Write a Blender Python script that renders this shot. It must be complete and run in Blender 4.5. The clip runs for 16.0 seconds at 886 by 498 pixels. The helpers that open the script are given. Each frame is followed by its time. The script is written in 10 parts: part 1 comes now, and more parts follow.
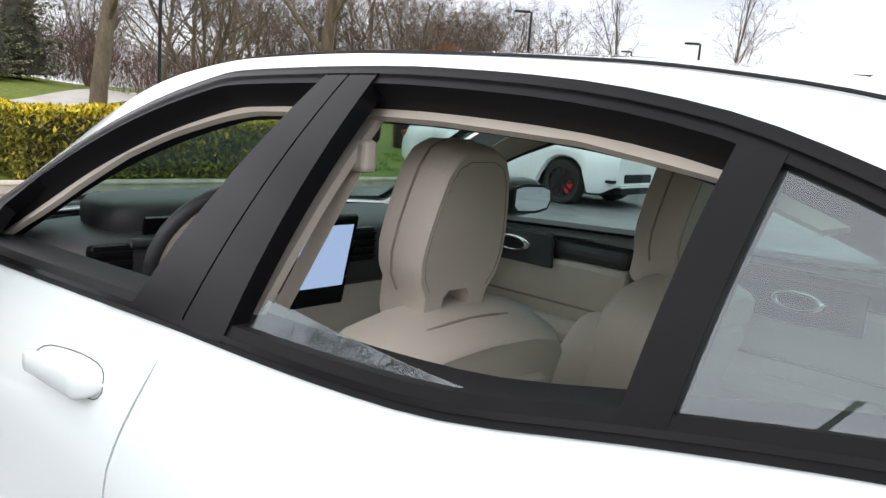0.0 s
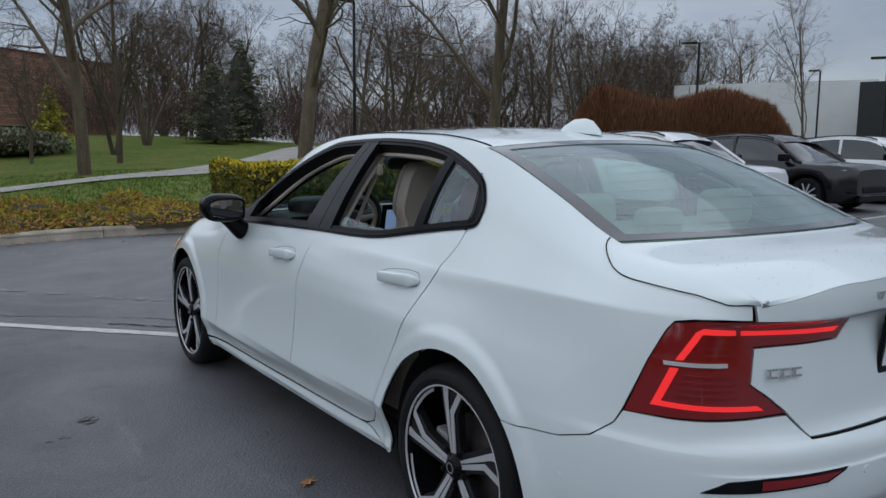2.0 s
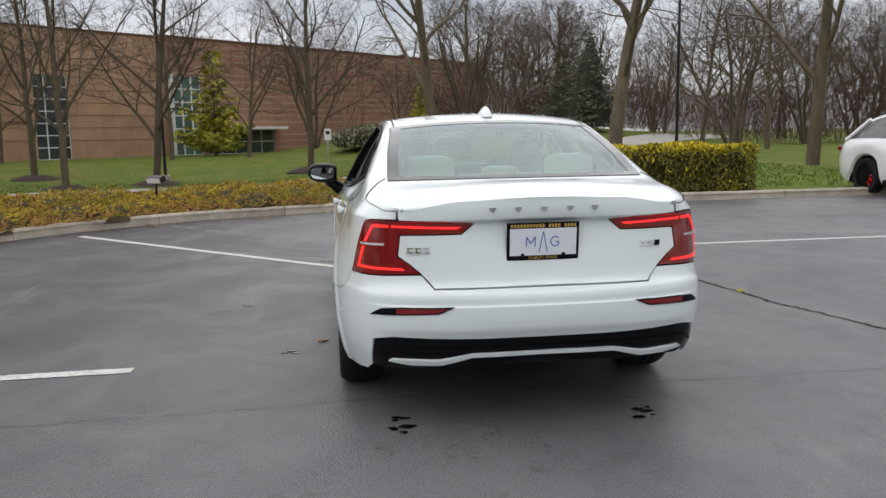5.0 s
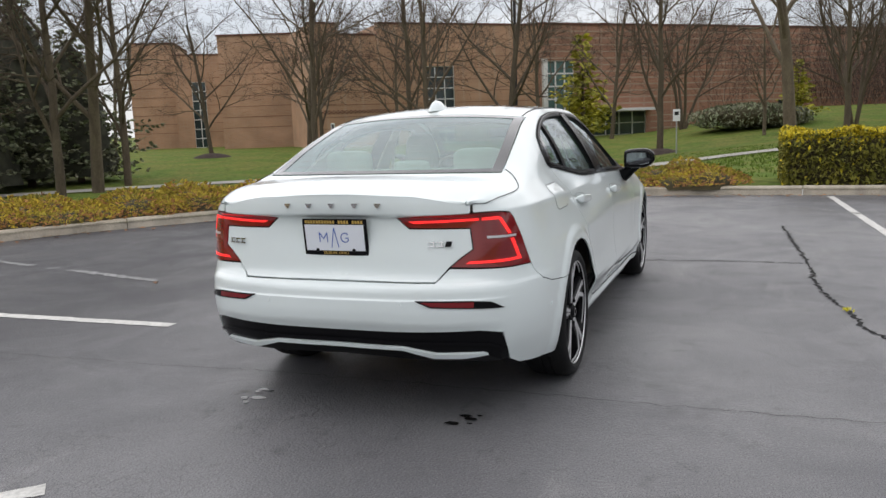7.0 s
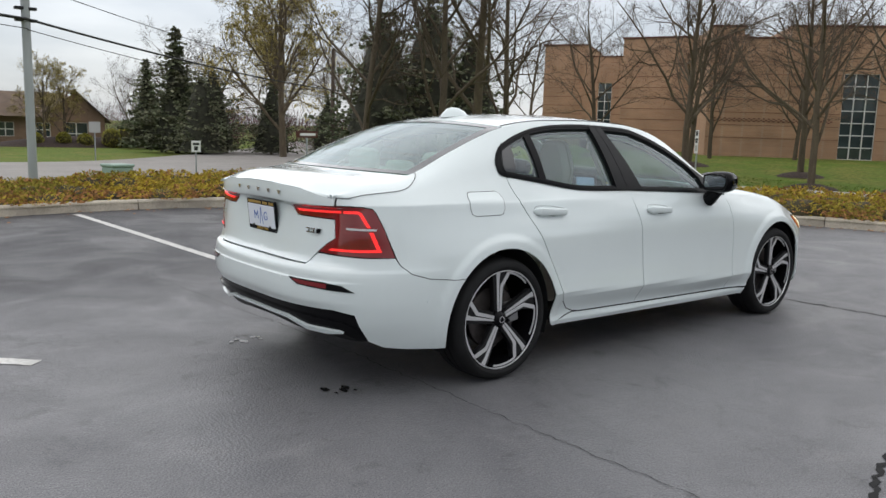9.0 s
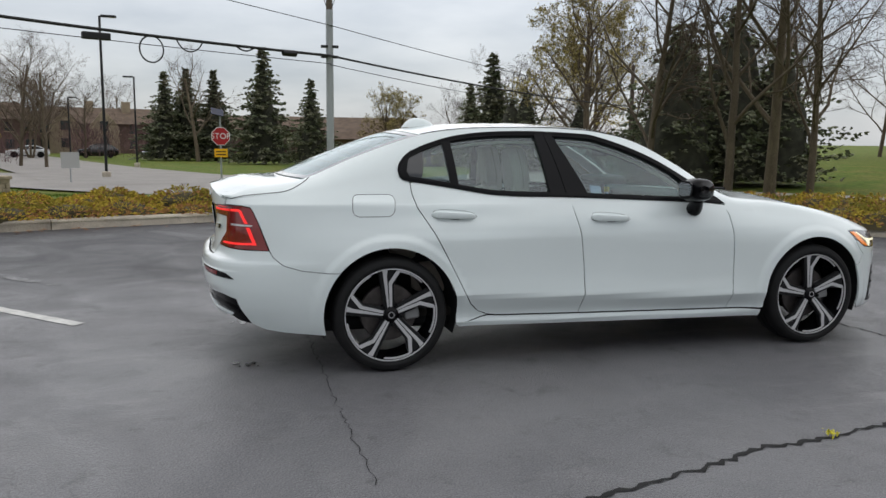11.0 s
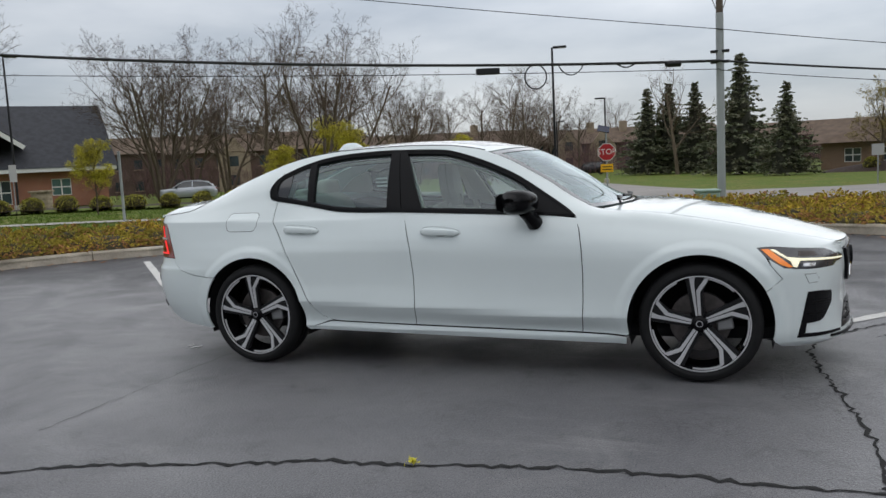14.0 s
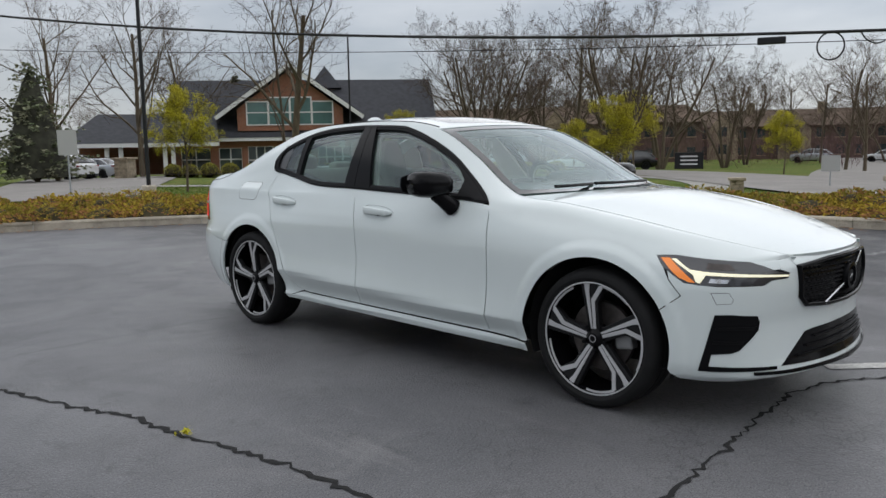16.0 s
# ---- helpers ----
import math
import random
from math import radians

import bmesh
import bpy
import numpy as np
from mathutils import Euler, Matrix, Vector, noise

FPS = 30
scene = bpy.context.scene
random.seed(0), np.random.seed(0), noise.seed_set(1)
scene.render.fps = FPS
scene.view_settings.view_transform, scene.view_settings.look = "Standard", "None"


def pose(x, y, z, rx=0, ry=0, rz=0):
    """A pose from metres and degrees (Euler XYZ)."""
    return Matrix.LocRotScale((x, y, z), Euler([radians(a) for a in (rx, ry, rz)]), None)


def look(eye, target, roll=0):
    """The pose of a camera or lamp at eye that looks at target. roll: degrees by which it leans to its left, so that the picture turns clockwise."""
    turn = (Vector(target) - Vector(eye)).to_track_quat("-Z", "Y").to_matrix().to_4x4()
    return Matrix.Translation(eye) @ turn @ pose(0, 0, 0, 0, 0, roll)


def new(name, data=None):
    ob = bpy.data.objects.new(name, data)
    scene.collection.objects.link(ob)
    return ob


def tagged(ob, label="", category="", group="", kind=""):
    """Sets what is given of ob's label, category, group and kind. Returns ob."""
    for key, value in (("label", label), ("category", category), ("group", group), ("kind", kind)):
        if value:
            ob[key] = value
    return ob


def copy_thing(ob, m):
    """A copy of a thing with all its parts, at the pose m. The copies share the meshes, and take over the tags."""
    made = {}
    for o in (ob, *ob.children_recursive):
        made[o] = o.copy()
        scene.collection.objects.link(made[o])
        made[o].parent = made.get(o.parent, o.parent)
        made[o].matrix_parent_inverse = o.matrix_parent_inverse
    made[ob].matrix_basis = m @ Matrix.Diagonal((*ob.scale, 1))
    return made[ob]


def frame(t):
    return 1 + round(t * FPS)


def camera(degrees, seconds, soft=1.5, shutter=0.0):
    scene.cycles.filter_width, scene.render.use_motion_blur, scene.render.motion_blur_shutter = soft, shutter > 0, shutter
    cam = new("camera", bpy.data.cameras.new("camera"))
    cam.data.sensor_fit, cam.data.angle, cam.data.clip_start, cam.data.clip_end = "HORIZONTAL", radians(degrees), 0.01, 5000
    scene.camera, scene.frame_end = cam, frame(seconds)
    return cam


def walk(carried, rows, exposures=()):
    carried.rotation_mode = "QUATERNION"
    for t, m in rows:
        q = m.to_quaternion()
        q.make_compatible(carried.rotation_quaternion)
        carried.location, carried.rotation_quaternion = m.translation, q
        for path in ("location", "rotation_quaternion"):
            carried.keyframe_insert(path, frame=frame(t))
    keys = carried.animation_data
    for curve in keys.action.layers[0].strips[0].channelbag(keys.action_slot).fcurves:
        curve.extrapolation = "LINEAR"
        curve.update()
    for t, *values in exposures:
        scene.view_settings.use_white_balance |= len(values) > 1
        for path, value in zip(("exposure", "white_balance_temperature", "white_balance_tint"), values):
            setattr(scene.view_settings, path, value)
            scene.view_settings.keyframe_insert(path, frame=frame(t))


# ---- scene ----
from mathutils.geometry import tessellate_polygon

# ---- camera ----
cam = camera(58.3, 16.0, soft=1.5)
PATH = [
    (0, (0.089, 1.388, 1.334), (1.411, -0.078, 0.995), 4.4),
    (0.2, (-0.101, 1.487, 1.354), (1.278, 0.071, 1.049), 4.6),
    (0.5, (-0.43, 1.657, 1.324), (1.019, 0.321, 0.984), 3.9),
    (0.7, (-0.648, 1.754, 1.345), (0.837, 0.464, 0.982), 3.8),
    (1, (-1.004, 1.847, 1.344), (0.533, 0.622, 0.972), 2.9),
    (1.5, (-1.511, 2.078, 1.37), (0.093, 0.926, 1.055), 1.6),
    (2, (-2.017, 2.261, 1.373), (-0.37, 1.157, 1.11), 0.5),
    (2.5, (-2.515, 2.389, 1.37), (-0.837, 1.332, 1.115), 0),
    (3, (-2.916, 2.475, 1.369), (-1.201, 1.492, 1.064), -1.2),
    (5.5, (-4.35, 0.203, 1.313), (-2.368, 0.23, 1.049), -0.5),
    (6, (-4.315, -0.438, 1.315), (-2.357, -0.132, 1.05), -0.5),
    (6.5, (-4.167, -1.047, 1.319), (-2.254, -0.552, 1.011), -1.4),
    (7, (-4.062, -1.695, 1.329), (-2.216, -0.989, 1.023), -2.1),
    (7.5, (-3.815, -2.272, 1.313), (-2.059, -1.356, 1.032), -2.1),
    (8, (-3.554, -2.829, 1.318), (-1.935, -1.69, 1.032), -1.8),
    (8.5, (-3.231, -3.333, 1.322), (-1.792, -1.972, 1.049), -0.7),
    (9, (-2.935, -3.861, 1.34), (-1.664, -2.346, 1.042), 1.7),
    (9.5, (-2.522, -4.297, 1.312), (-1.39, -2.678, 1.0), 3.1),
    (10, (-2.066, -4.68, 1.325), (-1.108, -2.948, 1.037), 2.9),
    (10.2, (-1.872, -4.804, 1.327), (-0.995, -3.028, 1.048), 2.4),
    (12.3, (0.82, -5.644, 1.327), (0.823, -3.663, 1.05), -1.4),
    (12.5, (1.077, -5.653, 1.293), (1.004, -3.673, 1.022), -1.6),
    (13, (1.75, -5.603, 1.299), (1.483, -3.636, 1.054), -2.2),
    (13.5, (2.426, -5.571, 1.296), (1.955, -3.64, 1.072), -2.6),
    (14, (3.075, -5.408, 1.288), (2.379, -3.545, 1.075), -2.9),
    (14.5, (3.667, -5.21, 1.288), (2.721, -3.462, 1.073), -2.7),
    (15, (4.146, -4.822, 1.275), (3.036, -3.175, 1.038), -2.1),
    (15.5, (4.605, -4.428, 1.268), (3.347, -2.894, 1.013), -1.6),
    (16, (4.915, -3.978, 1.231), (3.533, -2.554, 0.982), -1.0),
]
walk(cam, [(t, look(eye, target, roll)) for t, eye, target, roll in PATH],
     exposures=[(0, 1.46, 6700, 14), (0.25, 0.92, 6900, 18), (0.5, 0.3, 6900, 17), (1.0, -0.05, 6500, 11), (1.5, -0.08, 5800, 10), (2.5, 0.05, 6100, 10), (3.2, 0.15, 6300, 11),
                (5.3, 0.65, 6750, 12), (7.5, 0.7, 6750, 12), (9.0, 0.6, 6650, 10), (10.2, 0.45, 6700, 10), (12.5, 0.32, 6500, 10), (16, 0.26, 6500, 10)])

# ---- light: an overcast sky and a weak, wide sun ----
SUN_EL, SUN_AZ = radians(66), radians(335)
world = bpy.data.worlds.new("overcast_sky")
scene.world = world
world.use_nodes = True
wn = world.node_tree
wn.nodes.clear()
w_out = wn.nodes.new("ShaderNodeOutputWorld")
w_bg = wn.nodes.new("ShaderNodeBackground")
w_sky = wn.nodes.new("ShaderNodeTexSky")
w_sky.sky_type = 'NISHITA'
w_sky.sun_disc = False
w_sky.sun_elevation, w_sky.sun_rotation = SUN_EL, SUN_AZ
w_co = wn.nodes.new("ShaderNodeTexCoord")
w_map = wn.nodes.new("ShaderNodeMapping")
w_map.inputs["Scale"].default_value = (1.0, 1.0, 3.6)
w_n = wn.nodes.new("ShaderNodeTexNoise")
w_n.inputs["Scale"].default_value = 2.4
w_n.inputs["Detail"].default_value = 6.0
w_n.inputs["Roughness"].default_value = 0.52
w_r = wn.nodes.new("ShaderNodeValToRGB")
w_r.color_ramp.elements[0].position = 0.34
w_r.color_ramp.elements[0].color = (2.75, 3.0, 3.35, 1)
w_r.color_ramp.elements[1].position = 0.66
w_r.color_ramp.elements[1].color = (4.85, 5.0, 5.2, 1)
w_mix = wn.nodes.new("ShaderNodeMix")
w_mix.data_type = 'RGBA'
w_mix.inputs[0].default_value = 0.86
w_dot = wn.nodes.new("ShaderNodeVectorMath")
w_dot.operation = 'DOT_PRODUCT'
w_dot.inputs[1].default_value = (-math.sin(SUN_AZ) * 0.25, math.cos(SUN_AZ) * 0.25, 0.97)
w_gain = wn.nodes.new("ShaderNodeMapRange")
w_gain.inputs[1].default_value, w_gain.inputs[2].default_value = -1.0, 1.0
w_gain.inputs[3].default_value, w_gain.inputs[4].default_value = 0.0, 1.0
# sky gain by height: a made-up brighter band half way up lights the flanks
w_prof = wn.nodes.new("ShaderNodeValToRGB")
w_prof.color_ramp.interpolation = 'EASE'
w_prof.color_ramp.elements[0].position, w_prof.color_ramp.elements[1].position = 0.30, 1.0
w_prof.color_ramp.elements[0].color, w_prof.color_ramp.elements[1].color = (0.58, 0.58, 0.58, 1), (0.86, 0.86, 0.86, 1)
for pos_, v_ in ((0.5, 0.69), (0.62, 0.80), (0.76, 1.06)):
    w_prof.color_ramp.elements.new(pos_).color = (v_, v_, v_, 1)
w_mul = wn.nodes.new("ShaderNodeVectorMath")
w_mul.operation = 'SCALE'
wn.links.new(w_co.outputs["Generated"], w_dot.inputs[0])
wn.links.new(w_dot.outputs["Value"], w_gain.inputs[0])
wn.links.new(w_gain.outputs[0], w_prof.inputs[0])
wn.links.new(w_prof.outputs[0], w_mul.inputs["Scale"])
w_bg.inputs["Strength"].default_value = 0.15
wn.links.new(w_co.outputs["Generated"], w_map.inputs[0])
wn.links.new(w_map.outputs[0], w_n.inputs["Vector"])
wn.links.new(w_n.outputs["Fac"], w_r.inputs[0])
wn.links.new(w_sky.outputs[0], w_mix.inputs[6])
wn.links.new(w_r.outputs[0], w_mix.inputs[7])
wn.links.new(w_mix.outputs[2], w_mul.inputs[0])
wn.links.new(w_mul.outputs[0], w_bg.inputs["Color"])
wn.links.new(w_bg.outputs[0], w_out.inputs[0])

sun = new("sun", bpy.data.lights.new("sun", 'SUN'))
sun.data.energy, sun.data.angle, sun.data.color = 1.15, radians(150), (1.0, 0.97, 0.93)
sun.matrix_world = look((0, 0, 30), (0 + 10 * math.sin(SUN_AZ), 10 * -math.cos(SUN_AZ), 30 - 10 * math.tan(SUN_EL)))


# ---- materials ----
def mat(name, color, rough=0.6, metal=0.0, coat=0.0, spec=0.5, vary=0.0, scale=6.0, fine=0.0, fine_scale=80.0, bump=0.0, bump_scale=60.0,
        color2=None, emit=None, emit_strength=0.0, transmission=0.0, ior=1.45, alpha=1.0, rand=0.0, island=0.0, stretch=(1, 1, 1), sheen=0.0, rough_vary=0.0, obj=False):
    m = bpy.data.materials.new(name)
    m.use_nodes = True
    nt = m.node_tree
    b = nt.nodes["Principled BSDF"]
    b.inputs["Base Color"].default_value = (*color, 1)
    b.inputs["Roughness"].default_value = rough
    b.inputs["Metallic"].default_value = metal
    b.inputs["Coat Weight"].default_value = coat
    b.inputs["Coat Roughness"].default_value = 0.04
    b.inputs["Specular IOR Level"].default_value = spec
    b.inputs["Transmission Weight"].default_value = transmission
    b.inputs["IOR"].default_value = ior
    b.inputs["Alpha"].default_value = alpha
    b.inputs["Sheen Weight"].default_value = sheen
    if emit:
        b.inputs["Emission Color"].default_value = (*emit, 1)
        b.inputs["Emission Strength"].default_value = emit_strength
    co = nt.nodes.new("ShaderNodeTexCoord")
    mp = nt.nodes.new("ShaderNodeMapping")
    mp.inputs["Scale"].default_value = stretch
    nt.links.new(co.outputs["Object"], mp.inputs[0])
    last = None

    def noise(sc, detail=5.0):
        n = nt.nodes.new("ShaderNodeTexNoise")
        n.inputs["Scale"].default_value = sc
        n.inputs["Detail"].default_value = detail
        nt.links.new(mp.outputs[0], n.inputs["Vector"])
        return n

    def mixed(fac, a, col_b):
        x = nt.nodes.new("ShaderNodeMix")
        x.data_type = 'RGBA'
        if a is None:
            x.inputs[6].default_value = (*color, 1)
        else:
            nt.links.new(a, x.inputs[6])
        x.inputs[7].default_value = (*col_b, 1)
        nt.links.new(fac, x.inputs[0])
        return x.outputs[2]

    def ranged(src, lo, hi, a, z):
        r = nt.nodes.new("ShaderNodeMapRange")
        r.inputs[1].default_value, r.inputs[2].default_value = lo, hi
        r.inputs[3].default_value, r.inputs[4].default_value = a, z
        nt.links.new(src, r.inputs[0])
        return r.outputs[0]

    if vary or color2:
        c2 = color2 or tuple(c * (1 - vary) for c in color)
        last = mixed(ranged(noise(scale).outputs["Fac"], 0.36, 0.64, 0.0, 1.0), last, c2)
    if fine:
        last = mixed(ranged(noise(fine_scale, 3.0).outputs["Fac"], 0.4, 0.7, 0.0, fine), last, tuple(c * 0.35 for c in color))
    for amount, source in ((rand, "o"), (island, "g")):
        if amount:
            info = nt.nodes.new("ShaderNodeObjectInfo" if source == "o" else "ShaderNodeNewGeometry")
            out = info.outputs["Random"] if source == "o" else info.outputs["Random Per Island"]
            h = nt.nodes.new("ShaderNodeHueSaturation")
            nt.links.new(ranged(out, 0, 1, 1 - amount, 1 + amount), h.inputs["Value"])
            if last is None:
                h.inputs["Color"].default_value = (*color, 1)
            else:
                nt.links.new(last, h.inputs["Color"])
            last = h.outputs[0]
    if last is not None:
        nt.links.new(last, b.inputs["Base Color"])
    if rough_vary:
        nt.links.new(ranged(noise(scale * 0.7).outputs["Fac"], 0.3, 0.7, rough - rough_vary, rough + rough_vary), b.inputs["Roughness"])
    if bump:
        bp = nt.nodes.new("ShaderNodeBump")
        bp.inputs["Strength"].default_value = min(1.0, bump)
        bp.inputs["Distance"].default_value = 0.01
        nt.links.new(noise(bump_scale, 4.0).outputs["Fac"], bp.inputs["Height"])
        nt.links.new(bp.outputs[0], b.inputs["Normal"])
    return m


M = {}
M["paint"] = mat("white_car_paint", (0.73, 0.795, 0.79), 0.32, coat=1.0, vary=0.02, scale=3)
M["gloss_black"] = mat("gloss_black_trim", (0.006, 0.006, 0.007), 0.16, spec=0.14)
M["satin_black"] = mat("satin_black_trim", (0.007, 0.007, 0.008), 0.40, spec=0.14, vary=0.3, scale=9)
M["rubber"] = mat("tyre_rubber", (0.013, 0.013, 0.0135), 0.72, spec=0.3, vary=0.3, scale=8, bump=0.25, bump_scale=120)
M["seal"] = mat("window_seal_rubber", (0.006, 0.006, 0.007), 0.6, spec=0.25)
# near-black for liners and underbody; also painted shade for the panel gaps
M["cavity"] = mat("dark_cavity_fill", (0.01, 0.01, 0.011), 0.9)
M["machined"] = mat("machined_alloy", (0.64, 0.64, 0.65), 0.3, metal=0.45, bump=0.05, bump_scale=300)
M["disc"] = mat("brake_disc_steel", (0.13, 0.115, 0.11), 0.5, metal=0.7, vary=0.4, scale=14)
M["caliper"] = mat("grey_caliper", (0.3, 0.3, 0.3), 0.5, metal=0.4)
M["chrome"] = mat("chrome", (0.75, 0.75, 0.76), 0.12, metal=1.0)
M["steel"] = mat("galvanised_steel", (0.42, 0.44, 0.46), 0.5, metal=0.6, vary=0.2, scale=2)
M["beige"] = mat("beige_leather", (0.52, 0.465, 0.40), 0.5, vary=0.08, scale=7, bump=0.12, bump_scale=220)
M["beige_trim"] = mat("beige_moulded_trim", (0.52, 0.465, 0.40), 0.6, vary=0.06, scale=5, bump=0.05, bump_scale=300)
M["headliner"] = mat("headliner_cloth", (0.42, 0.39, 0.35), 0.9, vary=0.05)
M["stitch"] = mat("beige_piping", (0.26, 0.22, 0.18), 0.7)
M["dash"] = mat("charcoal_dash", (0.045, 0.045, 0.048), 0.55, vary=0.2, bump=0.1, bump_scale=240)
M["screen"] = mat("display_glass", (0.01, 0.012, 0.015), 0.08, emit=(0.35, 0.5, 0.75), emit_strength=0.35)
M["carpet"] = mat("dark_carpet", (0.05, 0.045, 0.04), 0.95, vary=0.3)
M["red_lens"] = mat("red_lamp_lens", (0.19, 0.006, 0.009), 0.1, coat=0.6)
M["dark_red"] = mat("smoked_red_lens", (0.2, 0.007, 0.009), 0.12, coat=1.0)
M["red_light"] = mat("lit_red_lamp", (0.6, 0.02, 0.02), 0.3, emit=(1.0, 0.03, 0.03), emit_strength=0.6)
M["drl"] = mat("lit_running_lamp", (0.8, 0.8, 0.7), 0.3, emit=(1.0, 0.93, 0.6), emit_strength=0.45)
M["amber"] = mat("amber_lens", (0.75, 0.2, 0.02), 0.15, coat=1.0, emit=(1.0, 0.28, 0.03), emit_strength=0.25)
M["lens_dark"] = mat("dark_lamp_bowl", (0.05, 0.05, 0.055), 0.1, coat=1.0)
M["plate"] = mat("white_plate", (0.72, 0.75, 0.8), 0.4)
M["blue_ink"] = mat("blue_lettering", (0.05, 0.12, 0.42), 0.5)
M["gold"] = mat("gold_lettering", (0.55, 0.36, 0.09), 0.4, metal=0.3)
M["asphalt_old"] = mat("old_asphalt", (0.06, 0.06, 0.062), 0.8)


def glass_mat(name, tint, rough=0.0, ior=1.45, mist=0.0):
    m = bpy.data.materials.new(name)
    m.use_nodes = True
    nt = m.node_tree
    nt.nodes.clear()
    out = nt.nodes.new("ShaderNodeOutputMaterial")
    tr = nt.nodes.new("ShaderNodeBsdfTransparent")
    tr.inputs[0].default_value = (*tint, 1)
    gl = nt.nodes.new("ShaderNodeBsdfGlossy")
    gl.inputs["Roughness"].default_value = rough
    gl.inputs["Color"].default_value = (0.9, 0.95, 1.0, 1)
    # Schlick's curve, the same from inside and outside
    f0 = ((ior - 1) / (ior + 1)) ** 2
    lw = nt.nodes.new("ShaderNodeLayerWeight")
    lw.inputs[0].default_value = 0.5
    pw = nt.nodes.new("ShaderNodeMath")
    pw.operation = 'POWER'
    pw.inputs[1].default_value = 5.0
    fr = nt.nodes.new("ShaderNodeMath")
    fr.operation = 'MULTIPLY_ADD'
    fr.inputs[1].default_value, fr.inputs[2].default_value = 1 - f0, f0
    nt.links.new(lw.outputs["Facing"], pw.inputs[0])
    nt.links.new(pw.outputs[0], fr.inputs[0])
    mx = nt.nodes.new("ShaderNodeMixShader")
    nt.links.new(fr.outputs[0], mx.inputs[0])
    nt.links.new(tr.outputs[0], mx.inputs[1])
    nt.links.new(gl.outputs[0], mx.inputs[2])
    last = mx.outputs[0]
    # pale film: misted glass, plus sky reflection painted in as diffuse colour
    if mist:
        df = nt.nodes.new("ShaderNodeBsdfDiffuse")
        df.inputs[0].default_value = (0.50, 0.66, 0.62, 1)
        co = nt.nodes.new("ShaderNodeTexCoord")
        ns = nt.nodes.new("ShaderNodeTexNoise")
        ns.inputs["Scale"].default_value, ns.inputs["Detail"].default_value = 3.0, 4.0
        rg = nt.nodes.new("ShaderNodeMapRange")
        rg.inputs[1].default_value, rg.inputs[2].default_value = 0.3, 0.7
        rg.inputs[3].default_value, rg.inputs[4].default_value = mist * 0.6, mist * 1.4
        m2 = nt.nodes.new("ShaderNodeMixShader")
        nt.links.new(co.outputs["Object"], ns.inputs["Vector"])
        nt.links.new(ns.outputs["Fac"], rg.inputs[0])
        nt.links.new(rg.outputs[0], m2.inputs[0])
        nt.links.new(last, m2.inputs[1])
        nt.links.new(df.outputs[0], m2.inputs[2])
        last = m2.outputs[0]
    nt.links.new(last, out.inputs[0])
    return m


M["glass"] = glass_mat("tinted_window_glass", (0.50, 0.66, 0.62), ior=1.9, mist=0.03)
M["glass_clear"] = glass_mat("lamp_cover_glass", (0.95, 0.95, 0.95), ior=1.45)
M["glass_green"] = glass_mat("green_tinted_glass", (0.52, 0.72, 0.67), ior=2.2, mist=0.17)
M["yellow_card"] = mat("yellow_card", (0.8, 0.62, 0.05), 0.7)
M["water"] = mat("rain_water", (0.9, 0.93, 0.95), 0.02, transmission=1.0, ior=1.33)
M["frit"] = mat("black_glass_border", (0.012, 0.013, 0.015), 0.1, coat=0.8)




# ---- mesh helpers ----
def part(name, bm, material, parent=None, label="", smooth=False, matrix=None, kind=""):
    me = bpy.data.meshes.new(name)
    bm.to_mesh(me)
    bm.free()
    return link_mesh(name, me, material, parent, label, smooth, matrix, kind)


def link_mesh(name, me, material, parent=None, label="", smooth=False, matrix=None, kind=""):
    for m_ in (material if isinstance(material, (list, tuple)) else [material]):
        me.materials.append(M[m_] if isinstance(m_, str) else m_)
    if smooth:
        me.shade_smooth()
    ob = new(name, me)
    if matrix is not None:
        ob.matrix_basis = matrix
    if parent is not None:
        ob.parent = parent
    return tagged(ob, label=label, kind=kind)


def empty(name, matrix=None, label="", category="", group="", kind=""):
    e = new(name)
    e.empty_display_size = 0.2
    if matrix is not None:
        e.matrix_basis = matrix
    return tagged(e, label, category, group, kind)


def soft_edges(me, deg=35):
    me.shade_smooth()
    me.set_sharp_from_angle(angle=radians(deg))


def py_mesh(name, verts, faces, smooth=False, deg=None):
    me = bpy.data.meshes.new(name)
    me.from_pydata([tuple(v) for v in verts], [], [tuple(f) for f in faces])
    if smooth:
        me.shade_smooth()
    if deg:
        soft_edges(me, deg)
    return me


def add_box(bm, lo, hi, m=None, bevel=0.0):
    v = [Vector((x, y, z)) for x in (lo[0], hi[0]) for y in (lo[1], hi[1]) for z in (lo[2], hi[2])]
    if m is not None:
        v = [m @ p for p in v]
    bv = [bm.verts.new(p) for p in v]
    fs = [bm.faces.new([bv[i] for i in f]) for f in ((0, 1, 3, 2), (4, 6, 7, 5), (0, 4, 5, 1), (2, 3, 7, 6), (0, 2, 6, 4), (1, 5, 7, 3))]
    if bevel:
        es = list({e for f in fs for e in f.edges})
        bmesh.ops.bevel(bm, geom=es, offset=bevel, segments=2, affect='EDGES', profile=0.5)
    return bv


def box_bm(lo, hi, bevel=0.0, m=None):
    bm = bmesh.new()
    add_box(bm, lo, hi, m, bevel)
    return bm


def ring_frame(d):
    d = Vector(d).normalized()
    a = Vector((0, 0, 1)) if abs(d.z) < 0.9 else Vector((1, 0, 0))
    x = d.cross(a).normalized()
    return x, d.cross(x).normalized()


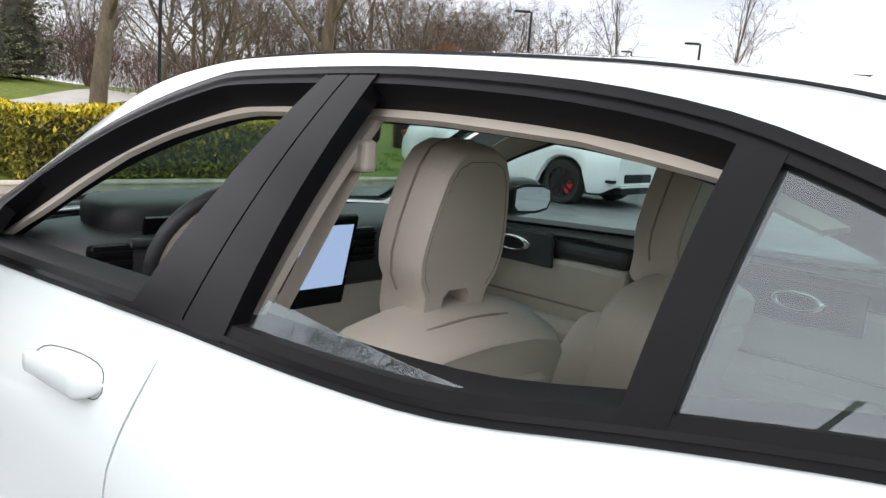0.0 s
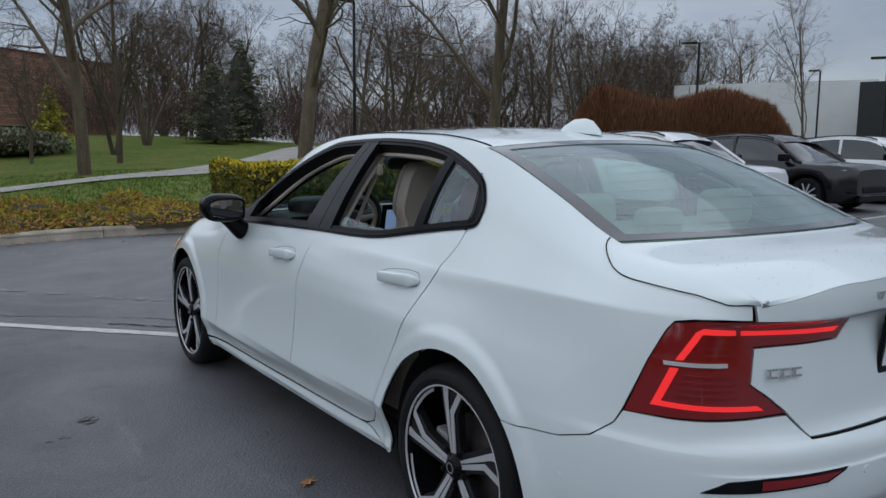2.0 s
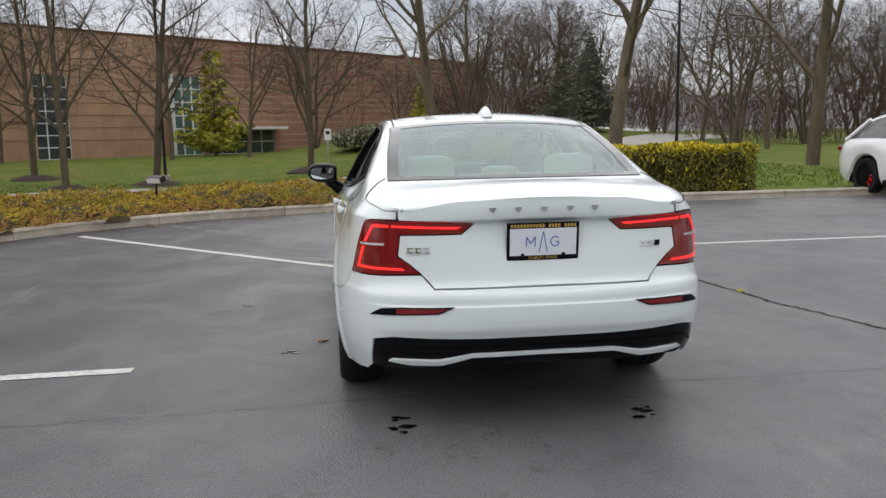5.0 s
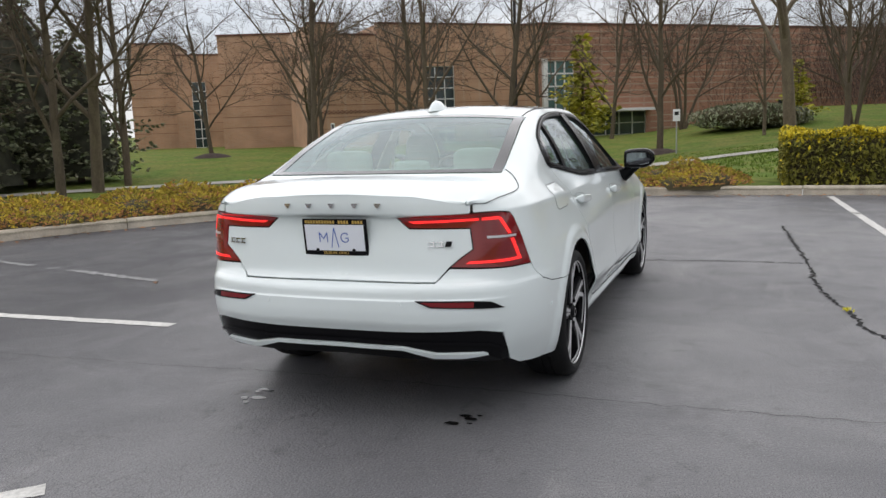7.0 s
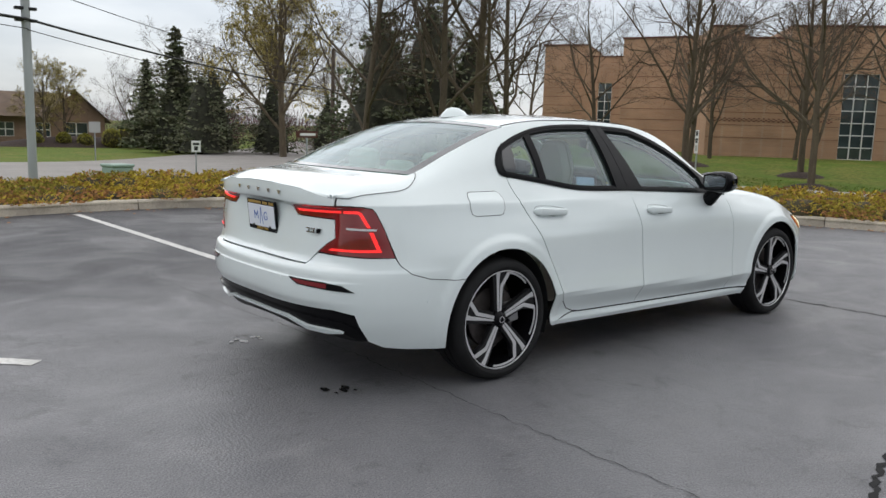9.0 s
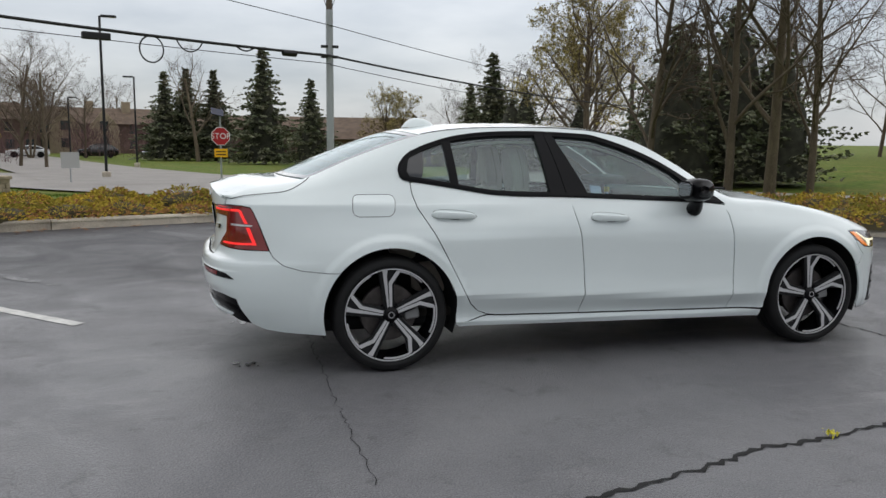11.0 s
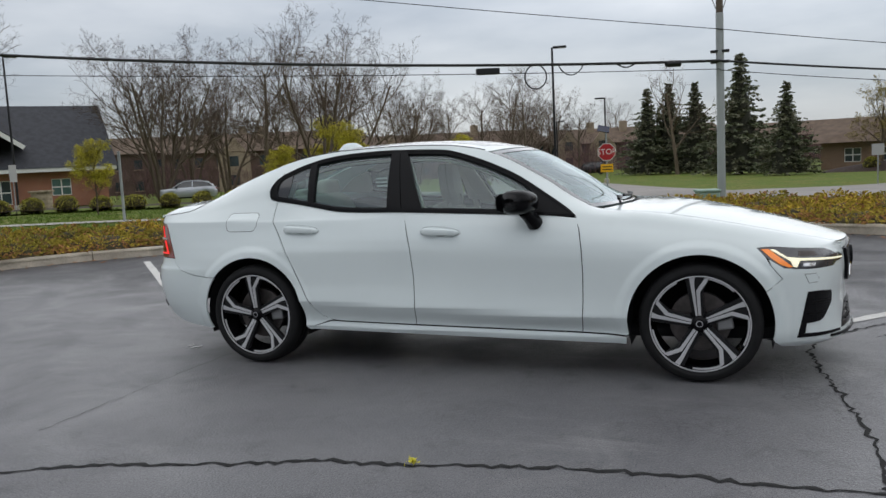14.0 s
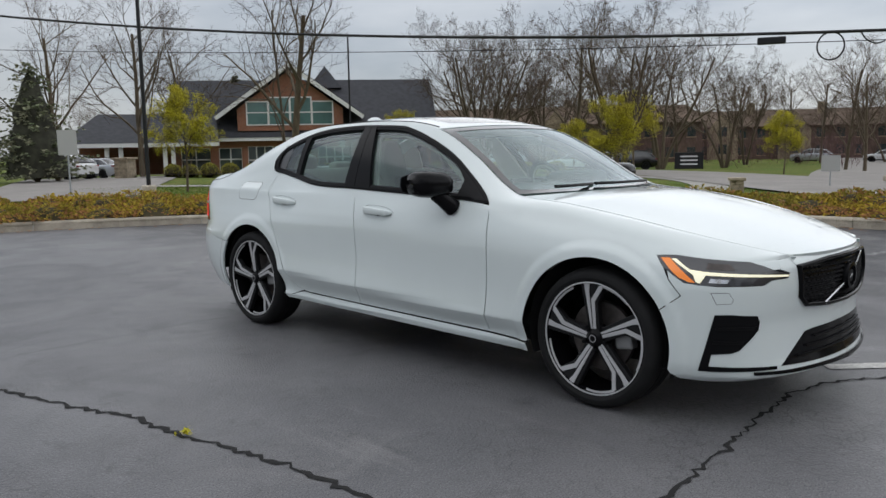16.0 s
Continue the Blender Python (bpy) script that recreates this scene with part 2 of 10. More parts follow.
def tube_arrays(points, radii, sides=6, cap=True):
    """Verts and faces of a tapered tube along points."""
    vs, fs = [], []
    n = len(points)
    pts = [Vector(p) for p in points]
    x, y = ring_frame(pts[1] - pts[0])
    for i, p in enumerate(pts):
        d = (pts[min(i + 1, n - 1)] - pts[max(i - 1, 0)]).normalized()
        x = (x - d * x.dot(d)).normalized()
        y = d.cross(x)
        for k in range(sides):
            a = 2 * math.pi * k / sides
            vs.append(p + (x * math.cos(a) + y * math.sin(a)) * radii[i])
    for i in range(n - 1):
        for k in range(sides):
            k2 = (k + 1) % sides
            fs.append((i * sides + k, i * sides + k2, (i + 1) * sides + k2, (i + 1) * sides + k))
    if cap:
        fs.append(tuple(range(sides))[::-1])
        fs.append(tuple((n - 1) * sides + k for k in range(sides)))
    return vs, fs


def tube(name, points, radius, material, parent=None, label="", sides=8, smooth=True, kind=""):
    radii = radius if isinstance(radius, (list, tuple)) else [radius] * len(points)
    vs, fs = tube_arrays(points, radii, sides)
    me = py_mesh(name, vs, fs)
    if smooth:
        soft_edges(me, 50)
    return link_mesh(name, me, material, parent, label, kind=kind)


def lathe(profile, segments=32, axis='Y', closed=False):
    """Turns (radius, along) pairs about an axis."""
    vs, fs = [], []
    n = len(profile)
    for k in range(segments):
        a = 2 * math.pi * k / segments
        c, s = math.cos(a), math.sin(a)
        for r, h in profile:
            vs.append((r * c, h, r * s) if axis == 'Y' else (r * c, r * s, h))
    for k in range(segments):
        k2 = (k + 1) % segments
        for i in range(n if closed else n - 1):
            j = (i + 1) % n
            f = (k * n + i, k * n + j, k2 * n + j, k2 * n + i)
            fs.append(f if axis == 'Z' else f[::-1])
    return vs, fs


def prism(poly, depth, to3d, bevel=0.0):
    """A bmesh: the 2D outline given depth; to3d(u, v, h) places a corner."""
    bm = bmesh.new()
    top = [bm.verts.new(to3d(u, v, depth)) for u, v in poly]
    bot = [bm.verts.new(to3d(u, v, 0.0)) for u, v in poly]
    bm.faces.new(top)
    bm.faces.new(bot[::-1])
    n = len(poly)
    for i in range(n):
        bm.faces.new((bot[i], bot[(i + 1) % n], top[(i + 1) % n], top[i]))
    bmesh.ops.recalc_face_normals(bm, faces=bm.faces[:])
    if bevel:
        bmesh.ops.bevel(bm, geom=[e for e in bm.edges if e.verts[0] in top and e.verts[1] in top], offset=bevel, segments=2, affect='EDGES', profile=0.5)
    return bm


def curve1(pts):
    """A smooth function through (x, value) pairs, without overshoot."""
    xs = np.array([p[0] for p in pts], float)
    ys = np.array([p[1] for p in pts], float)
    h = np.diff(xs)
    dl = np.diff(ys) / h
    m = np.zeros(len(xs))
    for i in range(1, len(xs) - 1):
        if dl[i - 1] * dl[i] > 0:
            w1, w2 = 2 * h[i] + h[i - 1], h[i] + 2 * h[i - 1]
            m[i] = (w1 + w2) / (w1 / dl[i - 1] + w2 / dl[i])
    m[0], m[-1] = dl[0], dl[-1]

    def f(x):
        x = np.clip(np.asarray(x, float), xs[0], xs[-1])
        i = np.clip(np.searchsorted(xs, x, side='right') - 1, 0, len(xs) - 2)
        t = (x - xs[i]) / h[i]
        return ((2 * t**3 - 3 * t**2 + 1) * ys[i] + (t**3 - 2 * t**2 + t) * h[i] * m[i]
                + (-2 * t**3 + 3 * t**2) * ys[i + 1] + (t**3 - t**2) * h[i] * m[i + 1])
    return f


def smooth_line(pts, per=8):
    """Catmull-Rom through the points."""
    p = [np.array(q, float) for q in pts]
    p = [2 * p[0] - p[1], *p, 2 * p[-1] - p[-2]]
    out = []
    for i in range(1, len(p) - 2):
        for k in range(per):
            t = k / per
            a, b, c, d = p[i - 1:i + 3]
            out.append(0.5 * (2 * b + (c - a) * t + (2 * a - 5 * b + 4 * c - d) * t * t + (3 * b - a - 3 * c + d) * t**3))
    out.append(p[-2])
    return out


def inset(poly, d):
    """The outline moved inwards by d (counter-clockwise or clockwise)."""
    n = len(poly)
    area = sum(poly[i][0] * poly[(i + 1) % n][1] - poly[(i + 1) % n][0] * poly[i][1] for i in range(n))
    sg = 1 if area > 0 else -1
    out = []
    for i in range(n):
        a, b, c = (np.array(poly[j % n], float) for j in (i - 1, i, i + 1))
        e1, e2 = b - a, c - b
        e1 /= np.linalg.norm(e1) + 1e-12
        e2 /= np.linalg.norm(e2) + 1e-12
        n1, n2 = np.array((-e1[1], e1[0])) * sg, np.array((-e2[1], e2[0])) * sg
        k = n1 + n2
        k = k / max(0.35, (k @ k) / 2)
        out.append(tuple(b + k * d))
    return out


def clip_cell(poly, u0, u1, v0, v1):
    for ax, lim, keep_less in ((0, u0, False), (0, u1, True), (1, v0, False), (1, v1, True)):
        out = []
        n = len(poly)
        for i in range(n):
            p, q = poly[i], poly[(i + 1) % n]
            pi = p[ax] <= lim if keep_less else p[ax] >= lim
            qi = q[ax] <= lim if keep_less else q[ax] >= lim
            if pi:
                out.append(p)
            if pi != qi:
                t = (lim - p[ax]) / (q[ax] - p[ax])
                r = [p[0] + (q[0] - p[0]) * t, p[1] + (q[1] - p[1]) * t]
                r[ax] = lim
                out.append(tuple(r))
        poly = out
        if len(poly) < 3:
            return []
    return poly


def sheet(name, poly, surf, gu, gv, material, parent=None, label="", flange=0.012, lift=0.0, mirror=False, thick=False, soft=None):
    """A panel: the part of the surface surf(u, v) -> points inside the outline, with its edges turned in by flange. thick: closed at the back."""
    us, vs_ = [p[0] for p in poly], [p[1] for p in poly]
    gu = sorted({round(float(g), 6) for g in gu if min(us) < g < max(us)} | {min(us), max(us)})
    gv = sorted({round(float(g), 6) for g in gv if min(vs_) < g < max(vs_)} | {min(vs_), max(vs_)})
    index, uv, faces = {}, [], []

    def vid(p):
        k = (round(p[0], 5), round(p[1], 5))
        if k not in index:
            index[k] = len(uv)
            uv.append(p)
        return index[k]
    from_tri = [[poly[k] for k in tri] for tri in tessellate_polygon([[Vector((p[0], p[1], 0)) for p in poly]])]
    for tri in from_tri:
        t0, t1 = min(p[0] for p in tri), max(p[0] for p in tri)
        for i in range(len(gu) - 1):
            if gu[i + 1] <= t0 or gu[i] >= t1:
                continue
            band = clip_cell(tri, gu[i], gu[i + 1], min(vs_) - 1, max(vs_) + 1)
            if not band:
                continue
            b0, b1 = min(p[1] for p in band), max(p[1] for p in band)
            for j in range(len(gv) - 1):
                if gv[j + 1] <= b0 or gv[j] >= b1:
                    continue
                f = []
                for p in clip_cell(band, gu[i], gu[i + 1], gv[j], gv[j + 1]):
                    k = vid(p)
                    if k not in f:
                        f.append(k)
                if len(f) >= 3:
                    pu = np.array([uv[k] for k in f])
                    ar = 0.5 * abs(np.dot(pu[:, 0], np.roll(pu[:, 1], 1)) - np.dot(pu[:, 1], np.roll(pu[:, 0], 1)))
                    if ar > 1e-9:
                        faces.append(f)
    uv = np.array(uv, float)
    e = 2e-3
    pos = surf(uv[:, 0], uv[:, 1])
    du = surf(uv[:, 0] + e, uv[:, 1]) - surf(uv[:, 0] - e, uv[:, 1])
    dv = surf(uv[:, 0], uv[:, 1] + e) - surf(uv[:, 0], uv[:, 1] - e)
    nor = np.cross(du, dv)
    nor /= np.linalg.norm(nor, axis=1)[:, None] + 1e-12
    # outward: away from the car's middle
    ref = pos - np.array([1.2, 0, 0.55])
    sgn = np.sign(np.sum(nor * ref * np.array([0.25, 1.0, 1.0]), axis=1).mean())
    nor = nor * (sgn if sgn else 1)
    nor[np.abs(pos[:, 1]) < 1e-6, 1] = 0.0
    shade_n = nor.copy()
    if soft:
        k_, n_ = soft(uv[:, 0], uv[:, 1])
        k_ = (k_ * k_ * (3 - 2 * k_))[:, None]
        shade_n = nor * (1 - k_) + n_ * k_
        shade_n /= np.linalg.norm(shade_n, axis=1)[:, None] + 1e-12
    pos = pos + nor * lift
    if mirror:
        pos = pos * np.array([1, -1, 1])
        nor = nor * np.array([1, -1, 1])
        shade_n = shade_n * np.array([1, -1, 1])
    # winding
    out_faces = []
    for f in faces:
        p = pos[f]
        fn = np.zeros(3)
        for k in range(len(f)):
            fn += np.cross(p[k] - p[0], p[(k + 1) % len(f)] - p[0])
        out_faces.append(f if fn @ nor[f].sum(0) > 0 else f[::-1])
    verts, normals = list(pos), list(shade_n)
    if flange:
        count = {}
        for f in out_faces:
            for k in range(len(f)):
                a, b = f[k], f[(k + 1) % len(f)]
                count[(a, b)] = count.get((a, b), 0) + 1
        seg = [(np.array(poly[i]), np.array(poly[(i + 1) % len(poly)])) for i in range(len(poly))]

        def on_rim(a, b):
            m = (uv[a] + uv[b]) / 2
            for p, q in seg:
                d = q - p
                t = np.clip((m - p) @ d / (d @ d + 1e-15), 0, 1)
                if np.linalg.norm(p + d * t - m) < 2e-4:
                    return True
            return False
        rim = [(a, b) for (a, b) in count if (b, a) not in count and on_rim(a, b)]
        for a, b in rim:
            if abs(pos[a][1]) + abs(pos[b][1]) < 1e-6:
                continue
            t = pos[b] - pos[a]
            o = np.cross(t, nor[a])
            o = o / (np.linalg.norm(o) + 1e-12)
            k = len(verts)
            verts += [pos[b], pos[a], pos[a] - nor[a] * flange, pos[b] - nor[b] * flange]
            normals += [o] * 4
            out_faces.append([k, k + 1, k + 2, k + 3])
    if thick:
        k = len(verts)
        verts += list(pos - nor * flange)
        normals += list(-nor)
        out_faces += [[i + k for i in f[::-1]] for f in out_faces[:len(faces)]]
    me = bpy.data.meshes.new(name)
    me.from_pydata([tuple(v) for v in verts], [], [list(map(int, f)) for f in out_faces])
    me.shade_smooth()
    me.normals_split_custom_set_from_vertices([tuple(n) for n in normals])
    return link_mesh(name, me, material, parent, label)


# ---- the ground ----
def ease(a):
    a = min(1.0, max(0.0, a))
    return a * a * (3 - 2 * a)


def g_z(x, y):
    """Height of the lawn: level behind the kerb, a shallow swale, then up to the brick building and over a low rise beside it."""
    r, az = math.hypot(x, y), math.degrees(math.atan2(y, x))
    if az < -90:
        return 0.10
    dip = 0.9 * ease((r - 12) / 14) * ease((az + 10) / 22) * (1 - 0.65 * ease((az - 90) / 55))
    lift = 0.9 * ease((r - 30) / 24) * ease((az + 10) / 22) * (1 - ease((az - 46) / 14))
    hill = 1.75 * ease((r - 30) / 42) * (1 - ease((az + 5) / 12)) * ease((az + 32) / 16)
    far = (0.35 + 0.35 * ease((az - 100) / 30)) * ease((r - 40) / 45) * ease((az - 50) / 25)
    return 0.10 - dip + lift + hill - far


KERB = [(10.3, -60), (10.2, -20), (10.1, -10), (10.05, -5), (10.15, -1.5), (10.05, 0.2), (9.55, 1.9), (8.9, 3.35), (7.9, 4.6), (6.3, 5.9), (4.6, 7.2), (2.9, 8.0), (1.4, 8.3), (-0.3, 8.15), (-2.2, 7.6), (-4.1, 6.9), (-5.6, 5.75),
        (-6.8, 4.7), (-7.7, 3.4), (-8.6, 1.9), (-9.3, 0.3), (-10.2, -3), (-11.5, -12), (-13, -60)]
KLINE = [(float(p[0]), float(p[1])) for p in smooth_line(KERB, 6)]


def asphalt_mat():
    m = mat("sealed_asphalt", (0.062, 0.062, 0.066), 0.5)
    nt = m.node_tree
    b = nt.nodes["Principled BSDF"]
    co = nt.nodes.new("ShaderNodeTexCoord")

    def noise(scale, detail=4.0, rough=0.55, dist=0.0):
        n = nt.nodes.new("ShaderNodeTexNoise")
        n.inputs["Scale"].default_value, n.inputs["Detail"].default_value, n.inputs["Roughness"].default_value, n.inputs["Distortion"].default_value = scale, detail, rough, dist
        nt.links.new(co.outputs["Object"], n.inputs["Vector"])
        return n.outputs["Fac"]

    def rng(src, lo, hi, a, z):
        r = nt.nodes.new("ShaderNodeMapRange")
        for i, v in enumerate((lo, hi, a, z)):
            r.inputs[i + 1].default_value = v
        nt.links.new(src, r.inputs[0])
        return r.outputs[0]

    def mix(f, a, c):
        x = nt.nodes.new("ShaderNodeMix")
        x.data_type = 'RGBA'
        nt.links.new(f, x.inputs[0])
        if isinstance(a, tuple):
            x.inputs[6].default_value = (*a, 1)
        else:
            nt.links.new(a, x.inputs[6])
        x.inputs[7].default_value = (*c, 1)
        return x.outputs[2]
    def turned(sx_, sy_, rz):
        mp = nt.nodes.new("ShaderNodeMapping")
        mp.inputs["Scale"].default_value, mp.inputs["Rotation"].default_value = (sx_, sy_, 1), (0, 0, radians(rz))
        nt.links.new(co.outputs["Object"], mp.inputs[0])
        return mp.outputs[0]

    def cells(scale, feature, vec=None):
        v = nt.nodes.new("ShaderNodeTexVoronoi")
        v.feature = feature
        v.inputs["Scale"].default_value = scale
        nt.links.new(vec or co.outputs["Object"], v.inputs["Vector"])
        return v.outputs["Distance"]

    def times(a, b_):
        x = nt.nodes.new("ShaderNodeMath")
        x.operation = 'MULTIPLY'
        nt.links.new(a, x.inputs[0])
        nt.links.new(b_, x.inputs[1])
        return x.outputs[0]
    base = mix(rng(noise(0.45, 5, 0.6, 0.6), 0.4, 0.62, 0, 1), (0.122, 0.122, 0.131), (0.174, 0.173, 0.181))
    base = mix(rng(noise(1.7, 6, 0.65, 1.2), 0.56, 0.70, 0, 0.7), base, (0.18, 0.178, 0.183))
    base = mix(rng(noise(4.5, 5, 0.7, 0.4), 0.58, 0.70, 0, 0.55), base, (0.034, 0.034, 0.037))
    # shade painted into the colour: the asphalt darkens towards the planting
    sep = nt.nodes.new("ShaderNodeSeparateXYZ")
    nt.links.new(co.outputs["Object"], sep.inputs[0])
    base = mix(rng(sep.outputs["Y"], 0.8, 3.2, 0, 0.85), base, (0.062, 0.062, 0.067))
    # long pale scuffs
    sc = nt.nodes.new("ShaderNodeTexNoise")
    sc.inputs["Scale"].default_value, sc.inputs["Detail"].default_value, sc.inputs["Roughness"].default_value = 1.0, 7.0, 0.7
    nt.links.new(turned(0.45, 2.6, 35), sc.inputs["Vector"])
    base = mix(rng(sc.outputs["Fac"], 0.60, 0.72, 0, 0.55), base, (0.28, 0.275, 0.275))
    # crazed patches: fine polygon cracks, open where the binder has gone
    wob = nt.nodes.new("ShaderNodeTexNoise")
    wob.inputs["Scale"].default_value, wob.inputs["Detail"].default_value = 9.0, 4.0
    nt.links.new(co.outputs["Object"], wob.inputs["Vector"])
    add = nt.nodes.new("ShaderNodeVectorMath")
    add.operation = 'MULTIPLY_ADD'
    add.inputs[1].default_value = (0.09, 0.09, 0.0)
    nt.links.new(wob.outputs["Color"], add.inputs[0])
    nt.links.new(co.outputs["Object"], add.inputs[2])
    craze = times(rng(cells(15.0, 'DISTANCE_TO_EDGE', add.outputs[0]), 0.0, 0.055, 1.0, 0.0), rng(noise(0.8, 5, 0.65, 0.5), 0.52, 0.62, 0.0, 0.5))
    base = mix(craze, base, (0.018, 0.018, 0.019))
    stone = cells(85, 'F1')
    base = mix(rng(stone, 0.0, 0.34, 0.95, 0.0), base, (0.24, 0.235, 0.225))
    base = mix(rng(noise(170, 2), 0.48, 0.66, 0, 0.85), base, (0.026, 0.026, 0.028))
    grit = cells(24, 'F1')
    base = mix(rng(grit, 0.0, 0.075, 0.9, 0.0), base, (0.42, 0.41, 0.39))
    nt.links.new(base, b.inputs["Base Color"])
    # sheen lowered on that side too, in place of mirrored dark trees
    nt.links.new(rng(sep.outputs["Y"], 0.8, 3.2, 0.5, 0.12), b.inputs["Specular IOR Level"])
    nt.links.new(rng(noise(1.1, 4, 0.6, 0.8), 0.35, 0.65, 0.36, 0.58), b.inputs["Roughness"])
    low = nt.nodes.new("ShaderNodeMath")
    low.operation = 'SUBTRACT'
    nt.links.new(stone, low.inputs[0])
    nt.links.new(craze, low.inputs[1])
    bp = nt.nodes.new("ShaderNodeBump")
    bp.inputs["Strength"].default_value, bp.inputs["Distance"].default_value = 0.5, 0.004
    nt.links.new(low.outputs[0], bp.inputs["Height"])
    bp2 = nt.nodes.new("ShaderNodeBump")
    bp2.inputs["Strength"].default_value, bp2.inputs["Distance"].default_value = 0.15, 0.004
    nt.links.new(noise(75, 5), bp2.inputs["Height"])
    nt.links.new(bp.outputs[0], bp2.inputs["Normal"])
    nt.links.new(bp2.outputs[0], b.inputs["Normal"])
    return m


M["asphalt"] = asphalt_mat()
M["lawn"] = mat("spring_lawn", (0.105, 0.165, 0.026), 0.95, color2=(0.175, 0.18, 0.045), scale=0.55, fine=0.7, fine_scale=5, bump=1.0, bump_scale=40, spec=0.15)
M["grass"] = mat("grass_blades", (0.115, 0.175, 0.03), 0.9, island=0.35, spec=0.2)
M["concrete"] = mat("weathered_concrete", (0.56, 0.495, 0.40), 0.85, vary=0.3, scale=4, fine=0.45, fine_scale=60, bump=0.4, bump_scale=90, rand=0.12)
M["road_concrete"] = mat("pale_street_concrete", (0.30, 0.28, 0.26), 0.85, vary=0.15, scale=0.6, fine=0.3, fine_scale=12)
M["walk_concrete"] = mat("footpath_concrete", (0.42, 0.40, 0.36), 0.85, vary=0.2, scale=1.0, fine=0.2, fine_scale=20)
M["white_line"] = mat("worn_white_road_paint", (0.66, 0.65, 0.62), 0.7, vary=0.2, scale=9, fine=0.5, fine_scale=45)
M["crack"] = mat("crack_shadow", (0.012, 0.012, 0.012), 0.95)
M["mulch"] = mat("dark_mulch", (0.05, 0.032, 0.025), 0.95, vary=0.4, scale=6, bump=0.8, bump_scale=50)
M["patch"] = mat("asphalt_spall", (0.2, 0.195, 0.19), 0.8, vary=0.4, scale=20)
M["oil"] = mat("wet_oil", (0.01, 0.01, 0.01), 0.15)

g = bmesh.new()
ring = [g.verts.new((x, y, 0.0)) for x, y in KLINE]
g.faces.new(ring[::-1])
bmesh.ops.triangulate(g, faces=g.faces[:])
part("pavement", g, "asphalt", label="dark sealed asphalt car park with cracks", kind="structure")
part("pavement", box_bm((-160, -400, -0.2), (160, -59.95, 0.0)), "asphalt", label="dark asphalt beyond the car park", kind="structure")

# lawn: rings that spread from the kerb to the horizon
vs, fs = [], []
steps = [0.0, 1.0, 2.5, 5, 7, 9, 11.5, 14, 17, 20, 24, 28, 33, 38, 44, 50, 57, 64, 72, 80, 95, 110, 200, 600, 2500]
n = len(KLINE)
cx_, cy_ = 0.5, -2.0
for d in steps:
    for k, (x, y) in enumerate(KLINE):
        vx, vy = x - cx_, y - cy_
        r = math.hypot(vx, vy)
        px, py = x + vx / r * d, y + vy / r * d
        vs.append((px, py, g_z(px, py)))
for i in range(len(steps) - 1):
    for k in range(n - 1):
        fs.append((i * n + k, (i + 1) * n + k, (i + 1) * n + k + 1, i * n + k + 1))
link_mesh("ground", py_mesh("ground", vs, fs, smooth=True), "lawn", label="mown spring lawn that falls away gently", kind="structure")

# kerb: cast stones laid end to end
dist = [0.0]
for a, b in zip(KLINE[:-1], KLINE[1:]):
    dist.append(dist[-1] + math.hypot(b[0] - a[0], b[1] - a[1]))


def kerb_at(d):
    x = np.interp(d, dist, [p[0] for p in KLINE])
    y = np.interp(d, dist, [p[1] for p in KLINE])
    x2, y2 = np.interp(d + 0.05, dist, [p[0] for p in KLINE]), np.interp(d + 0.05, dist, [p[1] for p in KLINE])
    tx, ty = x2 - x, y2 - y
    l = math.hypot(tx, ty) or 1
    return float(x), float(y), float(tx / l), float(ty / l)


kerb = empty("kerb", kind="structure", label="weathered concrete kerb round the car park")
rk = random.Random(5)
d = 38.0
while d < dist[-1] - 46:
    ln = 1.8 + rk.random() * 0.9
    sec = [(0.0, -0.05), (0.015, 0.115), (0.035, 0.14), (0.14, 0.145), (0.16, 0.13), (0.16, -0.05)]
    bm = bmesh.new()
    rows = []
    for k in range(4):
        x, y, tx, ty = kerb_at(d + (ln - 0.012) * k / 3)
        j = rk.random() * 0.006
        rows.append([bm.verts.new((x + ty * h, y - tx * h, z + j)) for h, z in sec])
    for a, b in zip(rows[:-1], rows[1:]):
        for i in range(len(sec) - 1):
            bm.faces.new((a[i], a[i + 1], b[i + 1], b[i]))
    bm.faces.new(rows[0])
    bm.faces.new(rows[-1][::-1])
    bmesh.ops.recalc_face_normals(bm, faces=bm.faces[:])
    part("kerb_stone", bm, "concrete", kerb)
    d += ln


def ribbon(name, pts, width, z, material, label="", kind="structure", per=16, drape=False):
    line = smooth_line(pts, per)
    vs, fs = [], []
    n = 9
    for i, p in enumerate(line):
        t = line[min(i + 1, len(line) - 1)] - line[max(i - 1, 0)]
        t = t / (np.linalg.norm(t) + 1e-9)
        w = width if not isinstance(width, (list, tuple)) else np.interp(i / (len(line) - 1), np.linspace(0, 1, len(width)), width)
        for k in range(n):
            o = w * (0.5 - k / (n - 1))
            x, y = p[0] - t[1] * o, p[1] + t[0] * o
            vs.append((x, y, (g_z(x, y) if drape else 0.0) + z))
    for i in range(len(line) - 1):
        for k in range(n - 1):
            fs.append((n * i + k, n * i + n + k, n * i + n + k + 1, n * i + k + 1))
    me = py_mesh(name, vs, fs)
    bm = bmesh.new()
    bm.from_mesh(me)
    bmesh.ops.recalc_face_normals(bm, faces=bm.faces[:])
    if bm.faces[0].normal.z < 0:
        bmesh.ops.reverse_faces(bm, faces=bm.faces[:])
    bm.to_mesh(me)
    bm.free()
    return link_mesh(name, me, material, None, label, kind=kind)


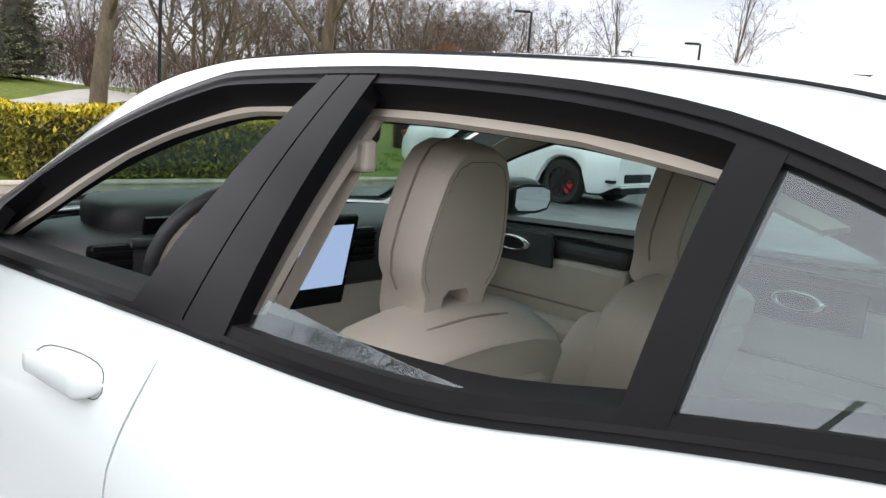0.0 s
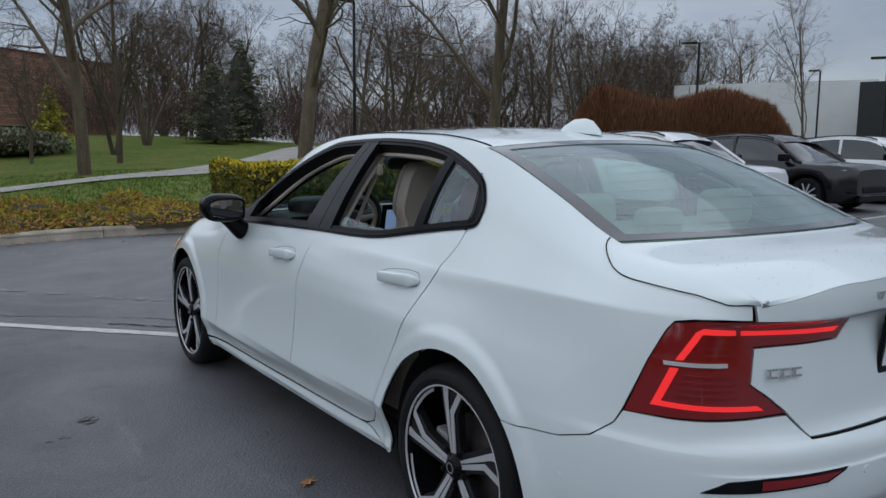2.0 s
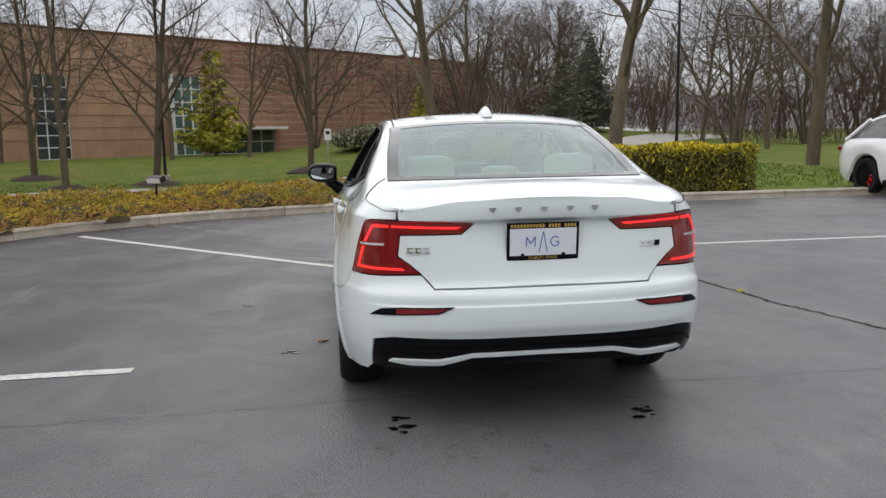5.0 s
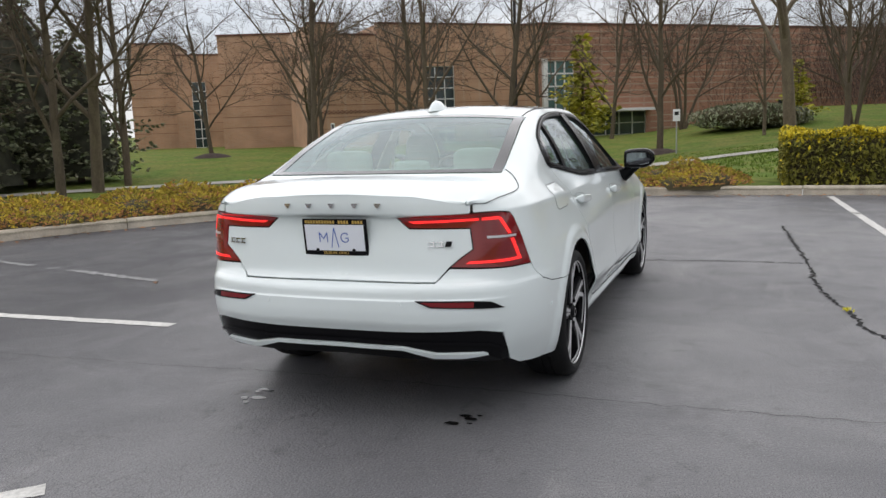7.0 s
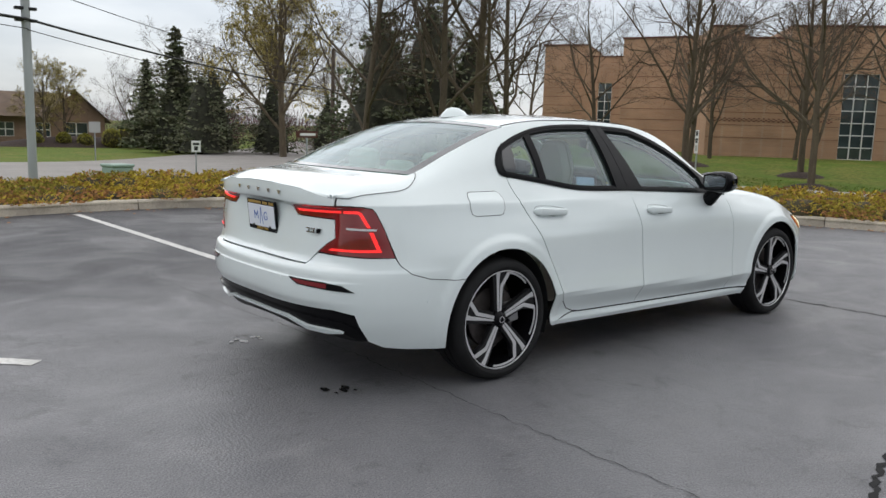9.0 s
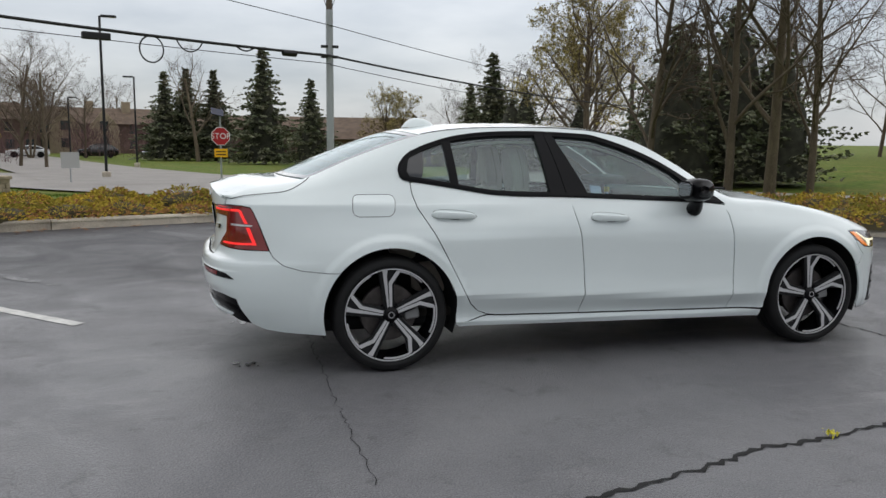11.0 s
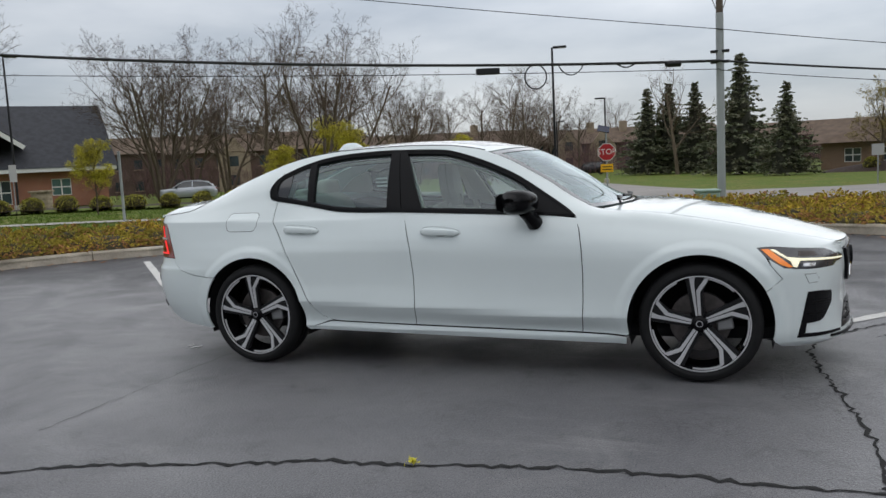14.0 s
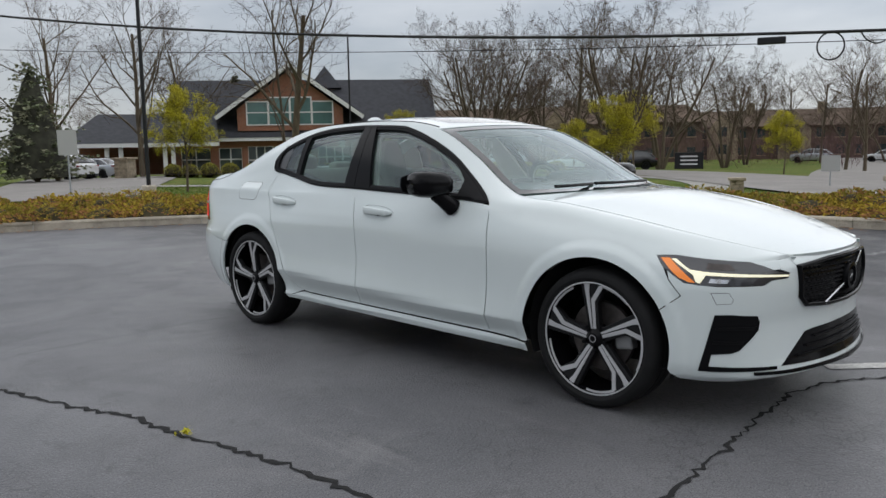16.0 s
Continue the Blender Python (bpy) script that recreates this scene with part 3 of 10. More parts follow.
# footpath, streets and drives
# path and far street in one, nearer and narrower to fit the camera's view
ribbon("footpath", [(10, 33), (14.5, 29.5), (19, 25.5), (23.3, 21.2), (26.6, 17.0), (29.0, 13.0), (30.0, 9.0), (29.2, 4.6), (27.4, 0.8), (27.0, -2.6), (29.5, -6.1), (33.5, -9.5), (39, -14), (48, -20), (70, -34), (110, -56)],
       [1.5, 1.5, 1.5, 1.5, 1.5, 1.6, 1.7, 1.9, 2.2, 2.4, 2.6, 2.8, 3.0, 3.4, 4.0, 5.0], 0.05, "walk_concrete", "pale concrete drive curving across the lawn", drape=True)
ribbon("road", [(-30, 50), (-14, 39), (-3, 32), (5, 30.5), (13, 34), (22, 45), (34, 62), (70, 112)], [8.0, 9.0, 12.0, 13.0, 11.0, 9.0, 8.0, 8.0], 0.07, "road_concrete", "pale street beyond the junipers", drape=True)
ribbon("road", [(-2, 33), (-6, 42), (-11, 56), (-18, 80), (-34, 125)], [12.0, 10.0, 9.0, 9.0, 9.0], 0.08, "road_concrete", "pale side street at the junction", drape=True)
ribbon("footpath", [(-34, 10), (-26, 14.5), (-20, 17.5), (-13, 20.5), (-8, 24)], 1.4, 0.04, "walk_concrete", "pale concrete footpath across the lawn", drape=True)
ribbon("footpath", [(-9.5, 26.0), (-12, 31), (-16.0, 35), (-22, 37)], 1.6, 0.04, "walk_concrete", "curving concrete footpath", drape=True)
ribbon("road", [(-20, 5.5), (-27, 8.0), (-33, 11), (-45, 17), (-60, 24)], [5, 6, 7, 9, 12], 0.045, "road_concrete", "pale drive to the brick office", drape=True)


# white bay lines, worn
def line_(name, a, b, w, label, worn=False):
    rr = random.Random(int(a[0] * 100) + 7)
    a, b = np.array(a, float), np.array(b, float)
    L = np.linalg.norm(b - a)
    t = (b - a) / L
    nrm = np.array((-t[1], t[0]))
    bm = bmesh.new()
    d = 0.0
    while d < L:
        step = 0.07 + rr.random() * 0.08
        e = min(L, d + step)
        if not (worn and rr.random() < 0.33):
            j = [rr.uniform(-0.006, 0.006) for _ in range(4)] if not worn else [rr.uniform(-0.025, 0.025) for _ in range(4)]
            q = [a + t * d + nrm * (w / 2 + j[0]), a + t * d - nrm * (w / 2 + j[1]), a + t * e - nrm * (w / 2 + j[2]), a + t * e + nrm * (w / 2 + j[3])]
            vv = [bm.verts.new((p[0], p[1], 0.004)) for p in q]
            bm.faces.new(vv)
        d = e
    bmesh.ops.recalc_face_normals(bm, faces=bm.faces[:])
    for f in bm.faces:
        if f.normal.z < 0:
            f.normal_flip()
    return part(name, bm, "white_line" if not worn else "worn_line", None, label, kind="structure")


M["worn_line"] = mat("faded_road_paint", (0.33, 0.33, 0.33), 0.8, vary=0.5, scale=14, fine=0.8, fine_scale=30)
for a, b in (((7.3, 4.46), (3.45, 0.55)), ((-5.6, 4.55), (-1.92, 0.80)), ((0.25, 8.0), (0.38, 2.08)), ((9.9, -2.98), (4.50, -3.2)), ((4.50, -3.15), (4.53, -9.0)), ((5.7, -9.2), (6.4, -15.0))):
    line_("bay_line", a, b, 0.10, "white painted bay line on asphalt")
for a, b in (((8.3, 3.4), (4.9, 0.45)), ((2.75, 7.6), (1.78, 3.4)), ((-5.6, 6.1), (-2.4, 2.5)), ((9.4, -1.3), (5.2, -5.3))):
    line_("bay_line", a, b, 0.085, "faded white bay line on asphalt", True)


# cracks: ragged flat strips, the shade of the open seam put into a dark colour
def crack(pts, w, seed, label, depth=0.0):
    rr = random.Random(seed)
    line = smooth_line(pts, 3)
    fine = []
    for a, b in zip(line[:-1], line[1:]):
        L = np.linalg.norm(b - a)
        k = max(2, int(L / 0.035))
        t = (b - a) / (L + 1e-9)
        for i in range(k):
            fine.append(a + (b - a) * i / k + np.array((-t[1], t[0])) * rr.gauss(0, 0.010))
    vs, fs = [], []
    for i, p in enumerate(fine):
        t = fine[min(i + 1, len(fine) - 1)] - fine[max(i - 1, 0)]
        t /= np.linalg.norm(t) + 1e-9
        ww = w * (0.45 + rr.random() * 1.1)
        off = rr.gauss(0, 0.25) * w
        for sgn in (-1, 1):
            vs.append((p[0] - t[1] * (ww / 2 * sgn + off), p[1] + t[0] * (ww / 2 * sgn + off), 0.0035))
    for i in range(len(fine) - 1):
        fs.append((2 * i, 2 * i + 1, 2 * i + 3, 2 * i + 2))
    return link_mesh("asphalt_crack", py_mesh("asphalt_crack", vs, [f[::-1] for f in fs]), "crack", None, label, kind="structure")


crack([(-1.4, -3.3), (-0.5, -3.05), (-0.07, -2.88), (0.3, -2.70), (0.81, -2.57), (1.29, -2.42), (1.75, -2.36), (2.2, -2.28), (2.7, -2.235), (3.3, -2.25), (4.2, -2.22), (5.2, -2.17), (6.2, -2.14)], 0.024, 1, "long open crack in the asphalt")
crack([(3.60, -2.2), (3.61, -1.55), (3.56, -1.0), (3.52, -0.55), (3.5, 0.05), (3.75, 0.55), (4.3, 1.1)], 0.018, 2, "open crack in the asphalt")
crack([(-0.5, 3.4), (-0.47, 2.5), (-0.43, 1.4), (-0.38, 0.6), (-0.38, -0.85), (-0.38, -1.85), (-0.37, -2.4)], 0.0035, 3, "fine crack across the asphalt")
crack([(6.0, 2.6), (5.2, 2.0), (4.4, 0.9), (3.9, 0.4)], 0.008, 5, "fine crack across the asphalt")


def blot(name, x, y, r, material, label, seed, squash=0.6):
    rr = random.Random(seed)
    bm = bmesh.new()
    for k in range(5):
        ox, oy, rad = rr.gauss(0, r * 0.7), rr.gauss(0, r * 0.8), r * (0.25 + rr.random() * 0.5)
        ring = [bm.verts.new((x + ox + rad * squash * math.cos(a) * (0.7 + rr.random() * 0.5), y + oy + rad * math.sin(a) * (0.7 + rr.random() * 0.5), 0.003 + 0.0008 * k)) for a in np.linspace(0, 2 * math.pi, 13)[:-1]]
        bm.faces.new(ring)
    return part(name, bm, material, None, label, kind="structure")


for i, (x, y, r) in enumerate(((-0.72, 0.66, 0.06), (-0.83, 0.62, 0.035), (-0.82, -0.55, 0.05), (2.1, 1.6, 0.04), (1.9, 1.75, 0.03), (0.62, 1.2, 0.05))):
    blot("oil_stain", x, y, r, "oil", "small black wet stain on the asphalt", i)
for i, (x, y, r) in enumerate(((-0.74, 0.72, 0.025), (1.4, 3.1, 0.03), (5.5, 2.9, 0.05))):
    blot("asphalt_spall", x, y, r, "patch", "pale chipped spot in the asphalt", 20 + i)
# ---- the white sedan: its surfaces ----
# x forward from the rear axle, y to its left, z up
OUT = smooth_line([(-1.05, 0), (-1.045, 0.2), (-1.025, 0.4), (-0.985, 0.56), (-0.925, 0.68), (-0.83, 0.77), (-0.68, 0.835), (-0.5, 0.872), (-0.2, 0.9),
                   (0.2, 0.914), (0.7, 0.918), (1.3, 0.92), (1.9, 0.918), (2.4, 0.912), (2.8, 0.905), (3.05, 0.893), (3.25, 0.862), (3.4, 0.805), (3.52, 0.705),
                   (3.61, 0.56), (3.67, 0.38), (3.705, 0.18), (3.715, 0)], 10)
OUT = np.array(OUT)
OUT_S = np.r_[0, np.cumsum(np.linalg.norm(np.diff(OUT, axis=0), axis=1))]
S_END = OUT_S[-1]
_tan = np.gradient(OUT, OUT_S, axis=0)
_tan /= np.linalg.norm(_tan, axis=1)[:, None]
OUT_N = np.c_[-_tan[:, 1], _tan[:, 0]]
_i0, _i1 = int(np.argmax(OUT[:, 1] > 0.7)), len(OUT) - int(np.argmax(OUT[::-1, 1] > 0.7))


def sx(x):
    """Way along the outline at x, on the flank."""
    return float(np.interp(x, OUT[_i0:_i1, 0], OUT_S[_i0:_i1]))


def sr(y):
    """Way along the outline at y, on the rear."""
    return float(np.interp(y, OUT[:_i0 + 12, 1], OUT_S[:_i0 + 12]))


def sf(y):
    """Way along the outline at y, on the front."""
    k = _i1 - 12
    return float(np.interp(-y, -OUT[k:, 1], OUT_S[k:]))


STATIONS = [
    (0.0, curve1([(0.25, .16), (0.33, .09), (0.37, .06), (0.45, .035), (0.50, .008), (0.56, 0), (0.594, 0), (0.603, .006), (0.635, .009), (0.655, .02), (0.668, .055), (0.69, .08), (0.777, .094), (0.93, .113),
                  (0.945, .11), (0.958, .078), (1.0, .067), (1.05, .066), (1.12, .07)])),
    (sr(0.55), curve1([(0.25, .13), (0.33, .07), (0.37, .05), (0.45, .028), (0.50, .006), (0.56, 0), (0.594, 0), (0.603, .006), (0.635, .008), (0.655, .015), (0.668, .035), (0.69, .05), (0.777, .062), (0.93, .075),
                       (0.945, .072), (0.958, .055), (1.0, .056), (1.05, .064), (1.12, .08)])),
    (sx(-0.8), curve1([(0.2, .1), (0.3, .055), (0.4, .018), (0.5, .002), (0.56, 0), (0.64, .004), (0.66, .012), (0.72, .022), (0.85, .032), (0.95, .045), (0.966, .0475), (0.974, .050), (0.982, .055), (1.0, .071), (1.05, .12), (1.12, .2)])),
    (sx(-0.3), curve1([(0.2, .06), (0.3, .022), (0.42, .004), (0.5, 0), (0.6, 0), (0.7, .010), (0.78, .029), (0.85, .050), (0.92, .067), (0.966, .0765), (0.974, .080), (0.982, .0875), (1.0, .107), (1.05, .155), (1.1, .205)])),
    (sx(0.3), curve1([(0.2, .075), (0.258, .058), (0.27, .052), (0.30, .058), (0.428, .0095), (0.44, .004), (0.48, .008), (0.56, .016), (0.65, .018), (0.75, .022), (0.82, .043), (0.9, .075), (0.955, .0925), (0.963, .0965), (0.971, .103), (0.99, .121), (1.03, .157), (1.1, .205)])),
    (sx(1.1), curve1([(0.2, .075), (0.245, .058), (0.258, .050), (0.288, .058), (0.398, .0068), (0.41, .001), (0.45, .006), (0.55, .018), (0.65, .023), (0.75, .024), (0.82, .034), (0.88, .053), (0.94, .077), (0.99, .098), (1.1, .14)])),
    (sx(2.1), curve1([(0.2, .07), (0.232, .056), (0.245, .046), (0.275, .054), (0.358, .0055), (0.37, -.001), (0.41, .004), (0.5, .014), (0.6, .018), (0.7, .019), (0.78, .028), (0.85, .05), (0.9, .07), (0.95, .092), (1.05, .13)])),
    (sx(2.87), curve1([(0.18, .07), (0.3, .012), (0.4, 0), (0.6, 0), (0.68, .004), (0.74, .014), (0.79, .034), (0.84, .065), (0.9, .12)])),
    (sx(3.36), curve1([(0.18, .08), (0.2, .05), (0.24, .012), (0.3, 0), (0.5, 0), (0.6, .003), (0.66, .014), (0.71, .035), (0.76, .075), (0.85, .16)])),
    (sf(0.42), curve1([(0.18, .1), (0.205, .04), (0.225, .0), (0.26, .008), (0.3, .02), (0.45, .03), (0.53, .02), (0.6, .014), (0.68, .02), (0.72, .036), (0.76, .075), (0.85, .16)])),
    (S_END, curve1([(0.18, .1), (0.205, .03), (0.225, -.004), (0.26, .006), (0.3, .02), (0.45, .03), (0.53, .012), (0.62, .004), (0.7, .014), (0.74, .035), (0.77, .07), (0.85, .16)])),
]
ST_S = np.array([s for s, _ in STATIONS])
WHEEL_X, WHEEL_Z, ARCH_R = (0.0, 2.872), 0.336, 0.387


def body(s, z):
    """The flank, the rear and the front: at the way s along the outline and the height z."""
    if np.ndim(s) == 0:
        return body(np.array([s]), np.array([z]))[0]
    s, z = np.asarray(s, float), np.asarray(z, float)
    x, y = np.interp(s, OUT_S, OUT[:, 0]), np.interp(s, OUT_S, OUT[:, 1])
    nx, ny = np.interp(s, OUT_S, OUT_N[:, 0]), np.interp(s, OUT_S, OUT_N[:, 1])
    d_all = np.stack([f(z) for _, f in STATIONS])
    i = np.clip(np.searchsorted(ST_S, s, side='right') - 1, 0, len(ST_S) - 2)
    t = np.clip((s - ST_S[i]) / (ST_S[i + 1] - ST_S[i]), 0, 1)
    t = t * t * (3 - 2 * t)
    ar = np.arange(len(s)) if s.ndim else 0
    d = d_all[i, ar] * (1 - t) + d_all[i + 1, ar] * t
    for wx in WHEEL_X:
        r = np.hypot(x - wx, z - WHEEL_Z)
        k = np.clip((0.472 - r) / 0.05, 0, 1)
        d = d - 0.010 * k * k * (3 - 2 * k) * (z > WHEEL_Z - 0.25) * (y > 0.7)
    return np.stack([x - nx * d, y - ny * d, z + 0 * d], -1)


_zs = curve1([(-1.0, 0.985), (-0.7, 0.992), (-0.3, 1.03), (-0.05, 1.065), (0.1, 1.085), (0.16, 1.083), (0.41, 1.040), (0.61, 1.008), (1.05, 0.993), (1.24, 0.985), (1.68, 0.964),
              (2.0, 0.947), (2.2, 0.937), (2.5, 0.9), (2.9, 0.845), (3.2, 0.785), (3.42, 0.735), (3.6, 0.72)])
S_R, S_F = sr(0.62), sf(0.44)
_rz = curve1([(0, 1.045), (0.35, 1.038), (0.6, 1.000)])
_fz = curve1([(0, 0.755), (0.25, 0.75), (0.44, 0.735)])


def z_top(s):
    """Height of the shoulder, where the flank ends."""
    s = np.asarray(s, float)
    x, y = np.interp(s, OUT_S, OUT[:, 0]), np.interp(s, OUT_S, OUT[:, 1])
    z = _zs(x)
    kr = np.clip((y - 0.6) / 0.16, 0, 1)
    z = np.where(x < 0, np.where(y < 0.6, _rz(y), _rz(0.6) * (1 - kr) + z * kr), z)
    kf = np.clip((y - 0.44) / 0.3, 0, 1)
    return np.where(x > 3.2, np.where(y < 0.44, _fz(y), _fz(0.44) * (1 - kf) + _zs(x) * kf), z)


rail_y = curve1([(-0.955, 0.60), (-0.75, 0.63), (-0.5, 0.63), (-0.2, 0.612), (0.2, 0.572), (0.6, 0.562), (1.0, 0.562), (1.4, 0.572), (1.65, 0.588), (1.95, 0.632), (2.25, 0.69),
                 (2.6, 0.715), (2.9, 0.70), (3.2, 0.65), (3.45, 0.55), (3.6, 0.44)])
rail_z = curve1([(-0.955, 1.006), (-0.75, 1.062), (-0.52, 1.090), (-0.44, 1.113), (-0.2, 1.215), (0.0, 1.29), (0.2, 1.352), (0.4, 1.388), (0.6, 1.405), (1.0, 1.413), (1.3, 1.402),
                 (1.5, 1.375), (1.65, 1.335), (1.95, 1.185), (2.2, 1.03), (2.3, 0.985), (2.6, 0.955), (2.9, 0.908), (3.2, 0.845), (3.45, 0.785), (3.6, 0.745)])
mid_x = curve1([(-0.955, -0.985), (-0.75, -0.80), (-0.5, -0.60), (-0.44, -0.56), (-0.2, -0.28), (0.0, -0.07), (0.2, 0.13), (0.4, 0.36), (0.6, 0.6), (0.95, 0.95), (1.3, 1.34), (1.55, 1.65),
                (1.62, 1.73), (1.95, 2.07), (2.2, 2.36), (2.3, 2.46), (2.6, 2.70), (2.9, 2.98), (3.2, 3.29), (3.45, 3.55), (3.6, 3.69)])
mid_z = curve1([(-0.955, 1.050), (-0.75, 1.100), (-0.5, 1.105), (-0.44, 1.118), (-0.2, 1.235), (0.0, 1.318), (0.2, 1.383), (0.4, 1.422), (0.6, 1.443), (0.95, 1.452), (1.3, 1.438),
                (1.55, 1.39), (1.62, 1.37), (1.95, 1.19), (2.2, 1.012), (2.3, 0.995), (2.6, 0.985), (2.9, 0.936), (3.2, 0.858), (3.45, 0.785), (3.6, 0.745)])


rail_end = curve1([(-0.955, -0.908), (-0.85, -0.83), (-0.75, -0.745), (-0.6, -0.6), (0.0, 0.0), (3.6, 3.6)])


def rail(x):
    return np.stack([rail_end(x), rail_y(x), rail_z(x)], -1)


def rail_x(s, x):
    k = np.clip((s - S_R) / (sx(-0.55) - S_R), 0, 1)
    x = np.where(x < 0, -0.955 * (1 - k) + x * k, x)
    k = np.clip((S_F - s) / (S_F - sx(2.9)), 0, 1)
    return np.where(x > 2.9, 3.6 * (1 - k) + x * k, x)


def upper(s, v):
    """Between the shoulder (v = 0) and the roof rail, trunk edge or bonnet edge (v = 1)."""
    s, v = np.asarray(s, float), np.asarray(v, float)
    a = body(s, z_top(s))
    b = rail(rail_x(s, a[..., 0]))
    p = a + (b - a) * v[..., None]
    bul = np.interp(a[..., 0], [-0.95, -0.5, 0.0, 0.5, 1.5, 2.0, 2.3, 2.9, 3.4], [0.012, 0.02, 0.022, 0.02, 0.02, 0.016, 0.016, 0.022, 0.012])
    k = (4 * v * (1 - v) * bul)[..., None]
    n = np.stack([0 * v, b[..., 2] - a[..., 2], a[..., 1] - b[..., 1]], -1)
    n /= np.linalg.norm(n, axis=-1)[..., None] + 1e-9
    return p + n * k


def top(x, w):
    """Across the car between the rails: w from -1 to 1."""
    x, w = np.asarray(x, float), np.asarray(w, float)
    r = rail(x)
    f = 1 - np.abs(w) ** 2.2
    return np.stack([r[..., 0] + (mid_x(x) - r[..., 0]) * f, r[..., 1] * w, r[..., 2] + (mid_z(x) - r[..., 2]) * f], -1)


def v_at(x, z):
    """The upper strip's v for a height z at x."""
    s = np.array([sx(x)])
    a = body(s, z_top(s))[0]
    return (z - a[2]) / (float(rail_z(a[0])) - a[2])


def uv_up(pts):
    return [(sx(x), v_at(x, z)) for x, z in pts]


GS = np.arange(0, S_END + 0.03, 0.03)
GZ = sorted(set(np.round(np.r_[np.arange(0.18, 1.12, 0.022), 0.645, 0.655, 0.665, 0.675, 0.94, 0.948, 0.956, 0.964, 0.972, 0.352, 0.358, 0.364, 0.370, 0.376, 0.384, 0.392, 0.398, 0.404, 0.41, 0.416, 0.422, 0.428, 0.434, 0.44, 0.446, 0.592, 0.598, 0.604, 0.61, 0.25, 0.258, 0.264, 0.27, 0.28, 0.29], 4)))
GQ = sorted(set(np.round(np.r_[np.arange(0.18, 1.12, 0.014), 0.962, 0.966, 0.970, 0.976, 0.980, 0.984, 0.99], 4)))
GV = np.linspace(0, 1, 13)
GX = np.arange(-1.0, 3.7, 0.03)
GW = np.linspace(-1, 1, 41)


def arch(wx, a0, a1, n=26, r=ARCH_R):
    return [(wx + r * math.cos(radians(a0 + (a1 - a0) * k / n)), WHEEL_Z + r * math.sin(radians(a0 + (a1 - a0) * k / n))) for k in range(n + 1)]


def on_side(pts):
    return [(sx(x), z) for x, z in pts]


def top_edge(x0, x1, n=24):
    """The shoulder from x0 to x1."""
    out = []
    for k in range(n + 1):
        s = sx(x0 + (x1 - x0) * k / n)
        out.append((s, float(z_top(s))))
    return out


def edge_s(s0, s1, n=12):
    return [(s0 + (s1 - s0) * k / n, float(z_top(s0 + (s1 - s0) * k / n))) for k in range(n + 1)]


car = empty("sedan_car", label="white four-door sedan with black trim, parked on asphalt, driver-side windows down", category="car")

B_GAP = [(1.109, 0.992), (1.135, 0.9), (1.165, 0.783), (1.185, 0.6), (1.19, 0.427), (1.183, 0.36), (1.172, 0.292)]
R_GAP = [(0.137, 1.083), (0.140, 1.02), (0.158, 0.95), (0.21, 0.87), (0.258, 0.793), (0.32, 0.675), (0.381, 0.556), (0.43, 0.455), (0.47, 0.385), (0.52, 0.335), (0.58, 0.312), (0.64, 0.304)]
F_GAP = [(2.19, 0.938), (2.215, 0.88), (2.232, 0.76), (2.238, 0.62), (2.236, 0.45), (2.23, 0.35), (2.222, 0.272)]
# tail lamp on the flank: outer upright edge
LAMP_OUT = [(-0.791, 0.952), (-0.773, 0.930), (-0.736, 0.855), (-0.682, 0.716)]
BUMP_LINE = [(-0.682, 0.716), (-0.66, 0.68), (-0.60, 0.635), (-0.5, 0.605), (-0.36, 0.59)]

rear_door = on_side(R_GAP) + on_side([(0.9, 0.298)]) + on_side(B_GAP[::-1]) + top_edge(1.109, 0.137)
front_door = on_side(B_GAP) + on_side([(1.7, 0.282)]) + on_side(F_GAP[::-1]) + top_edge(2.19, 1.109)
fender = on_side(F_GAP) + on_side([(2.36, 0.268)]) + on_side([(2.48, 0.262)]) + on_side(arch(2.872, 190, 28)[0:]) + \
    on_side([(3.30, 0.585), (3.245, 0.655), (3.20, 0.745), (3.205, 0.775)]) + edge_s(sx(3.205), sx(2.19), 30)
sill = on_side([(0.385, 0.262), (0.43, 0.265), (0.55, 0.298), (0.585, 0.304), (0.66, 0.300), (0.9, 0.2945), (1.172, 0.2885), (1.7, 0.2785), (2.222, 0.2685), (2.36, 0.264), (2.478, 0.254), (2.474, 0.205), (1.5, 0.222), (0.41, 0.243)])
quarter = on_side([(0.43, 0.262), (0.385, 0.262)]) + on_side(arch(0.0, -5, 139)) + on_side(BUMP_LINE[::-1]) + on_side(LAMP_OUT[::-1])
# the quarter goes on along the shoulder to the trunk's corner
quarter = quarter + [(0.822, 0.960), (0.75, 0.962), (sr(0.652), 0.961)] + edge_s(sr(0.652), sx(0.137), 36) + on_side(R_GAP[1:-1]) + on_side([(0.578, 0.306), (0.55, 0.301)])
rear_bumper = on_side(arch(0.0, 139, 196, 12)) + on_side([(-0.44, 0.232), (-0.6, 0.245), (-0.72, 0.262), (-0.80, 0.30), (-0.845, 0.38), (-0.865, 0.44)]) + \
    [(sr(0.66), 0.458), (sr(0.3), 0.452), (0.0, 0.452), (0.0, 0.667), (sr(0.482), 0.667), (sr(0.545), 0.725)] + on_side([(-0.80, 0.717)]) + on_side(BUMP_LINE)
trunk_face = [(0.0, 0.671), (sr(0.482), 0.671), (sr(0.548), 0.735), (sr(0.60), 0.775), (sr(0.648), 0.806), (sr(0.64), 0.893), (sr(0.361), 0.896), (sr(0.304), 0.942), (sr(0.45), 0.954), (sr(0.64), 0.960)] + edge_s(sr(0.645), 0.0, 14)
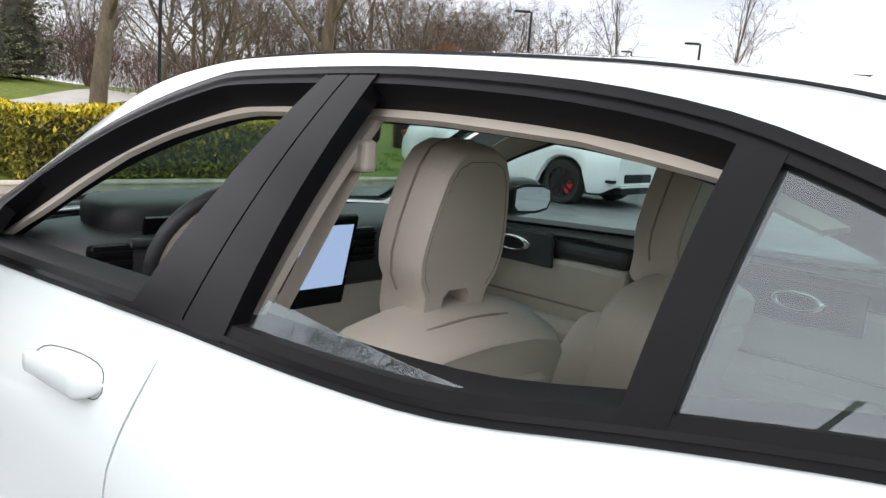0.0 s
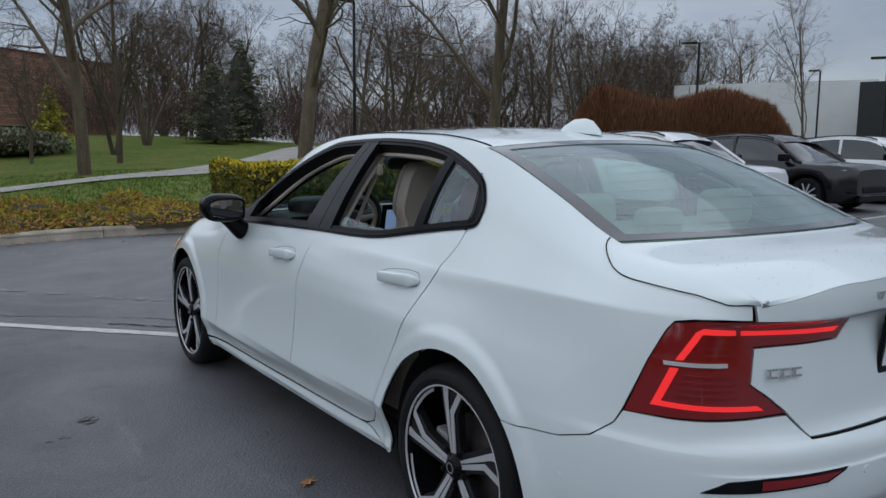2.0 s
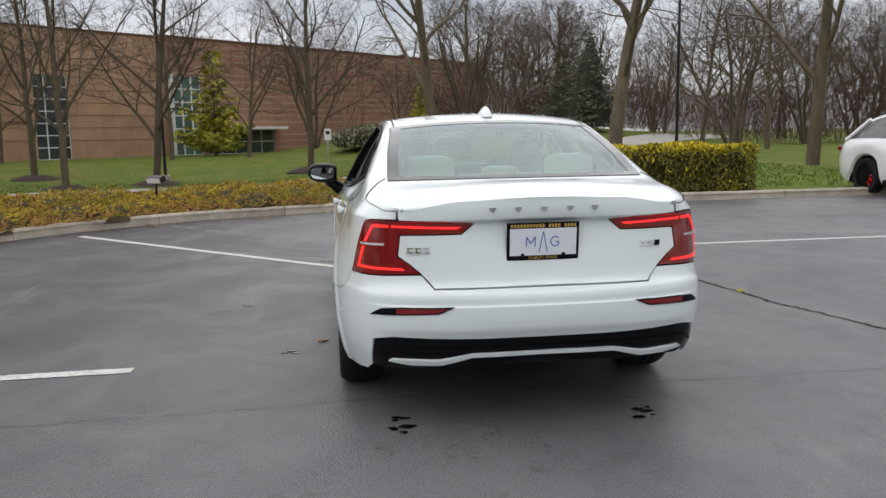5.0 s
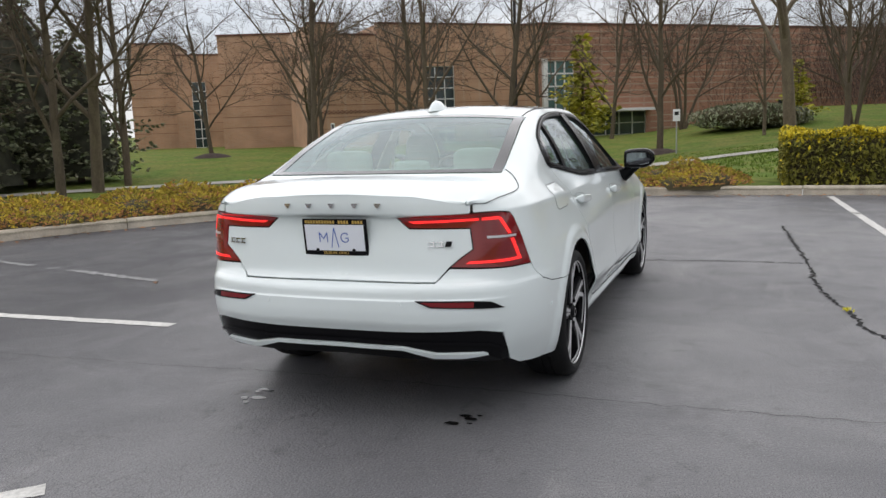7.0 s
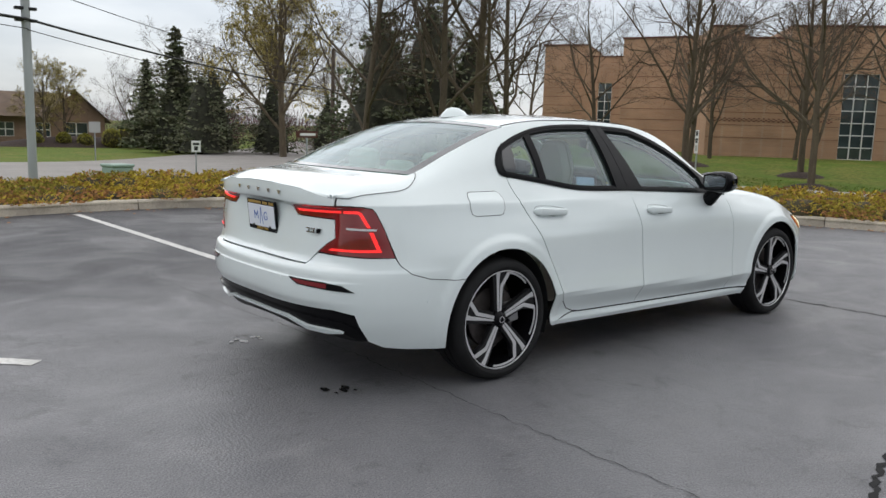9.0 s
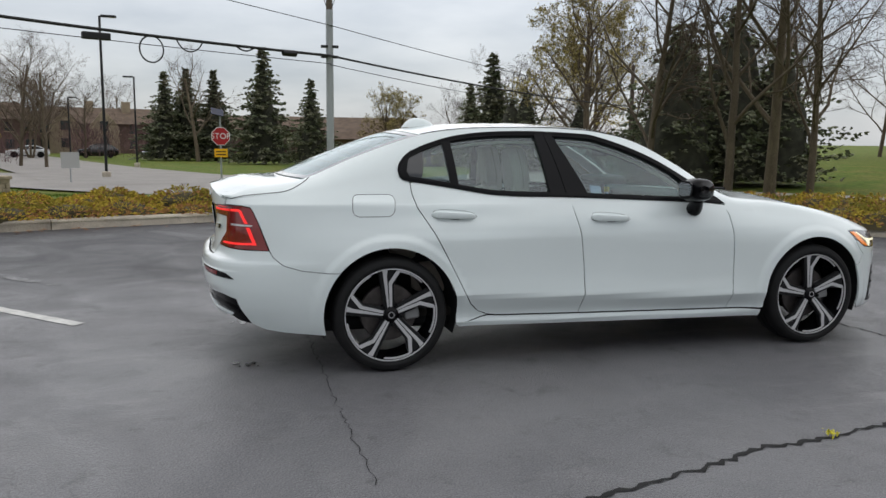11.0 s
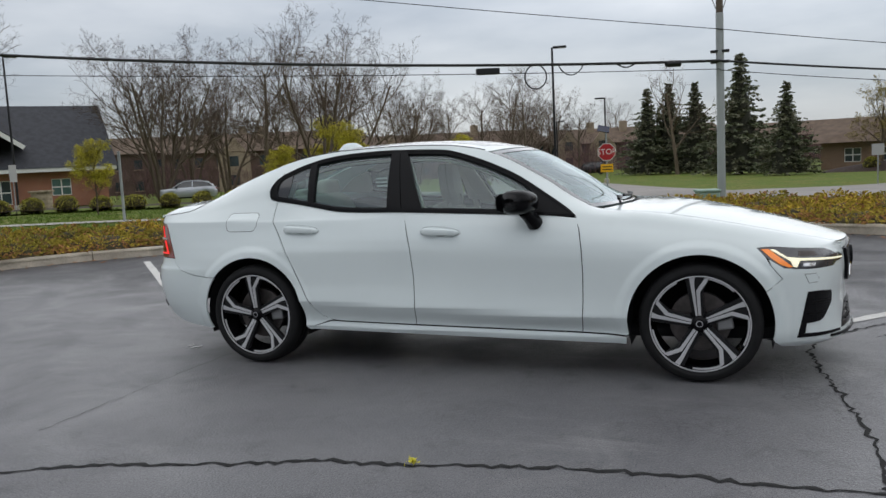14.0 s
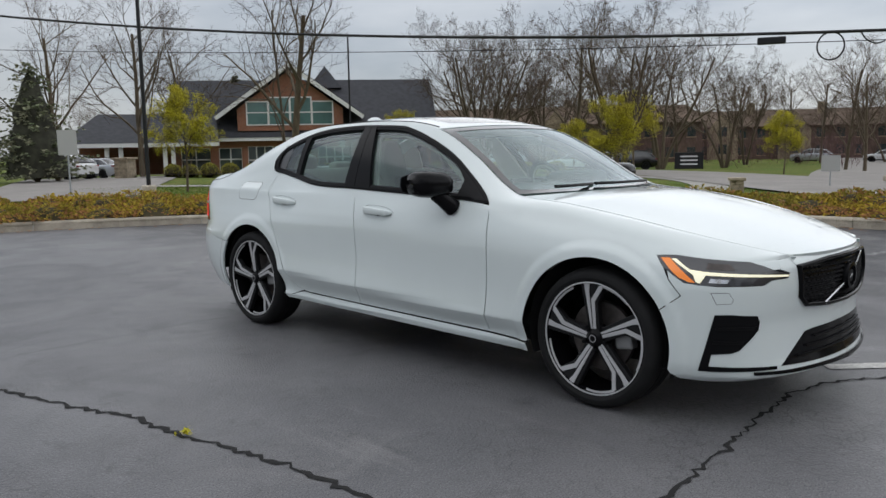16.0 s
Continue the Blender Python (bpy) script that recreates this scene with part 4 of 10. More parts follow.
front_bumper = on_side(arch(2.872, -12, 28, 12)) + on_side([(3.30, 0.585), (3.245, 0.655), (3.235, 0.70)]) + \
    [(4.938, 0.68), (4.998, 0.642), (5.13, 0.63), (5.352, 0.628), (5.40, 0.648), (5.49, 0.65), (5.502, 0.672), (5.45, 0.69)] + edge_s(5.45, sf(0.47), 3) + \
    [(sf(0.44), 0.70), (sf(0.43), 0.56), (sf(0.385), 0.52), (sf(0.2), 0.499), (S_END, 0.494), (S_END, 0.205), (sf(0.5), 0.205), (sf(0.7), 0.203)] + on_side([(3.4, 0.205), (3.3, 0.212), (3.26, 0.24)])


def mid(poly):
    """Draws an outline out to the car's middle plane."""
    return [(0.0 if u < 0.006 else S_END if u > S_END - 0.006 else u, v) for u, v in poly]


nose = [(sf(0.44), 0.703), (S_END, 0.722)] + edge_s(S_END, sf(0.47), 10)



def to_shoulder(poly):
    """Panels below the shoulder run right up to it."""
    return [(u, float(z_top(u))) if abs(v - float(z_top(u))) < 0.006 else (u, v) for u, v in poly]


def slope(surf, u, v, e=2e-3):
    n = np.cross(surf(u + e, v) - surf(u - e, v), surf(u, v + e) - surf(u, v - e))
    n /= np.linalg.norm(n, axis=-1)[:, None] + 1e-12
    return n * np.sign(n[:, 1] + 0.3 * n[:, 2] + 1e-9)[:, None]


_us = np.linspace(sr(0.66), sf(0.5), 260)
_mean = slope(body, _us, z_top(_us) - 0.012) + slope(upper, _us, 0 * _us + 0.06)
_mean /= np.linalg.norm(_mean, axis=1)[:, None]


def shared(u):
    return np.stack([np.interp(u, _us, _mean[:, k]) for k in range(3)], -1)


def soft_body(u, v):
    # behind the rear door the shoulder is a crease, further forward it rolls over
    zc = np.minimum(z_top(u) - 0.012, 0.976)
    far = np.clip((u - sx(0.2)) / 0.5, 0, 1)
    return np.clip(1 - (zc - v) / 0.016, 0, 1) * (1 - far) + np.clip(1 - (z_top(u) - v) / 0.06, 0, 1) * far, shared(u)


def soft_upper(u, v):
    return np.clip(1 - v / 0.35, 0, 1) * ((u > _us[0]) & (u < _us[-1])), shared(u)


for side in (False, True):
    for nm, poly in (("rear_door", rear_door), ("front_door", front_door), ("front_fender", fender), ("sill", sill), ("rear_quarter", quarter)):
        ob = sheet(nm, to_shoulder(inset(poly, 0.0028)), body, GS, GZ, "paint", car, mirror=side, flange=0.006, soft=soft_body) if "door" in nm or nm == "sill" else sheet(nm, to_shoulder(inset(poly, 0.0028)), body, np.arange(0, S_END, 0.014), GQ, "paint", car, mirror=side, flange=0.006, soft=soft_body)
    sheet("rear_bumper", mid(inset(rear_bumper, 0.0012)), body, GS, GZ, "paint", car, mirror=side)
    sheet("trunk_lid", mid(inset(trunk_face, 0.0012)), body, GS, GZ, "paint", car, mirror=side)
    sheet("front_bumper", mid(inset(front_bumper, 0.001)), body, GS, GZ, "paint", car, mirror=side)
    sheet("nose_panel", nose, body, GS, GZ, "paint", car, mirror=side)

# dark inner shell: the shade behind every gap and opening put into its colour
shell = [(0.0, 0.3), (0.0, 1.02)] + [(s, float(z_top(s)) - 0.03) for s in np.linspace(0.1, S_END, 60)] + [(S_END, 0.22)] + \
    on_side([(3.2, 0.24)]) + on_side(arch(2.872, -12, 192, 26, 0.40)) + on_side(arch(0.0, -12, 192, 26, 0.40)) + on_side([(-0.6, 0.28)])
for side in (False, True):
    sheet("inner_shell", shell, body, GS, GZ, "cavity", car, lift=-0.022, flange=0, mirror=side)

# upper strip: pillars and window openings
DLO_TOP = [(0.070, 1.145), (0.082, 1.182), (0.13, 1.235), (0.20, 1.272), (0.285, 1.306), (0.428, 1.348), (0.611, 1.375), (0.838, 1.386), (1.018, 1.385), (1.287, 1.373), (1.384, 1.357), (1.541, 1.308),
           (1.698, 1.245), (1.833, 1.178), (1.99, 1.078), (2.193, 0.945)]
DLO_BOT = [(2.009, 0.958), (1.679, 0.974), (1.238, 0.994), (1.055, 1.001), (0.8, 1.006), (0.612, 1.017), (0.412, 1.050), (0.25, 1.076), (0.137, 1.092), (0.095, 1.100), (0.078, 1.115)]
DLO_TOP = [tuple(p) for p in smooth_line(DLO_TOP, 3)]
DLO_BOT = [tuple(p) for p in smooth_line(DLO_BOT, 3)]
DLO = DLO_TOP + DLO_BOT
dlo = uv_up(DLO)
s0_, s1_ = S_R, S_F
# the strip above and round the openings, in two halves that meet over and under them
roof_side = [(s0_, 1.0), (s0_, 0.0), (sx(0.137), 0.0), (sx(0.137), v_at(0.137, 1.092))] + uv_up([(0.095, 1.100), (0.078, 1.115)]) + uv_up(DLO_TOP) + [(sx(2.2), 0.0), (s1_, 0.0), (s1_, 1.0)]
under = [(sx(0.141), 0.0)] + uv_up([p for p in DLO_BOT[::-1] if p[0] >= 0.1405]) + [(sx(2.19), 0.0)]
GUS = np.arange(0, S_END, 0.025)
for side in (False, True):
    sheet("roof_side", roof_side, upper, GUS, GV, "paint", car, mirror=side, flange=0.02, soft=soft_upper)
    sheet("door_top_strip", under, upper, GUS, GV, "paint", car, mirror=side, flange=0.02, soft=soft_upper)

# roof, bonnet and trunk top
sheet("roof_skin", [(0.24, -1), (1.60, -1), (1.60, 1), (0.24, 1)], top, GX, GW, "paint", car, flange=0.02)
sheet("trunk_top", [(-0.955, -1), (-0.475, -1), (-0.475, 1), (-0.955, 1)], top, GX, GW, "paint", car, flange=0.015)
sheet("bonnet", [(2.33, -0.99), (3.6, -0.99), (3.6, 0.99), (2.33, 0.99)], top, GX, GW, "paint", car, flange=0.03)
RG = [(-0.455, -0.995), (0.232, -0.985), (0.232, 0.985), (-0.455, 0.995)]
sheet("rear_window", RG, top, GX, GW, "glass_green", car, lift=-0.004, flange=0.004, label="raked rear window with heating lines")
WS = [(1.615, -0.985), (2.28, -0.985), (2.28, 0.985), (1.615, 0.985)]
sheet("windscreen", WS, top, GX, GW, "glass_green", car, lift=-0.004, flange=0.004)


def strip_between(name, a, b, material, parent):
    n = len(a)
    vs = [tuple(p) for p in a] + [tuple(p) for p in b]
    fs = [(i, i + 1, n + i + 1, n + i) for i in range(n - 1)]
    return link_mesh(name, py_mesh(name, vs, fs, smooth=True), material, parent)


for sg in (1, -1):
    ss = np.linspace(0, sr(0.62), 24)
    a = body(ss, z_top(ss)) * np.array([1, sg, 1])
    yy = np.clip(np.abs(a[:, 1]) / float(rail_y(-0.955)), 0, 1)
    b = top(np.full(24, -0.955), yy) * np.array([1, sg, 1])
    strip_between("trunk_lip", a, b, "paint", car)
    ss = np.linspace(sf(0.5), S_END, 24)
    a = body(ss, z_top(ss)) * np.array([1, sg, 1])
    yy = np.clip(np.abs(a[:, 1]) / float(rail_y(3.6)), 0, 1)
    b = top(np.full(24, 3.6), yy) * np.array([1, sg, 1])
    strip_between("bonnet_lip", a, b, "paint", car)

# cut line of the trunk lid, from the rear window's corner to the lamp; its shade is a near-black tube
CUT = [(1.235, 0.97), (1.226, 0.86), (1.198, 0.68), (1.141, 0.44), (1.089, 0.31), (1.004, 0.285), (0.919, 0.27), (0.853, 0.26), (0.782, 0.15), (0.74, 0.03)]
CUT = np.array(smooth_line(CUT, 5))
for sg in (1, -1):
    pp = (upper(CUT[:, 0], CUT[:, 1]) + np.array([-0.001, 0.001, 0.0016])) * np.array([1, sg, 1])
    pp[:, 2] += np.where(CUT[:, 0] < 1.06, 0.004 * np.minimum(1.0, (1.06 - CUT[:, 0]) * 8), 0.0)
    pp = np.vstack([pp, np.array([(-0.871, 0.652, 0.998), (-0.886, 0.636, 1.000), (-0.899, 0.622, 0.999)]) * np.array([1, sg, 1])])
    tube("trunk_gap", [tuple(p) for p in pp], 0.0017, "cavity", car, sides=6)
# ---- the sedan: windows, trim and lamps ----
FS = np.arange(0, S_END + 0.02, 0.015)
FZ = np.arange(0.18, 1.1, 0.012)


def band(name, poly, d0, d1, material, lift0, lift1, mirror, parent, surf=upper, conv=uv_up):
    """A closed strip that follows an outline in (x, z), from d0 to d1 inside it."""
    a, b = inset(poly, d0), inset(poly, d1)
    n = len(a)
    out = []
    for pts, lift in ((a, lift0), (b, lift1)):
        q = np.array(conv(pts))
        p = surf(q[:, 0], q[:, 1])
        p = p + np.array([0, 1, 0.4]) / 1.077 * lift
        out.append(p * np.array([1, -1 if mirror else 1, 1]))
    vs = [tuple(v) for v in np.concatenate(out)]
    fs = [(i, (i + 1) % n, n + (i + 1) % n, n + i) for i in range(n)]
    me = py_mesh(name, vs, fs if mirror else [f[::-1] for f in fs], smooth=True)
    return link_mesh(name, me, material, parent)


def dense(poly, step=0.05):
    out = []
    n = len(poly)
    for i in range(n):
        a, b = np.array(poly[i]), np.array(poly[(i + 1) % n])
        k = max(1, int(np.linalg.norm(b - a) / step))
        out += [tuple(a + (b - a) * j / k) for j in range(k)]
    return out


DLOd = dense(DLO, 0.04)
_top = curve1(sorted(DLO_TOP[9:]))
_bot = curve1(sorted(DLO_BOT + [(2.193, 0.945)]))


def win(x0t, x0b, x1t, x1b, n=8, up=0.024, dn=0.022):
    """A pane between two slanting edges, up to the frame."""
    t = [(x0t + (x1t - x0t) * k / n) for k in range(n + 1)]
    b = [(x1b + (x0b - x1b) * k / n) for k in range(n + 1)]
    return [(x, float(_top(x)) - up) for x in t] + [(x, float(_bot(x)) + dn) for x in b]


REAR_WIN = win(0.408, 0.429, 0.957, 0.992)
FRONT_WIN = win(1.064, 1.238, 1.79, 1.97) [:9] + [(1.86, 1.135), (1.965, 1.07), (1.985, 0.985)] + win(1.064, 1.238, 1.79, 1.975)[9:]
QUARTER = [(0.10, 1.13), (0.118, 1.185), (0.155, 1.222), (0.21, 1.252), (0.29, 1.284), (0.360, 1.308), (0.387, 1.08), (0.25, 1.10), (0.14, 1.114)]

for side in (False, True):
    band("window_frame", DLOd, -0.004, 0.024, "satin_black", 0.004, 0.002, side, car)
    # raised bead added to give the frame a thin highlight line
    band("frame_bead", DLOd, 0.004, 0.011, "gloss_black", 0.008, 0.008, side, car)
    pp = upper(*np.array(uv_up([(0.137, 1.085), (0.141, 1.098), (0.120, 1.14), (0.130, 1.19), (0.152, 1.245), (0.16, 1.262)])).T) + np.array([0, 0.006, 0.003])
    tube("corner_gap", [tuple(p * np.array([1, -1 if side else 1, 1])) for p in pp], 0.0024, "cavity", car, sides=6)
    band("window_seal", DLOd, 0.024, 0.034, "seal", 0.002, -0.03, side, car)
    band("inner_frame", DLOd, 0.034, 0.05, "seal", -0.03, -0.085, side, car)
    for nm, poly in (("b_pillar_cover", [(0.955, 1.376), (1.0125, 1.374), (1.092, 1.002), (1.04, 1.002), (0.990, 1.004)]),
                     ("b_pillar_cover", [(1.0165, 1.374), (1.066, 1.373), (1.150, 1.19), (1.241, 0.997), (1.0965, 1.002)]),
                     ("quarter_bar", [(0.356, 1.318), (0.406, 1.338), (0.432, 1.048), (0.384, 1.055)]),
                     ("corner_cover", [(0.074, 1.145), (0.084, 1.178), (0.125, 1.225), (0.150, 1.240), (0.128, 1.19), (0.118, 1.14), (0.141, 1.096), (0.098, 1.103), (0.082, 1.117)]),
                     ("mirror_sail", [(1.79, 1.197), (1.833, 1.176), (1.99, 1.076), (2.185, 0.948), (1.96, 0.964), (1.962, 1.05), (1.90, 1.105)])):
        sheet(nm, uv_up(poly), upper, GUS, GV, "satin_black" if nm != "b_pillar_cover" else "gloss_black", car, mirror=side, lift=0.003 if nm != "b_pillar_cover" else 0.006, flange=0.03)
    sheet("quarter_window", uv_up(QUARTER), upper, GUS, GV, "glass", car, mirror=side, lift=-0.006, flange=0.004)
    # black border printed on the quarter pane
    sheet("quarter_border", uv_up([(0.10, 1.13), (0.118, 1.185), (0.155, 1.222), (0.21, 1.252), (0.228, 1.255), (0.232, 1.20), (0.218, 1.12), (0.205, 1.107), (0.14, 1.114)]), upper, GUS, GV, "frit", car, mirror=side, lift=-0.004, flange=0.002)
# panes: both up on the far side, both down on the driver's side but for a corner of the rear one
sheet("rear_door_window", uv_up(inset(REAR_WIN, -0.012)), upper, GUS, GV, "glass", car, mirror=True, lift=-0.014, flange=0.004)
sheet("front_door_window", uv_up(inset(FRONT_WIN, -0.012)), upper, GUS, GV, "glass", car, mirror=True, lift=-0.014, flange=0.004)
sheet("rear_door_window", uv_up([(0.985, 0.99), (0.955, 1.068), (0.9, 1.066), (0.6, 1.047), (0.57, 1.035), (0.6, 1.0)]), upper, GUS, GV, "glass", car, lift=-0.014, flange=0.004, label="rear door pane lowered to its last corner")

# printed borders of the rear window and windscreen
RB = [((-0.455, -0.995), (0.232, -0.985), (0.232, -0.90), (-0.41, -0.915), (-0.455, -0.93)), ((-0.455, 0.995), (0.232, 0.985), (0.232, 0.90), (-0.41, 0.915), (-0.455, 0.93)),
      ((-0.455, -0.93), (-0.415, -0.915), (-0.415, 0.915), (-0.455, 0.93)), ((0.19, -0.90), (0.232, -0.90), (0.232, 0.90), (0.19, 0.90))]
for poly in RB:
    sheet("rear_window_border", list(poly), top, GX, GW, "frit", car, lift=-0.001, flange=0.002)
WB = [((1.615, -0.985), (2.28, -0.985), (2.28, -0.93), (1.615, -0.90)), ((1.615, 0.985), (2.28, 0.985), (2.28, 0.93), (1.615, 0.90)), ((1.615, -0.9), (1.66, -0.9), (1.66, 0.9), (1.615, 0.9)), ((2.235, -0.93), (2.28, -0.93), (2.28, 0.93), (2.235, 0.93))]
for poly in WB:
    sheet("windscreen_border", list(poly), top, GX, GW, "frit", car, lift=-0.001, flange=0.002)
for k in range(9):
    x = -0.37 + k * 0.058
    sheet("heater_line", [(x, -0.86), (x + 0.0013, -0.86), (x + 0.0013, 0.86), (x, 0.86)], top, [], GW, "stitch", car, lift=-0.0015, flange=0)
sheet("cowl", [(2.275, -0.99), (2.335, -0.99), (2.335, 0.99), (2.275, 0.99)], top, GX, GW, "satin_black", car, lift=-0.015, flange=0.01)
sheet("sunroof_glass", [(0.68, -0.74), (1.50, -0.74), (1.53, -0.5), (1.545, 0.0), (1.53, 0.5), (1.50, 0.74), (0.68, 0.74)], top, GX, GW, "frit", car, lift=0.0006, flange=0.008)
for sg in (1, -1):
    pts = []
    for k in range(14):
        w = (0.80 - 0.95 * k / 13)
        p = top(np.array([2.262 - 0.045 * k / 13]), np.array([w]))[0]
        pts.append((p[0], p[1] * 1.0, p[2] + 0.016))
    if sg < 0:
        pts = [(p[0] + 0.01, p[1] - 0.62, p[2] + 0.004) for p in pts[:10]]
    tube("wiper", pts, 0.009, "satin_black", car, sides=6)
    # roof seam beside the roof skin
    pts = top(np.linspace(0.25, 1.57, 30), np.full(30, 0.955 * sg))
    tube("roof_moulding", [tuple(p + np.array([0, 0, 0.0005])) for p in pts], 0.004, "seal", car, sides=6)

# shark-fin aerial
fin = [(0.25, 1.416, 0.002), (0.27, 1.44, 0.028), (0.30, 1.468, 0.030), (0.34, 1.478, 0.031), (0.40, 1.476, 0.033), (0.44, 1.458, 0.036), (0.475, 1.432, 0.012)]
vs, fs = [], []
for x, z, hw in fin:
    base = float(np.interp(x, [0.2, 0.5], [1.408, 1.434]))
    for k in range(9):
        a = math.pi * k / 8
        vs.append((x, hw * math.cos(a) * (0.55 + 0.45 * (1 - math.sin(a))), base + (z - base) * math.sin(a) ** 0.8))
for i in range(len(fin) - 1):
    for k in range(8):
        fs.append((i * 9 + k, i * 9 + k + 1, (i + 1) * 9 + k + 1, (i + 1) * 9 + k))
link_mesh("roof_aerial", py_mesh("roof_aerial", vs, [f[::-1] for f in fs], smooth=True), "paint", car)


def bar(name, poly, material, lift, parent, mirror, label="", flange=0.006):
    return sheet(name, poly, body, FS, FZ, material, parent, label, lift=lift, flange=flange, mirror=mirror)


# tail lamps
LAMP = [(sr(0.306), 0.946), (sr(0.45), 0.957), (sr(0.64), 0.961), (0.75, 0.961), (0.82, 0.959), (0.84, 0.956)] + on_side(LAMP_OUT) + on_side([(-0.80, 0.720)]) + \
    [(sr(0.548), 0.731), (sr(0.60), 0.772), (sr(0.651), 0.806), (sr(0.643), 0.896), (sr(0.362), 0.899)]
for side in (False, True):
    lamp = bar("tail_lamp", inset(LAMP, 0.002), "dark_red", 0.002, car, side, "lit red tail lamp", 0.02)
    arm = [(0.385, 0.919), (0.70, 0.927), (0.70, 0.938), (0.362, 0.929)]
    up_ = [(0.715, 0.927), (0.715, 0.939), (0.800, 0.941), (0.820, 0.932), (0.868, 0.863), (0.848, 0.863), (0.803, 0.927)]
    low = [(0.858, 0.842), (0.880, 0.842), (0.924, 0.746), (0.625, 0.744), (0.645, 0.755), (0.898, 0.758)]
    for poly in (arm, up_, low):
        bar("light_band", poly, "red_light", 0.005, lamp, side, flange=0.003)
    for k in range(4):
        z = 0.872 + k * 0.015
        bar("lens_rib", [(0.715, z), (0.80 - 0.006 * k, z), (0.80 - 0.006 * k, z + 0.006), (0.715, z + 0.006)], "red_lens", 0.004, lamp, side, flange=0.002)
        z = 0.774 + k * 0.016
        bar("lens_rib", [(0.712, z), (0.865 - 0.007 * k, z), (0.865 - 0.007 * k, z + 0.006), (0.712, z + 0.006)], "red_lens", 0.004, lamp, side, flange=0.002)
    bar("reverse_lamp", [(0.735, 0.850), (0.895, 0.848), (0.898, 0.857), (0.735, 0.860)], "machined", 0.006, lamp, side, flange=0.004)
    # rear reflectors, lower trim
    rf = bar("reflector_trim", [(sr(0.395), 0.597), (sr(0.46), 0.568), (sr(0.6), 0.562), (sr(0.745), 0.553), (sr(0.70), 0.585), (sr(0.62), 0.595)], "gloss_black", 0.004, car, side)
    bar("reflector", [(sr(0.42), 0.592), (sr(0.465), 0.574), (sr(0.635), 0.566), (sr(0.635), 0.589)], "red_lens", 0.006, rf, side, "red reflector")
    df = bar("diffuser", [(0.0, 0.448), (sr(0.3), 0.448), (sr(0.655), 0.455), (sr(0.70), 0.452), (0.79, 0.425), (0.86, 0.345), (0.89, 0.30), (0.80, 0.305), (sr(0.68), 0.338), (sr(0.52), 0.338), (sr(0.32), 0.368), (0.0, 0.37)], "gloss_black", -0.006, car, side, "glossy black rear diffuser", 0.03)
    bar("diffuser_step", [(0.0, 0.400), (0.0, 0.412), (sr(0.55), 0.408), (sr(0.70), 0.40), (0.80, 0.372), (0.80, 0.36), (sr(0.70), 0.386), (sr(0.55), 0.396)], "gloss_black", 0.006, df, side, flange=0.012)
    bar("bumper_lip", [(0.0, 0.372), (0.0, 0.386), (sr(0.32), 0.383), (sr(0.47), 0.352), (sr(0.68), 0.352), (sr(0.70), 0.343), (sr(0.60), 0.328), (sr(0.46), 0.330), (sr(0.32), 0.368)], "paint", 0.008, car, side, flange=0.02)
    bar("exhaust_skirt", [(0.0, 0.33), (0.0, 0.372), (sr(0.32), 0.368), (sr(0.46), 0.330), (sr(0.46), 0.3), (sr(0.3), 0.3)], "satin_black", -0.015, car, side)
    for s_, z_ in ((sr(0.325), 0.578), (sx(-0.506), 0.496), (sx(3.25), 0.545)):
        circ = [(s_ + 0.011 * math.cos(a), z_ + 0.011 * math.sin(a)) for a in np.linspace(0, 2 * math.pi, 15)[:-1]]
        bar("parking_sensor", circ, "paint", 0.0025, car, side, flange=0.004)
    # filler flap on the far flank only
    if side:
        FF = [(-0.19, 1.018), (0.0, 1.018), (0.022, 1.008), (0.03, 0.985), (0.024, 0.93), (0.01, 0.908), (-0.01, 0.9), (-0.18, 0.9), (-0.208, 0.912), (-0.216, 0.94), (-0.214, 0.99), (-0.205, 1.01)]
        bar("filler_gap", on_side(inset(FF, -0.003)), "cavity", 0.0008, car, side, flange=0.0)
        bar("filler_flap", on_side(FF), "paint", 0.0014, car, side, flange=0.002)
    # headlamps
    HL = [(4.862, 0.752), (4.90, 0.705), (4.938, 0.68), (4.998, 0.644), (5.06, 0.634), (5.13, 0.632), (5.352, 0.630), (5.395, 0.65), (5.49, 0.652), (5.50, 0.67), (5.41, 0.688), (5.35, 0.712), (5.30, 0.728), (5.1, 0.742), (4.95, 0.753)]
    bar("lamp_brow", [(4.862, 0.7545), (4.95, 0.7555), (5.1, 0.7445), (5.30, 0.7305), (5.35, 0.7145), (5.41, 0.6905), (5.45, 0.692)] + edge_s(5.45, sx(3.2), 14), "paint", 0.0, car, side, flange=0.012)
    hl = bar("headlamp", HL, "lens_dark", 0.001, car, side, "slim headlamp with amber corner and lit running lamp", 0.03)
    bar("turn_signal", [(4.885, 0.742), (4.925, 0.742), (5.045, 0.645), (5.02, 0.645), (4.975, 0.663), (4.935, 0.694)], "amber", 0.004, hl, side)
    bar("running_lamp", [(4.955, 0.738), (5.02, 0.697), (5.1, 0.688), (5.39, 0.672), (5.488, 0.666), (5.486, 0.658), (5.39, 0.662), (5.09, 0.676), (5.065, 0.642), (5.047, 0.648), (5.035, 0.677), (4.935, 0.738)], "drl", 0.006, hl, side)
    bar("lamp_projector", [(5.10, 0.725), (5.20, 0.72), (5.22, 0.695), (5.09, 0.70)], "disc", 0.003, hl, side)
    bar("lamp_projector", [(5.11, 0.663), (5.19, 0.658), (5.18, 0.642), (5.10, 0.645)], "chrome", 0.003, hl, side)
